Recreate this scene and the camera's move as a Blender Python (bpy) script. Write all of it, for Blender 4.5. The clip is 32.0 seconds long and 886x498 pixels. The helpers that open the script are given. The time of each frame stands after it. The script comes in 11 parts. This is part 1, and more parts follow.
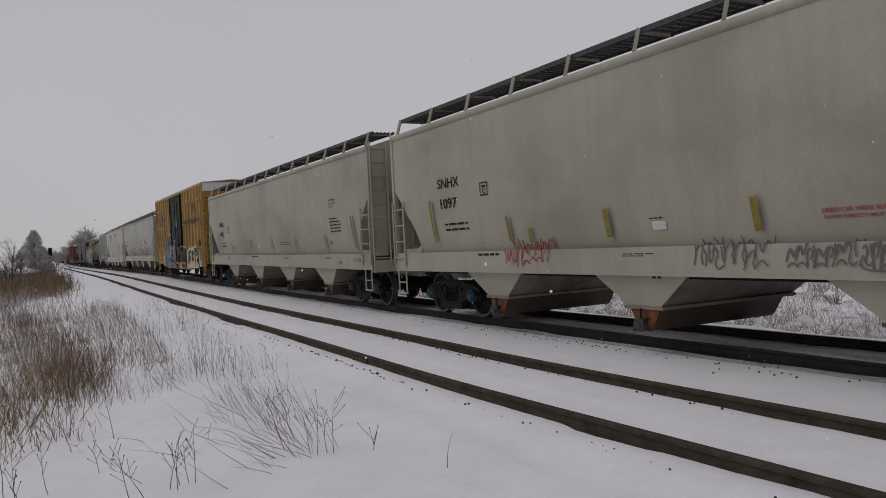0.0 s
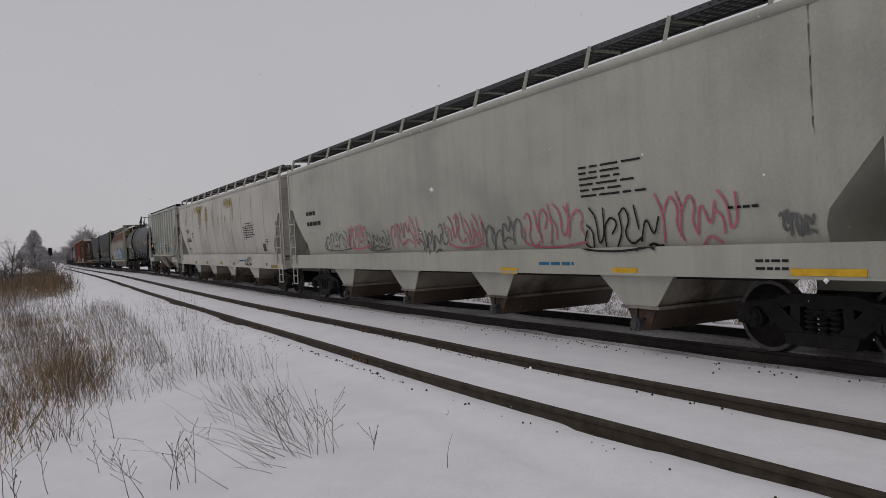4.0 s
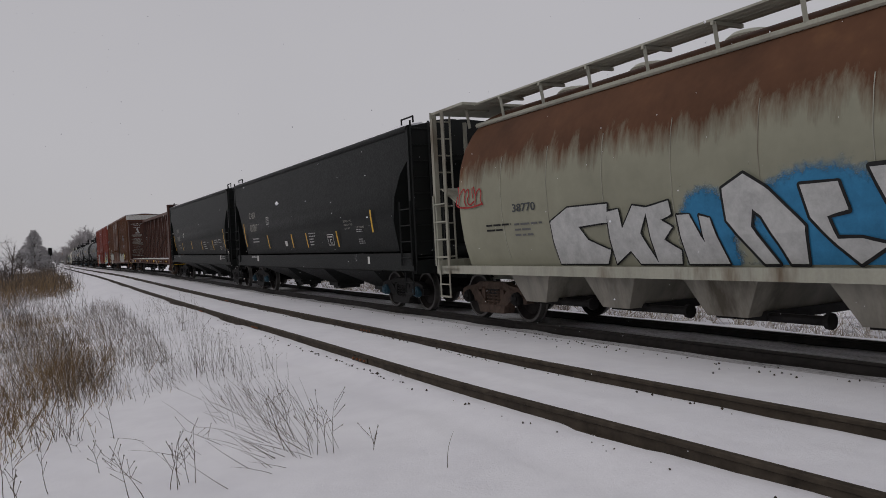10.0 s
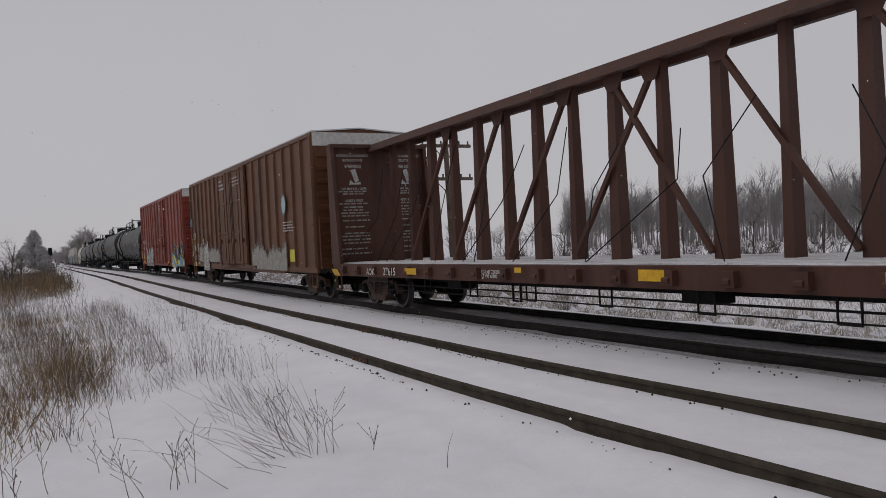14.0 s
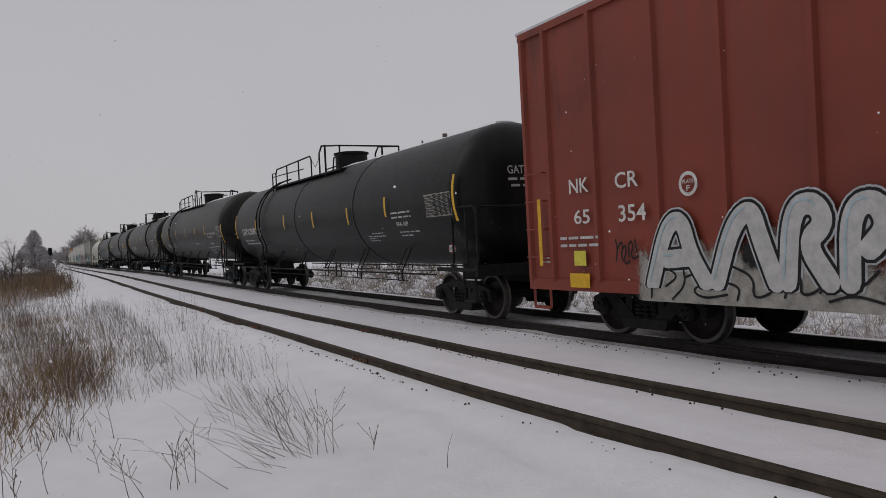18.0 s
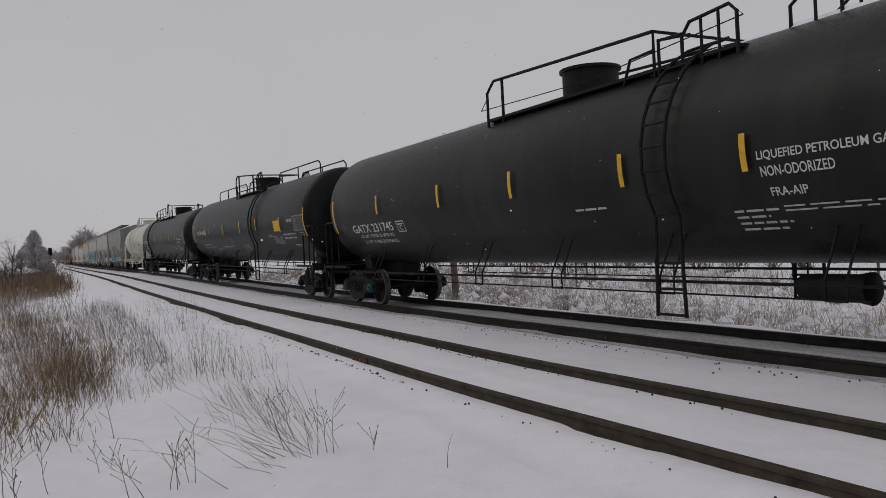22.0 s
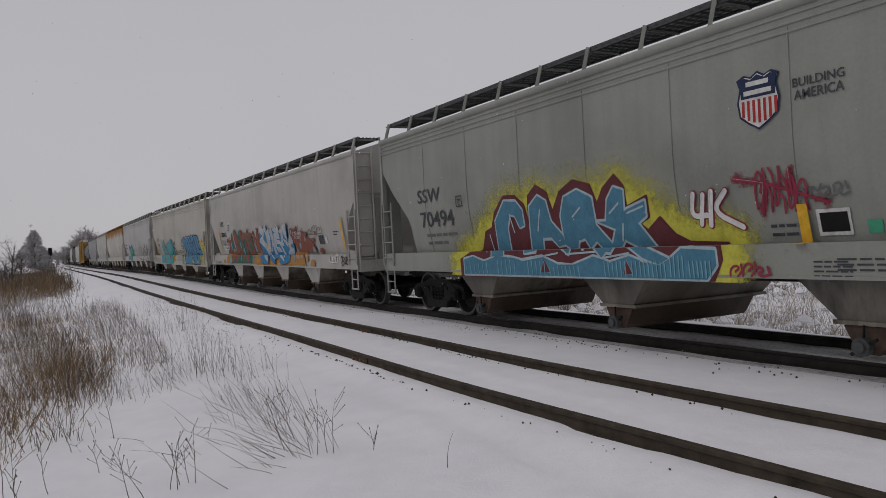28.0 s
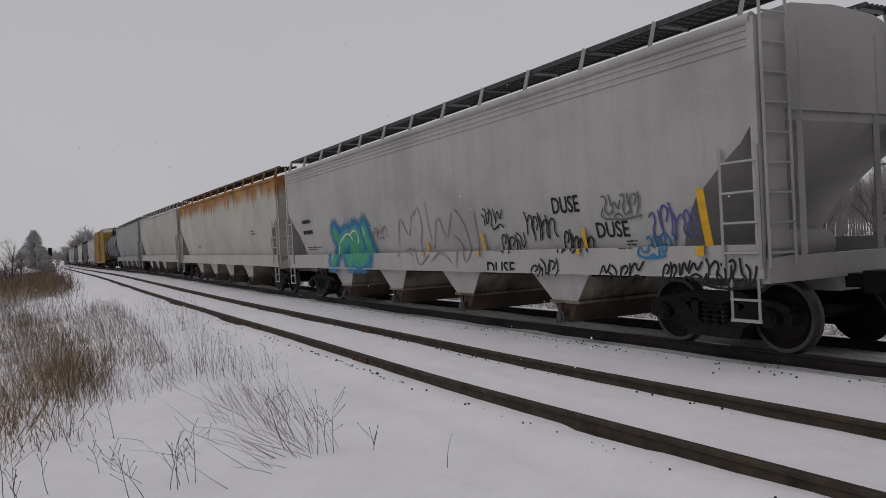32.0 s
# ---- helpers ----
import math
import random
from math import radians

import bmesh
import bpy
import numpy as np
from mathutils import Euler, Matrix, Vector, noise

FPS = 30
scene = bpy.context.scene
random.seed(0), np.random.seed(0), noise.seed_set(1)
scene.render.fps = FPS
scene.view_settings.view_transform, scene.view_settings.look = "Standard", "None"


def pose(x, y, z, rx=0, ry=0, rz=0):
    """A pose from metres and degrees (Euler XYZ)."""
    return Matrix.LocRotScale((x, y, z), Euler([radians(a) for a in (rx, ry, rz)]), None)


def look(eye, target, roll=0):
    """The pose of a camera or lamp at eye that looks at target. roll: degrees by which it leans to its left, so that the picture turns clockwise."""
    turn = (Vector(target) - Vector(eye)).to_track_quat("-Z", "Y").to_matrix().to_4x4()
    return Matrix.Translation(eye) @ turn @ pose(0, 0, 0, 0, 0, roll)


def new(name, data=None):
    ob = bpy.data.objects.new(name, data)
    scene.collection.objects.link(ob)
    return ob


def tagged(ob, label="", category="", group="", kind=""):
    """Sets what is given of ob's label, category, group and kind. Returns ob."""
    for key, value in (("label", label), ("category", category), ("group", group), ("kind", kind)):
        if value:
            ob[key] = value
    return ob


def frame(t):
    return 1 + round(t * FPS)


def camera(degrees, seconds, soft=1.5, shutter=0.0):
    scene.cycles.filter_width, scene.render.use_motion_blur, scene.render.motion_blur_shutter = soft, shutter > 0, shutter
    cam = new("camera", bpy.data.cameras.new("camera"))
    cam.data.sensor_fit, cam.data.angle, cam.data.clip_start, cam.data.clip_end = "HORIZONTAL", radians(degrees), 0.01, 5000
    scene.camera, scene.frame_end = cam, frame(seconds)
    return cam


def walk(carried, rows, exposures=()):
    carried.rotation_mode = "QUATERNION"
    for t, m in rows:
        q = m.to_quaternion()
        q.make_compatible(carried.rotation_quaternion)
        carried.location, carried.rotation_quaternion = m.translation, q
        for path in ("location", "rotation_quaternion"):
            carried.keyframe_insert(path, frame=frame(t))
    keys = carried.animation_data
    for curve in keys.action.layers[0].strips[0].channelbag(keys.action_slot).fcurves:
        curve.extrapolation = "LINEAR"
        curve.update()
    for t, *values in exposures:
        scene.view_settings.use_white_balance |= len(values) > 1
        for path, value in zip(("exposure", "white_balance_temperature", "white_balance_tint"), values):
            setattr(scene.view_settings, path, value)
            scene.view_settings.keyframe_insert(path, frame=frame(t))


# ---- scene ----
cam = camera(59.48, 32.0, soft=0.8)
EYE = (0.0, 0.0, 1.6009)
YAW, PITCH = -0.4897, -0.0096
AIM = (math.cos(YAW) * math.cos(PITCH), math.sin(YAW) * math.cos(PITCH), EYE[2] + math.sin(PITCH))
STAND = look(EYE, AIM, -2.97)
walk(cam, [(0.0, STAND), (32.0, STAND)], exposures=((0.0, -0.04, 6500, 12), (32.0, -0.04, 6500, 12)))

# ---------------------------------------------------------------- daylight
world = bpy.data.worlds.new("snow_sky")
scene.world = world
world.use_nodes = True
wn, wl = world.node_tree.nodes, world.node_tree.links
wn.clear()
w_out = wn.new("ShaderNodeOutputWorld")
w_bg = wn.new("ShaderNodeBackground")
w_sky = wn.new("ShaderNodeTexSky")
w_sky.sky_type = "NISHITA"
w_sky.sun_disc = False
w_sky.sun_elevation, w_sky.sun_rotation = radians(38), radians(200)
w_mul = wn.new("ShaderNodeVectorMath")
w_mul.operation = "SCALE"
w_mul.inputs["Scale"].default_value = 0.08
w_cloud = wn.new("ShaderNodeTexNoise")
w_cloud.inputs["Scale"].default_value = 1.6
w_cloud.inputs["Detail"].default_value = 4.0
w_ramp = wn.new("ShaderNodeValToRGB")
w_ramp.color_ramp.elements[0].position, w_ramp.color_ramp.elements[1].position = 0.3, 0.75
w_ramp.color_ramp.elements[0].color = (0.446, 0.441, 0.458, 1)
w_ramp.color_ramp.elements[1].color = (0.486, 0.481, 0.497, 1)
w_mix = wn.new("ShaderNodeMixRGB")
w_mix.inputs["Fac"].default_value = 0.95
w_coord = wn.new("ShaderNodeTexCoord")
wl.new(w_coord.outputs["Generated"], w_cloud.inputs["Vector"])
wl.new(w_sky.outputs["Color"], w_mul.inputs[0])
wl.new(w_cloud.outputs["Fac"], w_ramp.inputs["Fac"])
wl.new(w_mul.outputs["Vector"], w_mix.inputs["Color1"])
wl.new(w_ramp.outputs["Color"], w_mix.inputs["Color2"])
wl.new(w_mix.outputs["Color"], w_bg.inputs["Color"])
w_bg.inputs["Strength"].default_value = 1.0
wl.new(w_bg.outputs["Background"], w_out.inputs["Surface"])

sun = new("sun", bpy.data.lights.new("sun", "SUN"))
sun.data.energy, sun.data.angle, sun.data.color = 0.5, radians(40), (1.0, 0.97, 0.94)
sun.matrix_world = look((20, 30, 40), (0, 0, 0))


# ---------------------------------------------------------------- materials
def material(name):
    m = bpy.data.materials.new(name)
    m.use_nodes = True
    nt = m.node_tree
    return m, nt.nodes, nt.links, nt.nodes["Principled BSDF"]


def coords(n, l, scale=(1, 1, 1)):
    c = n.new("ShaderNodeTexCoord")
    mp = n.new("ShaderNodeMapping")
    mp.inputs["Scale"].default_value = scale
    l.new(c.outputs["Object"], mp.inputs["Vector"])
    return mp.outputs["Vector"]


def noise_node(n, l, vec, scale, detail=4.0, rough=0.6):
    t = n.new("ShaderNodeTexNoise")
    t.inputs["Scale"].default_value, t.inputs["Detail"].default_value = scale, detail
    t.inputs["Roughness"].default_value = rough
    l.new(vec, t.inputs["Vector"])
    return t.outputs["Fac"]


def ramp(n, l, fac, stops):
    r = n.new("ShaderNodeValToRGB")
    e = r.color_ramp.elements
    while len(e) < len(stops):
        e.new(0.5)
    for el, (pos, col) in zip(e, stops):
        el.position = pos
        el.color = (*col, 1) if len(col) == 3 else col
    l.new(fac, r.inputs["Fac"])
    return r.outputs["Color"]


def mixed(n, l, fac, a, b, kind="MIX"):
    m = n.new("ShaderNodeMixRGB")
    m.blend_type = kind
    for sock, v in ((m.inputs["Fac"], fac), (m.inputs["Color1"], a), (m.inputs["Color2"], b)):
        if isinstance(v, (int, float)):
            sock.default_value = v
        elif isinstance(v, tuple):
            sock.default_value = (*v, 1)
        else:
            l.new(v, sock)
    return m.outputs["Color"]


def bumped(n, l, bsdf, height, strength, distance=0.01):
    b = n.new("ShaderNodeBump")
    b.inputs["Strength"].default_value, b.inputs["Distance"].default_value = strength, distance
    l.new(height, b.inputs["Height"])
    l.new(b.outputs["Normal"], bsdf.inputs["Normal"])


def paint(name, col, stain=None, stain_from=0.55, grime=0.5, rough=0.5, streak=1.0, dents=0.25, spec=None):
    """Weathered car paint: mottled tint, run-down streaks of road dirt, and optional stains of another colour."""
    m, n, l, b = material(name)
    big = noise_node(n, l, coords(n, l, (0.35, 0.35, 0.5)), 1.0, 3.0)
    fine = noise_node(n, l, coords(n, l, (1, 1, 1)), 24.0, 5.0)
    run = noise_node(n, l, coords(n, l, (3.2 * streak, 3.2, 0.22)), 1.0, 5.0, 0.65)
    dark = tuple(c * 0.72 for c in col)
    lite = tuple(min(1.0, c * 1.12) for c in col)
    c = ramp(n, l, big, [(0.3, dark), (0.5, col), (0.72, lite)])
    c = mixed(n, l, mixed(n, l, 1.0, ramp(n, l, run, [(0.46, (0, 0, 0)), (0.74, (1, 1, 1))]), (grime,) * 3, "MULTIPLY"), c, tuple(0.5 * x + 0.03 for x in dark))
    c = mixed(n, l, 0.22, c, ramp(n, l, fine, [(0.35, dark), (0.65, lite)]))
    if stain:
        where = noise_node(n, l, coords(n, l, (0.9, 0.9, 0.22)), 1.0, 6.0, 0.7)
        spot = noise_node(n, l, coords(n, l, (0.4, 0.4, 0.3)), 1.0, 2.0)
        f = mixed(n, l, 1.0, ramp(n, l, where, [(stain_from - 0.06, (0, 0, 0)), (stain_from + 0.12, (1, 1, 1))]), ramp(n, l, spot, [(0.38, (0, 0, 0)), (0.58, (1, 1, 1))]), "MULTIPLY")
        c = mixed(n, l, f, c, stain)
    l.new(c, b.inputs["Base Color"])
    l.new(ramp(n, l, fine, [(0.3, (rough - 0.1,) * 3), (0.7, (rough + 0.15,) * 3)]), b.inputs["Roughness"])
    b.inputs["Specular IOR Level"].default_value = spec or (0.3 if max(col) > 0.05 else 0.14)
    bumped(n, l, b, big, dents, 0.03)
    m.diffuse_color = (*col, 1)
    return m


def rusty(name, base, rust, lo, hi):
    """Paint whose upper part has rusted through and runs down in streaks, between the heights lo and hi of the car."""
    m, n, l, b = material(name)
    c = n.new("ShaderNodeTexCoord")
    sep = n.new("ShaderNodeSeparateXYZ")
    l.new(c.outputs["Object"], sep.inputs["Vector"])
    mr = n.new("ShaderNodeMapRange")
    mr.inputs["From Min"].default_value, mr.inputs["From Max"].default_value = lo, hi
    l.new(sep.outputs["Z"], mr.inputs["Value"])
    run = noise_node(n, l, coords(n, l, (2.2, 2.2, 0.25)), 1.0, 6.0, 0.7)
    blot = noise_node(n, l, coords(n, l, (0.5, 0.5, 0.5)), 1.0, 5.0, 0.7)
    ad = n.new("ShaderNodeMath")
    ad.operation = "MULTIPLY_ADD"
    ad.inputs[1].default_value = 1.5
    l.new(run, ad.inputs[0])
    l.new(mr.outputs["Result"], ad.inputs[2])
    f = ramp(n, l, ad.outputs[0], [(0.0, (0, 0, 0)), (1.0, (1, 1, 1))])
    mr2 = n.new("ShaderNodeMapRange")
    mr2.inputs["From Min"].default_value, mr2.inputs["From Max"].default_value = 1.05, 1.45
    l.new(ad.outputs[0], mr2.inputs["Value"])
    brown = ramp(n, l, blot, [(0.3, tuple(x * 0.6 for x in rust)), (0.55, rust), (0.75, (min(1, rust[0] * 1.7), min(1, rust[1] * 1.9), rust[2] * 1.6))])
    pale = ramp(n, l, blot, [(0.3, tuple(x * 0.75 for x in base)), (0.65, base)])
    m.diffuse_color = (*base, 1)
    l.new(mixed(n, l, mr2.outputs["Result"], pale, brown), b.inputs["Base Color"])
    b.inputs["Roughness"].default_value = 0.8
    b.inputs["Specular IOR Level"].default_value = 0.2
    bumped(n, l, b, run, 0.2, 0.02)
    return m


def plain(name, col, rough=0.6, metal=0.0, var=0.25, scale=6.0, bump=0.15):
    m, n, l, b = material(name)
    f = noise_node(n, l, coords(n, l), scale, 6.0, 0.65)
    l.new(ramp(n, l, f, [(0.3, tuple(c * (1 - var) for c in col)), (0.7, tuple(min(1, c * (1 + var)) for c in col))]), b.inputs["Base Color"])
    b.inputs["Roughness"].default_value, b.inputs["Metallic"].default_value = rough, metal
    b.inputs["Specular IOR Level"].default_value = 0.3 if max(col) > 0.05 else 0.12
    if bump:
        bumped(n, l, b, f, bump, 0.01)
    return m


def spray(name, col, worn=0.25):
    """Sprayed paint with thin, cloudy coverage."""
    m, n, l, b = material(name)
    f = noise_node(n, l, coords(n, l, (1, 1, 1)), 5.0, 6.0, 0.75)
    l.new(ramp(n, l, f, [(0.3, tuple(c * (1 - worn) for c in col)), (0.7, tuple(min(1, c * (1 + worn * 0.6)) for c in col))]), b.inputs["Base Color"])
    b.inputs["Roughness"].default_value = 0.65
    b.inputs["Specular IOR Level"].default_value = 0.2
    return m


def snow_material():
    m, n, l, b = material("snow")
    v = coords(n, l)
    big = noise_node(n, l, v, 0.35, 4.0)
    mid = noise_node(n, l, v, 2.6, 5.0)
    fine = noise_node(n, l, v, 40.0, 5.0, 0.7)
    c = ramp(n, l, big, [(0.3, (0.74, 0.735, 0.77)), (0.7, (0.82, 0.815, 0.84))])
    c = mixed(n, l, 0.15, c, ramp(n, l, mid, [(0.35, (0.62, 0.61, 0.64)), (0.6, (0.86, 0.86, 0.88))]))
    l.new(c, b.inputs["Base Color"])
    b.inputs["Roughness"].default_value = 0.85
    b.inputs["Specular IOR Level"].default_value = 0.15
    bumped(n, l, b, mixed(n, l, 0.35, mid, fine), 0.45, 0.05)
    return m


def bed_material():
    """Track bed of the used line: thin blown snow over dark stone."""
    m, n, l, b = material("track_bed")
    v = coords(n, l)
    mid = noise_node(n, l, coords(n, l, (0.25, 1.6, 1)), 2.0, 6.0, 0.7)
    fine = noise_node(n, l, v, 22.0, 4.0, 0.7)
    c = mixed(n, l, 0.5, mid, fine)
    l.new(ramp(n, l, c, [(0.36, (0.16, 0.15, 0.145)), (0.46, (0.47, 0.46, 0.47)), (0.60, (0.70, 0.695, 0.71))]), b.inputs["Base Color"])
    b.inputs["Roughness"].default_value = 0.9
    bumped(n, l, b, fine, 0.6, 0.03)
    return m


SNOW = snow_material()
BED = bed_material()
RAIL_SIDE = plain("rail_rust", (0.050, 0.040, 0.030), 0.75, 0.0, 0.45, 5.0)
RAIL_DARK = plain("rail_oiled_dark", (0.026, 0.023, 0.021), 0.65, 0.0, 0.4, 5.0)
RAIL_TOP = plain("rail_running_top", (0.22, 0.21, 0.20), 0.35, 0.8, 0.3, 8.0)
STEEL = plain("truck_steel", (0.012, 0.0113, 0.011), 0.62, 0.0, 0.5, 7.0)
STEEL_BROWN = plain("truck_steel_brown", (0.062, 0.040, 0.029), 0.8, 0.0, 0.5, 7.0)
WHEEL = plain("wheel_steel", (0.016, 0.013, 0.012), 0.55, 0.2, 0.4, 9.0)
TREAD = plain("wheel_tread", (0.07, 0.066, 0.062), 0.45, 0.5, 0.2, 12.0)
BLACK = plain("black_paint", (0.012, 0.012, 0.012), 0.55, 0.0, 0.4, 5.0)
GRATE = plain("grating_steel", (0.055, 0.058, 0.060), 0.65, 0.0, 0.35, 12.0)
INK = plain("stencil_black", (0.02, 0.02, 0.02), 0.6, 0.0, 0.3, 8.0, 0)
WHITE = plain("stencil_white", (0.55, 0.545, 0.52), 0.6, 0.0, 0.2, 8.0, 0)
YELLOW = plain("reflector_yellow", (0.62, 0.36, 0.02), 0.5, 0.0, 0.2, 8.0, 0)
OLIVE = plain("reflector_dull_yellow", (0.22, 0.17, 0.035), 0.6, 0.0, 0.3, 8.0, 0)
RUST = plain("rust", (0.16, 0.060, 0.028), 0.85, 0.0, 0.5, 9.0)
BLUE_CAP = plain("bearing_cap_blue", (0.018, 0.055, 0.080), 0.6, 0.0, 0.3, 8.0)


# ---------------------------------------------------------------- mesh helpers
class Shape:
    """Collects vertices and faces for one mesh."""

    def __init__(self):
        self.v, self.f = [], []

    def add(self, verts, faces):
        k = len(self.v)
        self.v.extend(verts)
        self.f.extend([tuple(i + k for i in f) for f in faces])
        return self

    def box(self, x0, x1, y0, y1, z0, z1):
        return self.add([(x, y, z) for x in (x0, x1) for y in (y0, y1) for z in (z0, z1)],
                        [(0, 1, 3, 2), (4, 6, 7, 5), (0, 4, 5, 1), (2, 3, 7, 6), (0, 2, 6, 4), (1, 5, 7, 3)])

    def beam(self, p, q, w, h=None):
        """A square bar from p to q."""
        return self.rod(p, q, (w if h is None else (w + h) / 2) * 0.7071, 4)

    def rod(self, p, q, r, n=8, r2=None, caps=True):
        p, q = Vector(p), Vector(q)
        d = (q - p).normalized()
        a = d.orthogonal().normalized() if abs(d.z) > 0.9 else d.cross(Vector((0, 0, 1))).normalized()
        b = d.cross(a)
        r2 = r if r2 is None else r2
        ring = [(math.cos(2 * math.pi * (i + 0.5) / n), math.sin(2 * math.pi * (i + 0.5) / n)) for i in range(n)]
        vs = [tuple(p + a * c * r + b * s * r) for c, s in ring] + [tuple(q + a * c * r2 + b * s * r2) for c, s in ring]
        fs = [(i, (i + 1) % n, n + (i + 1) % n, n + i) for i in range(n)]
        if caps:
            fs += [tuple(range(n - 1, -1, -1)), tuple(range(n, 2 * n))]
        return self.add(vs, fs)

    def pipe(self, pts, r, n=6):
        pts = [Vector(p) for p in pts]
        rings = []
        side = None
        for i, p in enumerate(pts):
            d = (pts[min(i + 1, len(pts) - 1)] - pts[max(i - 1, 0)]).normalized()
            if side is None:
                side = d.orthogonal().normalized()
            side = (side - d * side.dot(d)).normalized()
            up = d.cross(side)
            rings.append([tuple(p + side * r * math.cos(2 * math.pi * k / n) + up * r * math.sin(2 * math.pi * k / n)) for k in range(n)])
        return self.loft(rings)

    def loft(self, sections, closed=True, caps=True):
        """Joins rings of equally many points."""
        m = len(sections[0])
        vs = [p for s in sections for p in s]
        fs = []
        for k in range(len(sections) - 1):
            for i in range(m if closed else m - 1):
                j = (i + 1) % m
                fs.append((k * m + i, k * m + j, (k + 1) * m + j, (k + 1) * m + i))
        if caps and closed:
            fs += [tuple(range(m - 1, -1, -1)), tuple(range((len(sections) - 1) * m, len(sections) * m))]
        return self.add(vs, fs)

    def slab(self, outline, axis, a0, a1):
        """A flat outline given thickness along one axis; outline pairs fill the other two axes in order."""
        def at(u, w, a):
            return {"x": (a, u, w), "y": (u, a, w), "z": (u, w, a)}[axis]
        return self.loft([[at(u, w, a0) for u, w in outline], [at(u, w, a1) for u, w in outline]])

    def lathe(self, profile, axis="y", n=24, centre=(0, 0, 0)):
        """Turns (radius, along) pairs round an axis."""
        rings = []
        for r, a in profile:
            ring = []
            for i in range(n):
                c, s = r * math.cos(2 * math.pi * i / n), r * math.sin(2 * math.pi * i / n)
                p = {"x": (a, c, s), "y": (c, a, s), "z": (c, s, a)}[axis]
                ring.append(tuple(x + o for x, o in zip(p, centre)))
            rings.append(ring)
        return self.loft(rings)

    def mesh(self, name, mat, smooth=None):
        me = bpy.data.meshes.new(name)
        me.from_pydata(self.v, [], self.f)
        bm = bmesh.new()
        bm.from_mesh(me)
        bmesh.ops.recalc_face_normals(bm, faces=bm.faces)
        if smooth is not None:
            for f in bm.faces:
                f.smooth = True
            lim = radians(smooth)
            for e in bm.edges:
                if len(e.link_faces) == 2 and e.calc_face_angle(0.0) > lim:
                    e.smooth = False
        bm.to_mesh(me)
        bm.free()
        me.materials.append(mat)
        return me


def thing(name, label, category, group="", m=None):
    ob = new(name)
    ob.empty_display_size = 0.3
    tagged(ob, label, category, group)
    if m is not None:
        ob.matrix_basis = m
    return ob


def part(name, shape, mat, parent, label="", smooth=None, at=None):
    """One mesh object under a thing or a part; shape may be a mesh that others share."""
    me = shape if isinstance(shape, bpy.types.Mesh) else shape.mesh(name, mat, smooth)
    ob = new(name, me)
    ob.parent = parent
    if at is not None:
        ob.matrix_basis = at
    if label:
        tagged(ob, label)
    return ob


def structure(name, shape, mat, label, smooth=None):
    ob = new(name, shape if isinstance(shape, bpy.types.Mesh) else shape.mesh(name, mat, smooth))
    return tagged(ob, label, name.split("_")[0], kind="structure")


def stuff(name, shape, mat, label, category):
    return tagged(new(name, shape.mesh(name, mat)), label, category, kind="stuff")


# ---------------------------------------------------------------- the line of the track
NEAR_RAIL, MAIN_RAIL, GAUGE = 4.3057, 8.2354, 1.505
MAIN = MAIN_RAIL + GAUGE / 2


def bend(s):
    """How far the line swings away from its straight course, s metres up the track."""
    return 0.0125 * (math.sqrt((s - 60) ** 2 + 900) + (s - 60)) / 2


def grade(s):
    """The line climbs a little beyond the camera."""
    t = max(0.0, min(1.0, (s - 13) / 58))
    return 0.36 * t * t * (3 - 2 * t)


def sag(s, side):
    """Settled stretch of the disused near track."""
    return -(0.05 if side < NEAR_RAIL + 0.6 else 0.032) * math.exp(-((s - 8.0) / 4.2) ** 2) if side < 6.6 else 0.0


def along(s, side, z=0.0):
    return (s, -side - bend(s), z + grade(s) + sag(s, side))


# ---------------------------------------------------------------- ground
def smooth01(t):
    t = max(0.0, min(1.0, t))
    return t * t * (3 - 2 * t)


def ground_height(x, y):
    lat = -(y + bend(max(x, -60)))
    knots = ((-60, -0.9), (-12, -0.75), (-5, -0.62), (0.5, -0.48), (2.6, -0.36), (3.6, -0.24), (4.15, -0.15), (4.25, -0.145), (4.38, -0.09), (5.0, -0.075), (5.65, -0.10),
             (5.76, -0.135), (5.9, -0.11), (6.8, -0.15), (7.5, -0.17), (8.1, -0.16), (8.4, -0.135), (9.0, -0.12), (9.6, -0.135), (9.9, -0.16), (11.2, -0.24), (12.6, -0.45), (14, -1.0), (17, -1.2), (24, -0.9), (60, -0.9), (130, -0.5))
    z = knots[-1][1]
    for (a, za), (b, zb) in zip(knots, knots[1:]):
        if lat <= b:
            z = za + (zb - za) * smooth01((lat - a) / (b - a))
            break
    if lat < -60:
        z = -0.9
    z += grade(x) * smooth01((lat - 1.0) / 2.6) * (1 - smooth01((lat - 10.5) / 4))
    z += sag(x, min(lat, 6.5)) * smooth01((lat - 2.8) / 1.3) * (1 - smooth01((lat - 6.1) / 0.8))
    rough = 0.35 if 3.6 < lat < 12 else 1.0
    z += rough * (0.07 * noise.noise((x * 0.35, y * 0.35, 0)) + 0.035 * noise.noise((x * 1.4, y * 1.4, 3)))
    far = math.hypot(x, y)
    if far > 200:
        z += (far - 200) * 0.004
    return z


def spaced(knots):
    out = []
    for a, b, step in knots:
        k = max(1, round((b - a) / step))
        out += [a + (b - a) * i / k for i in range(k)]
    return out + [knots[-1][1]]


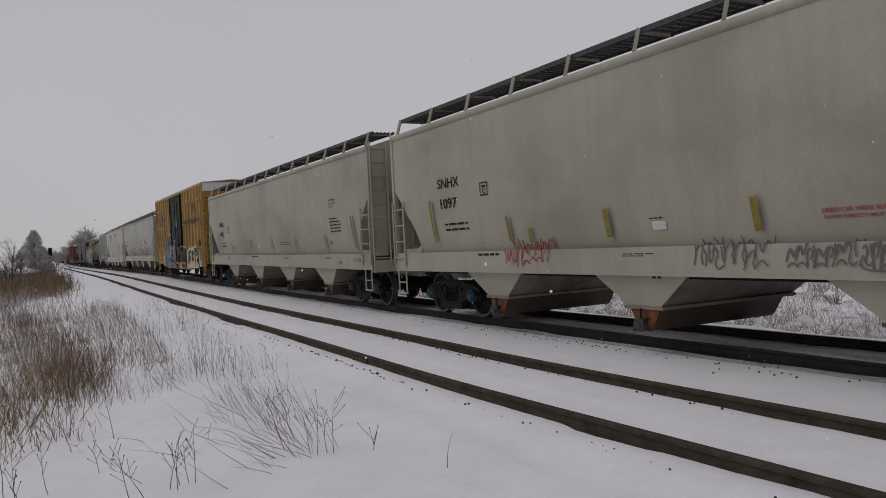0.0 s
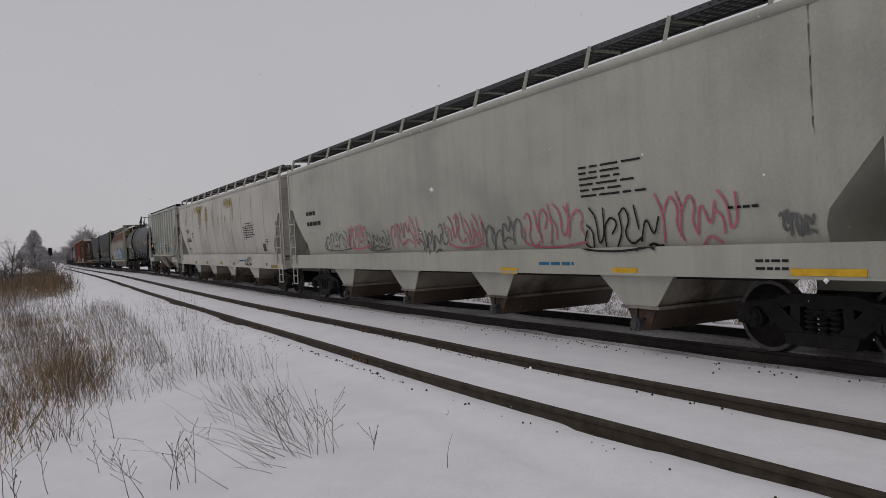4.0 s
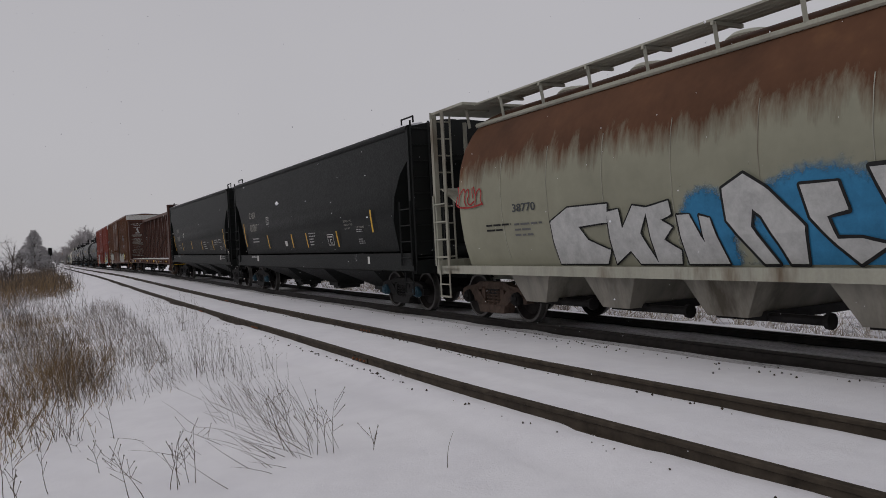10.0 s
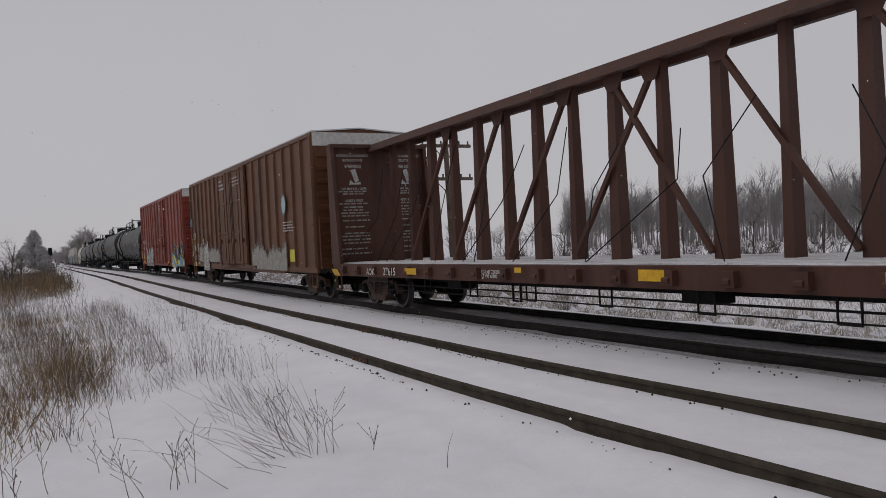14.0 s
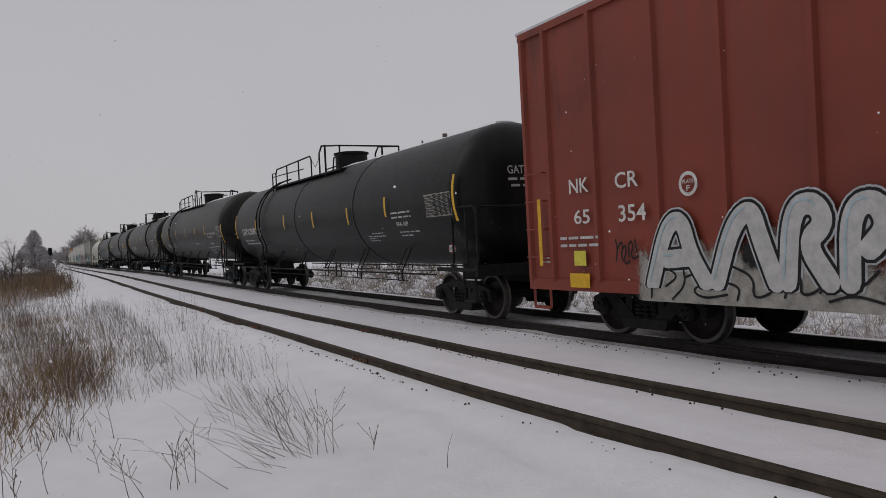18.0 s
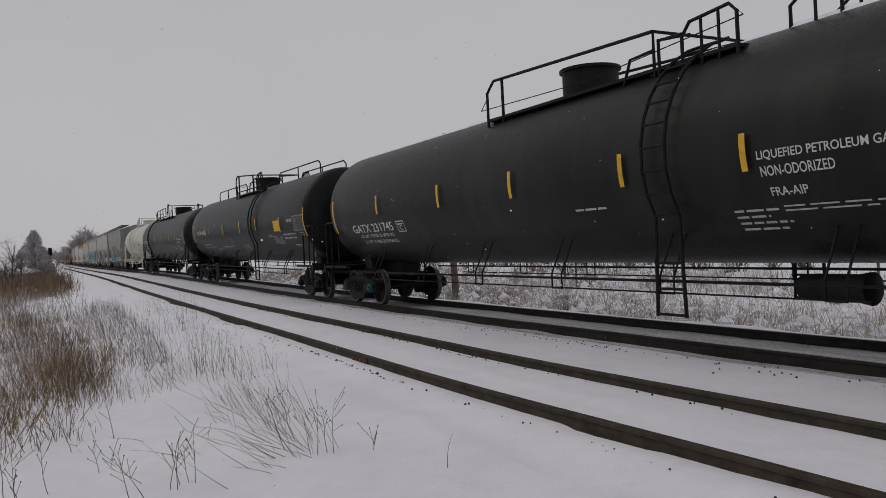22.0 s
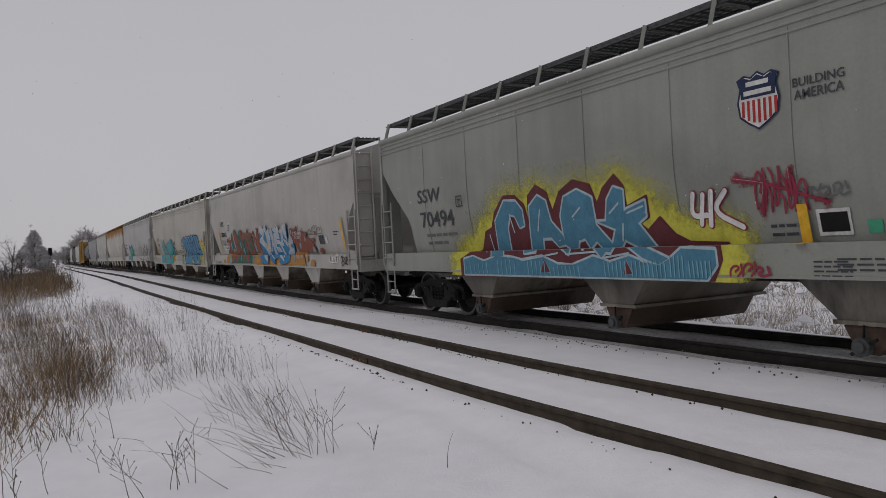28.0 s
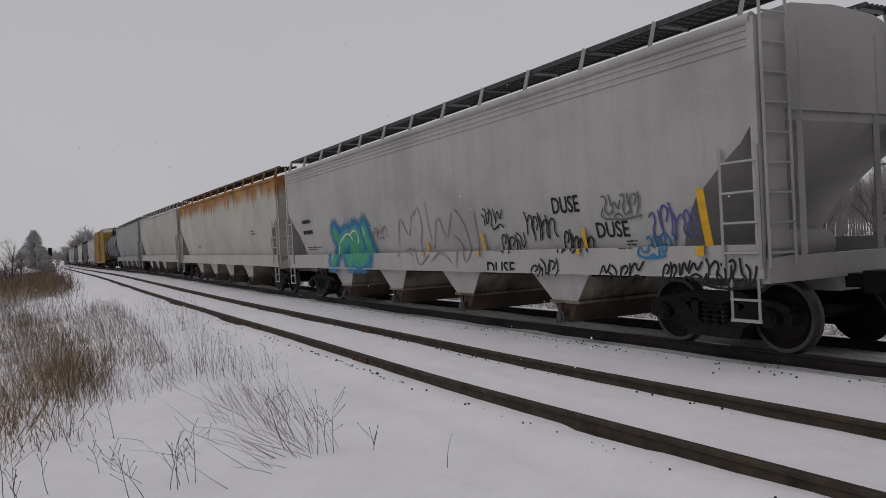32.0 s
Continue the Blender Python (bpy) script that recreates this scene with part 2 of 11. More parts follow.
def build_ground():
    xs = spaced(((-1800, -200, 400), (-200, -40, 20), (-40, 0, 2), (0, 30, 0.3), (30, 60, 0.7), (60, 140, 2.5), (140, 400, 12), (400, 2400, 200)))
    lats = spaced(((-1800, -200, 320), (-200, -20, 15), (-20, -6, 1.4), (-6, 3, 0.45), (3, 6.6, 0.1), (6.6, 7.6, 0.3), (7.6, 10.4, 0.11), (10.4, 16, 0.4), (16, 30, 2), (30, 200, 17), (200, 1800, 320)))
    vs, fs = [], []
    for x in xs:
        for lat in lats:
            y = -lat - bend(max(x, -60))
            vs.append((x, y, ground_height(x, y)))
    w = len(lats)
    tags = []
    for i in range(len(xs) - 1):
        for j in range(w - 1):
            fs.append((i * w + j, i * w + j + 1, (i + 1) * w + j + 1, (i + 1) * w + j))
            tags.append(1 if 7.95 < (lats[j] + lats[j + 1]) / 2 < 10.05 else 0)
    me = bpy.data.meshes.new("ground")
    me.from_pydata(vs, [], fs)
    me.materials.append(SNOW)
    me.materials.append(BED)
    me.polygons.foreach_set("material_index", tags)
    me.polygons.foreach_set("use_smooth", [True] * len(fs))
    if me.polygons[0].normal.z < 0:
        me.flip_normals()
    tagged(new("ground", me), "snow-covered ground with a thinly snowed dark track bed", "ground", kind="structure")


build_ground()


def build_rails():
    prof = ((-0.070, -0.172), (0.070, -0.172), (0.070, -0.158), (0.012, -0.135), (0.010, -0.050), (0.035, -0.038), (0.036, -0.010), (0.028, 0.0),
            (-0.028, 0.0), (-0.036, -0.010), (-0.035, -0.038), (-0.010, -0.050), (-0.012, -0.135), (-0.070, -0.158))
    stations = spaced(((-60, 0, 10), (0, 30, 0.8), (30, 80, 2), (80, 200, 7), (200, 700, 25)))
    for k, side in enumerate((NEAR_RAIL, NEAR_RAIL + GAUGE, MAIN_RAIL, MAIN_RAIL + GAUGE)):
        sh = Shape()
        sh.loft([[(s, -side - bend(s) + py, pz + grade(s) + sag(s, side) + 0.006 * noise.noise((s * 0.12, side, 5))) for py, pz in prof] for s in stations])
        me = sh.mesh("rail", RAIL_SIDE if k < 2 else RAIL_DARK)
        me.materials.append(RAIL_TOP)
        if k > 1:
            for f in me.polygons:
                if f.normal.z > 0.9 and f.center.z > grade(f.center.x) - 0.006:
                    f.material_index = 1
        structure("rail_%d" % (k + 1), me, RAIL_SIDE, "rust-brown steel rail half buried in snow" if k < 2 else "dark steel rail with a worn running top")


build_rails()


# ---------------------------------------------------------------- running gear, shared by all cars
R_WHEEL = 0.455
HALF_BASE = 0.889


def wheel_mesh():
    sh = Shape()
    sh.lathe([(0.06, -0.075), (0.11, -0.075), (0.115, -0.02), (0.30, 0.015), (0.375, -0.03), (0.40, -0.065), (R_WHEEL - 0.006, -0.065), (R_WHEEL, -0.055),
              (R_WHEEL + 0.004, 0.035), (R_WHEEL + 0.026, 0.05), (R_WHEEL + 0.024, 0.07), (0.395, 0.07), (0.37, 0.02), (0.30, 0.045), (0.12, 0.035), (0.11, 0.09), (0.06, 0.09)], "y", 32)
    me = sh.mesh("wheel", WHEEL, 30)
    me.materials.append(TREAD)
    for f in me.polygons:
        r = math.hypot(f.center.x, f.center.z)
        if r > R_WHEEL - 0.008 or (r > 0.40 and abs(f.normal.y) > 0.9 and f.center.y < -0.06):
            f.material_index = 1
    return me


def side_frame_mesh():
    """Cast three-piece truck side: a bowed truss with two windows and pedestals over the boxes."""
    sh = Shape()
    top = [(-1.16, 0.46), (-1.16, 0.60), (-0.98, 0.66), (-0.62, 0.70), (-0.45, 0.76), (0.45, 0.76), (0.62, 0.70), (0.98, 0.66), (1.16, 0.60), (1.16, 0.46)]
    low = [(0.98, 0.49), (0.66, 0.54), (0.42, 0.62), (-0.42, 0.62), (-0.66, 0.54), (-0.98, 0.49)]
    sh.slab(top + low, "y", 0.90, 1.06)
    for sx in (-1, 1):
        sh.slab([(sx * 0.86, 0.58), (sx * 0.60, 0.66), (sx * 0.20, 0.32), (sx * 0.34, 0.17)], "y", 0.90, 1.07)
        sh.slab([(sx * 0.27, 0.66), (sx * 0.40, 0.66), (sx * 0.42, 0.28), (sx * 0.29, 0.28)], "y", 0.92, 1.06)
        sh.slab([(sx * 1.20, 0.52), (sx * 0.66, 0.56), (sx * 0.64, 0.40), (sx * 0.70, 0.36), (sx * 0.72, 0.50), (sx * 1.06, 0.50), (sx * 1.08, 0.36), (sx * 1.18, 0.38)], "y", 0.90, 1.06)
    sh.slab([(-0.44, 0.16), (0.44, 0.16), (0.50, 0.31), (-0.50, 0.31)], "y", 0.86, 1.10)
    return sh


def spring_mesh():
    prof = []
    for k in range(5):
        z = 0.30 + k * 0.062
        prof += [(0.055, z), (0.082, z + 0.01), (0.082, z + 0.035), (0.055, z + 0.045)]
    return Shape().lathe(prof, "z", 10, (0, 1.0, 0))


def box_mesh():
    sh = Shape()
    sh.lathe([(0.02, 1.02), (0.125, 1.02), (0.135, 1.06), (0.125, 1.12), (0.10, 1.14), (0.098, 1.16), (0.05, 1.165), (0.02, 1.165)], "y", 16)
    for k in range(3):
        a = 2 * math.pi * k / 3
        sh.rod((0.062 * math.cos(a), 1.15, 0.062 * math.sin(a)), (0.062 * math.cos(a), 1.185, 0.062 * math.sin(a)), 0.02, 6)
    return sh


WHEEL_ME = wheel_mesh()
FRAME_ME = side_frame_mesh().mesh("side_frame", STEEL)
FRAME_BROWN_ME = side_frame_mesh().mesh("side_frame", STEEL_BROWN)
SPRING_ME = spring_mesh().mesh("spring", STEEL_BROWN, 40)
SPRING_DARK_ME = spring_mesh().mesh("spring", STEEL, 40)
CAP_ME = box_mesh().mesh("bearing_cap", STEEL, 40)
CAP_BLUE_ME = box_mesh().mesh("bearing_cap", BLUE_CAP, 40)
AXLE_ME = Shape().rod((0, -1.03, 0), (0, 1.03, 0), 0.08, 12).mesh("axle", STEEL, 40)
BOLSTER_ME = Shape().slab([(-1.05, 0.52), (-0.6, 0.42), (0.6, 0.42), (1.05, 0.52), (1.05, 0.66), (0.35, 0.74), (-0.35, 0.74), (-1.05, 0.66)], "x", -0.19, 0.19).mesh("bolster", STEEL)
BRAKE_ME = Shape().box(-0.05, 0.05, -0.85, 0.85, 0.40, 0.50).mesh("brake_beam", STEEL)
COUPLER_ME = Shape().box(0, 0.42, -0.09, 0.09, 0.78, 0.95).slab([(0.40, -0.16), (0.62, -0.17), (0.70, -0.05), (0.66, 0.10), (0.56, 0.17), (0.40, 0.14)], "z", 0.72, 0.99).mesh("coupler", STEEL)
HOSE_ME = Shape().pipe([(0.0, 0.28, 0.80), (0.22, 0.27, 0.72), (0.38, 0.24, 0.52), (0.50, 0.18, 0.40), (0.64, 0.10, 0.44)], 0.028, 8).mesh("brake_hose", BLACK, 50)

WHEELSETS = []


def running_gear(car, number, half, inset, brown=False, blue=False, reach=0.0):
    """Two trucks, four wheelsets, couplers and hoses under a car; inset: from the car's end to the truck's middle."""
    for side in (1, -1):
        cx = side * (half - (inset if isinstance(inset, float) else inset[side < 0]))
        bol = part("truck_bolster", BOLSTER_ME, None, car, at=pose(cx, 0, 0))
        for w in (1, -1):
            turn = pose(0, 0, 0, 0, 0, 0 if w > 0 else 180)
            part("side_frame", FRAME_BROWN_ME if brown else FRAME_ME, None, bol, at=turn)
            for cx2 in (-0.16, 0.0, 0.16):
                part("spring", SPRING_ME if brown else SPRING_DARK_ME, None, bol, at=turn @ pose(cx2, 0, 0))
        for w in (1, -1):
            part("brake_beam", BRAKE_ME, None, bol, at=pose(w * 0.57, 0, 0))
        for ax in (HALF_BASE, -HALF_BASE):
            ws = part("wheelset", AXLE_ME, None, car, at=pose(cx + ax, 0, R_WHEEL))
            for w in (1, -1):
                part("wheel", WHEEL_ME, None, ws, at=pose(0, 0.77 * w, 0, 0, 0, 180 if w > 0 else 0))
                part("bearing_cap", CAP_BLUE_ME if blue else CAP_ME, None, ws, "blue-painted bearing cap" if blue else "", at=pose(0, 0, 0, 0, 0, 0 if w > 0 else 180))
            WHEELSETS.append((number, ws, cx + ax))
        end = pose(side * (half - 0.12 + reach), 0, 0, 0, 0, 0 if side > 0 else 180)
        part("coupler", COUPLER_ME, None, car, at=end)
        part("brake_hose", HOSE_ME, None, car, at=end)


def ladder(shape, p, q, out, width_axis, width, rungs, r=0.016):
    """Two stiles from p up to q and rungs between them; out is unused depth."""
    d = Vector(width_axis) * width
    p, q = Vector(p), Vector(q)
    shape.beam(p, q, 0.034)
    shape.beam(p + d, q + d, 0.034)
    for k in range(rungs):
        a = p.lerp(q, (k + 0.5) / rungs)
        shape.rod(a, a + d, r, 6)
    return shape


# ---------------------------------------------------------------- the train's order: rear end of each car along the train, metres
SPEED = 13.0915
REAR = {1: 16.417, 2: 37.348, 3: 54.847, 4: 76.947, 5: 97.979, 6: 111.30, 7: 128.0, 8: 145.272, 9: 162.986, 10: 179.786, 11: 204.072, 12: 225.297, 13: 246.647,
        14: 268.148, 15: 288.588, 16: 309.020, 17: 330.076, 18: 351.077, 19: 365.9, 20: 383.627, 21: 403.660, 22: 423.353, 23: 443.788, 24: 464.298,
        25: 482.9, 26: 503.5, 27: 520.5, 28: 539.0, 29: 559.0, 30: 578.5, 31: 598.0, 32: 617.5, 33: 637.0, 34: 656.5, 35: 676.0, 36: 695.5, 37: 715.0}
LENGTH = {1: 19.5, 2: 19.5, 3: 15.95, 4: 20.5, 5: 20.0, 6: 12.0, 7: 15.2, 8: 15.75, 9: 16.6, 10: 15.54, 11: 23.1, 12: 19.9, 13: 18.75, 14: 18.9, 15: 18.6, 16: 18.6, 17: 19.1, 18: 18.9,
          19: 13.6, 20: 15.4, 21: 18.3, 22: 18.5, 23: 18.68, 24: 19.3, 25: 17.4, 26: 19.2, 27: 15.8, 28: 17.2, 29: 18.6, 30: 18.2, 31: 18.2, 32: 18.2, 33: 18.2, 34: 18.2, 35: 18.2, 36: 18.2, 37: 18.2}
CARS = {}


def car_thing(number, name, label):
    ob = thing(name, label, "freight car", "cars of the freight train")
    CARS[number] = ob
    return ob, LENGTH[number] / 2


# ---------------------------------------------------------------- covered hoppers
def hopper_out(z, wide=1.53):
    """Half width of a smooth-sided body at a height: upright above, tucked in towards the sill."""
    return wide - 0.17 * max(0.0, (2.55 - z) / 1.15) ** 1.6


def hopper_section(x, zb, wide, edge, crown, shoulder=0.16):
    """Ring of a smooth-sided body from its bottom zb up to a low crowned roof."""
    side = [zb + (edge - shoulder - zb) * (k / 9) ** 1.25 for k in range(10)]
    pts = [(-hopper_out(z, wide), z) for z in side]
    for k in range(1, 5):
        a = math.pi / 2 * k / 4
        pts.append((-wide + shoulder * (1 - math.cos(a)), edge - shoulder + shoulder * math.sin(a)))
    pts += [(-0.8, crown - 0.05), (0.0, crown)]
    right = [(-y, z) for y, z in reversed(pts[:-1])]
    return [(x, y, z) for y, z in pts + right]


def hopper_body(half, edge, crown, cut, wide=1.53, rise=2.75, base=1.30, curved=False):
    """Closed body whose lower corners are cut away to a slope at both ends."""
    if curved == "round":
        slope = [(0.0, rise), (0.45, rise - 0.42), (0.56, rise - 0.60), (0.76, rise - 0.79), (0.90, rise - 1.02), (0.97, rise - 1.22), (0.995, rise - 1.36), (1.0, base)]
    elif curved == "steep":
        slope = [(0.0, rise), (0.10, rise - 0.16), (0.55, rise - 0.62), (cut * 0.9, rise - 1.2), (cut * 0.97, rise - 1.34), (cut, rise - 1.5), (cut + 0.01, base)]
    elif curved == "arch":
        slope = [(0.0, rise), (0.12, rise - 0.03), (0.48, rise - 0.27), (0.85, rise - 0.76), (cut * 0.97, rise - 1.3), (cut, base)]
    elif curved:
        slope = [(0.0, rise), (0.30, rise - 0.05), (0.50, rise - 0.35), (cut * 0.75, base + 0.62), (cut * 0.93, base + 0.38), (cut, base + 0.15), (cut * 0.98, base)]
    else:
        slope = [(0.0, rise), (0.20, rise - 0.25), (cut * 0.45, rise - 0.55), (cut * 0.75, base + 0.62), (cut * 0.92, base + 0.28), (cut, base)]
    xs = [(-half + d, z) for d, z in slope] + [(half - d, z) for d, z in reversed(slope)]
    return Shape().loft([hopper_section(x, zb, wide, edge, crown) for x, zb in xs])


def bay_shape(x0, x1, g0, g1, z_top=1.02, z_low=0.42, wide=1.42, narrow=0.5):
    sh = Shape()
    sh.loft([[(x0, -wide, z_top), (x1, -wide, z_top), (x1, wide, z_top), (x0, wide, z_top)],
             [(g0, -narrow, z_low), (g1, -narrow, z_low), (g1, narrow, z_low), (g0, narrow, z_low)]])
    return sh


def slope_sheet(half, rise, side, wide=1.45, foot=3.1):
    """Inclined floor under each end of the body."""
    e, f = side * half, side * (half - foot)
    w2 = wide - 0.13
    return Shape().loft([[(e - side * 0.06, -wide, rise), (e - side * 0.06, wide, rise), (e - side * 0.12, wide, rise), (e - side * 0.12, -wide, rise)],
                         [(f, -w2, 1.0), (f, w2, 1.0), (f - side * 0.06, w2, 1.0), (f - side * 0.06, -w2, 1.0)]])


def roof_walk(car, half, z, brackets, mat, frame_mat, y0=0.72, y1=1.34, edge=4.05, wide=1.5):
    """Grated running boards along both roof sides, on slanted brackets."""
    for w in (1, -1):
        g = Shape()
        g.box(-half + 0.1, half - 0.1, w * y0, w * (y0 + 0.04), z - 0.04, z + 0.02)
        g.box(-half + 0.1, half - 0.1, w * (y1 - 0.03), w * y1, z - 0.05, z + 0.03)
        for k in range(6):
            y = y0 + (y1 - y0) * (k + 0.5) / 6
            g.box(-half + 0.1, half - 0.1, w * y - 0.018, w * y + 0.018, z - 0.012, z + 0.012)
        n = int(half * 2 / 0.16)
        for k in range(n):
            x = -half + 0.15 + k * 0.16
            g.box(x, x + 0.055, min(w * y0, w * y1), max(w * y0, w * y1), z - 0.018, z - 0.004)
        board = part("running_board", g, mat, car, "dark steel grating walkway on the roof")
        for k in range(brackets):
            x = -half + 0.25 + (2 * half - 0.5) * k / (brackets - 1)
            b = Shape().beam((x, w * (wide - 0.02), edge - 0.03), (x, w * (y1 + 0.02), z + 0.02), 0.055)
            b.beam((x, w * (y1 + 0.02), z - 0.03), (x, w * y0, z - 0.03), 0.04)
            part("bracket", b, frame_mat, board)


def hatches(car, half, crown, n, mat):
    for k in range(n):
        x = -half + (k + 0.5) * 2 * half / n
        h = Shape().lathe([(0.05, crown - 0.05), (0.33, crown - 0.05), (0.36, crown + 0.06), (0.28, crown + 0.12), (0.05, crown + 0.14)], "z", 14, (x, 0, 0))
        part("roof_hatch", h, mat, car, smooth=40)


def hopper_ends(car, half, edge, mat, rise=2.75, dark=None, sill_z=(0.98, 1.32), bent=False, plates=False):
    """End posts, end sheets, platforms, ladders, steps and braces at both ends."""
    for s in (1, -1):
        e = s * half
        part("slope_sheet", slope_sheet(half - 0.05, rise + 0.1, s), dark or mat, car)
        fr = Shape()
        for w in (1, -1):
            fr.box(min(e - s * 0.10, e), max(e - s * 0.10, e), w * 1.5 - 0.05, w * 1.5 + 0.05, sill_z[0], edge - 0.05)
            fr.beam((e - s * 0.06, w * 0.75, 1.1), (e - s * 0.06, w * 0.75, edge - 0.1), 0.07)
        fr.box(min(e - s * 0.12, e + s * 0.04), max(e - s * 0.12, e + s * 0.04), -1.5, 1.5, 0.92, 1.22)
        fr.box(min(e - s * 0.9, e), max(e - s * 0.9, e), -1.5, 1.5, 1.0, 1.05)
        part("end_frame", fr, mat, car)
        if plates:
            for w in (1, -1):
                cp = Shape().slab([(w * 1.47, sill_z[1] - 0.05), (w * 1.47, edge - 0.06), (w * 1.08, edge - 0.06), (w * 1.10, sill_z[1] - 0.05)], "x", e - s * 0.02, e + s * 0.012)
                part("corner_plate", cp, mat, car)
            up = Shape().slab([(-1.40, rise + 0.12), (1.40, rise + 0.12), (1.40, edge - 0.1), (-1.40, edge - 0.1)], "x", e - s * 0.05, e - s * 0.025)
            part("end_sheet", up, mat, car)
        for w in (1, -1):
            lad = Shape()
            ladder(lad, (e - s * 0.02, w * 1.57, 1.1), (e - s * 0.02, w * 1.57, 2.55), 0, (-s, 0, 0), 0.55, 4)
            part("side_ladder", lad, mat, car)
            lad = Shape()
            ladder(lad, (e + s * 0.05, w * 1.5, 1.1), (e + s * 0.05, w * 1.5, edge + (0.18 if bent else 0.1)), 0, (0, -w, 0), 0.45, 9)
            part("end_ladder", lad, mat, car)
            st = Shape()
            for dx in (0.10, 0.50):
                st.beam((e - s * dx, w * 1.53, 1.0), (e - s * dx, w * 1.53, 0.47), 0.03)
            st.beam((e - s * 0.08, w * 1.53, 0.47), (e - s * 0.52, w * 1.53, 0.47), 0.036)
            st.beam((e - s * 0.08, w * 1.53, 0.72), (e - s * 0.52, w * 1.53, 0.72), 0.026)
            part("stirrup_step", st, mat, car)
        ct = Shape().box(min(e - s * 2.4, e), max(e - s * 2.4, e), -0.22, 0.22, 0.74, 1.1)
        part("centre_sill", ct, dark or mat, car)
    wheel = Shape()
    for k in range(16):
        a, b = 2 * math.pi * k / 16, 2 * math.pi * (k + 1) / 16
        wheel.rod((half - 0.28, 0.55 + 0.28 * math.cos(a), 2.0 + 0.28 * math.sin(a)), (half - 0.28, 0.55 + 0.28 * math.cos(b), 2.0 + 0.28 * math.sin(b)), 0.016, 5)
    for k in range(5):
        a = 2 * math.pi * k / 5
        wheel.rod((half - 0.30, 0.55, 2.0), (half - 0.28, 0.55 + 0.28 * math.cos(a), 2.0 + 0.28 * math.sin(a)), 0.013, 5)
    part("brake_wheel", wheel, dark or mat, car)
    part("air_reservoir", Shape().lathe([(0.02, -0.6), (0.2, -0.55), (0.22, -0.3), (0.22, 0.3), (0.2, 0.55), (0.02, 0.6)], "y", 14, (-half + 0.75, 0, 1.32)), dark or mat, car, smooth=50)


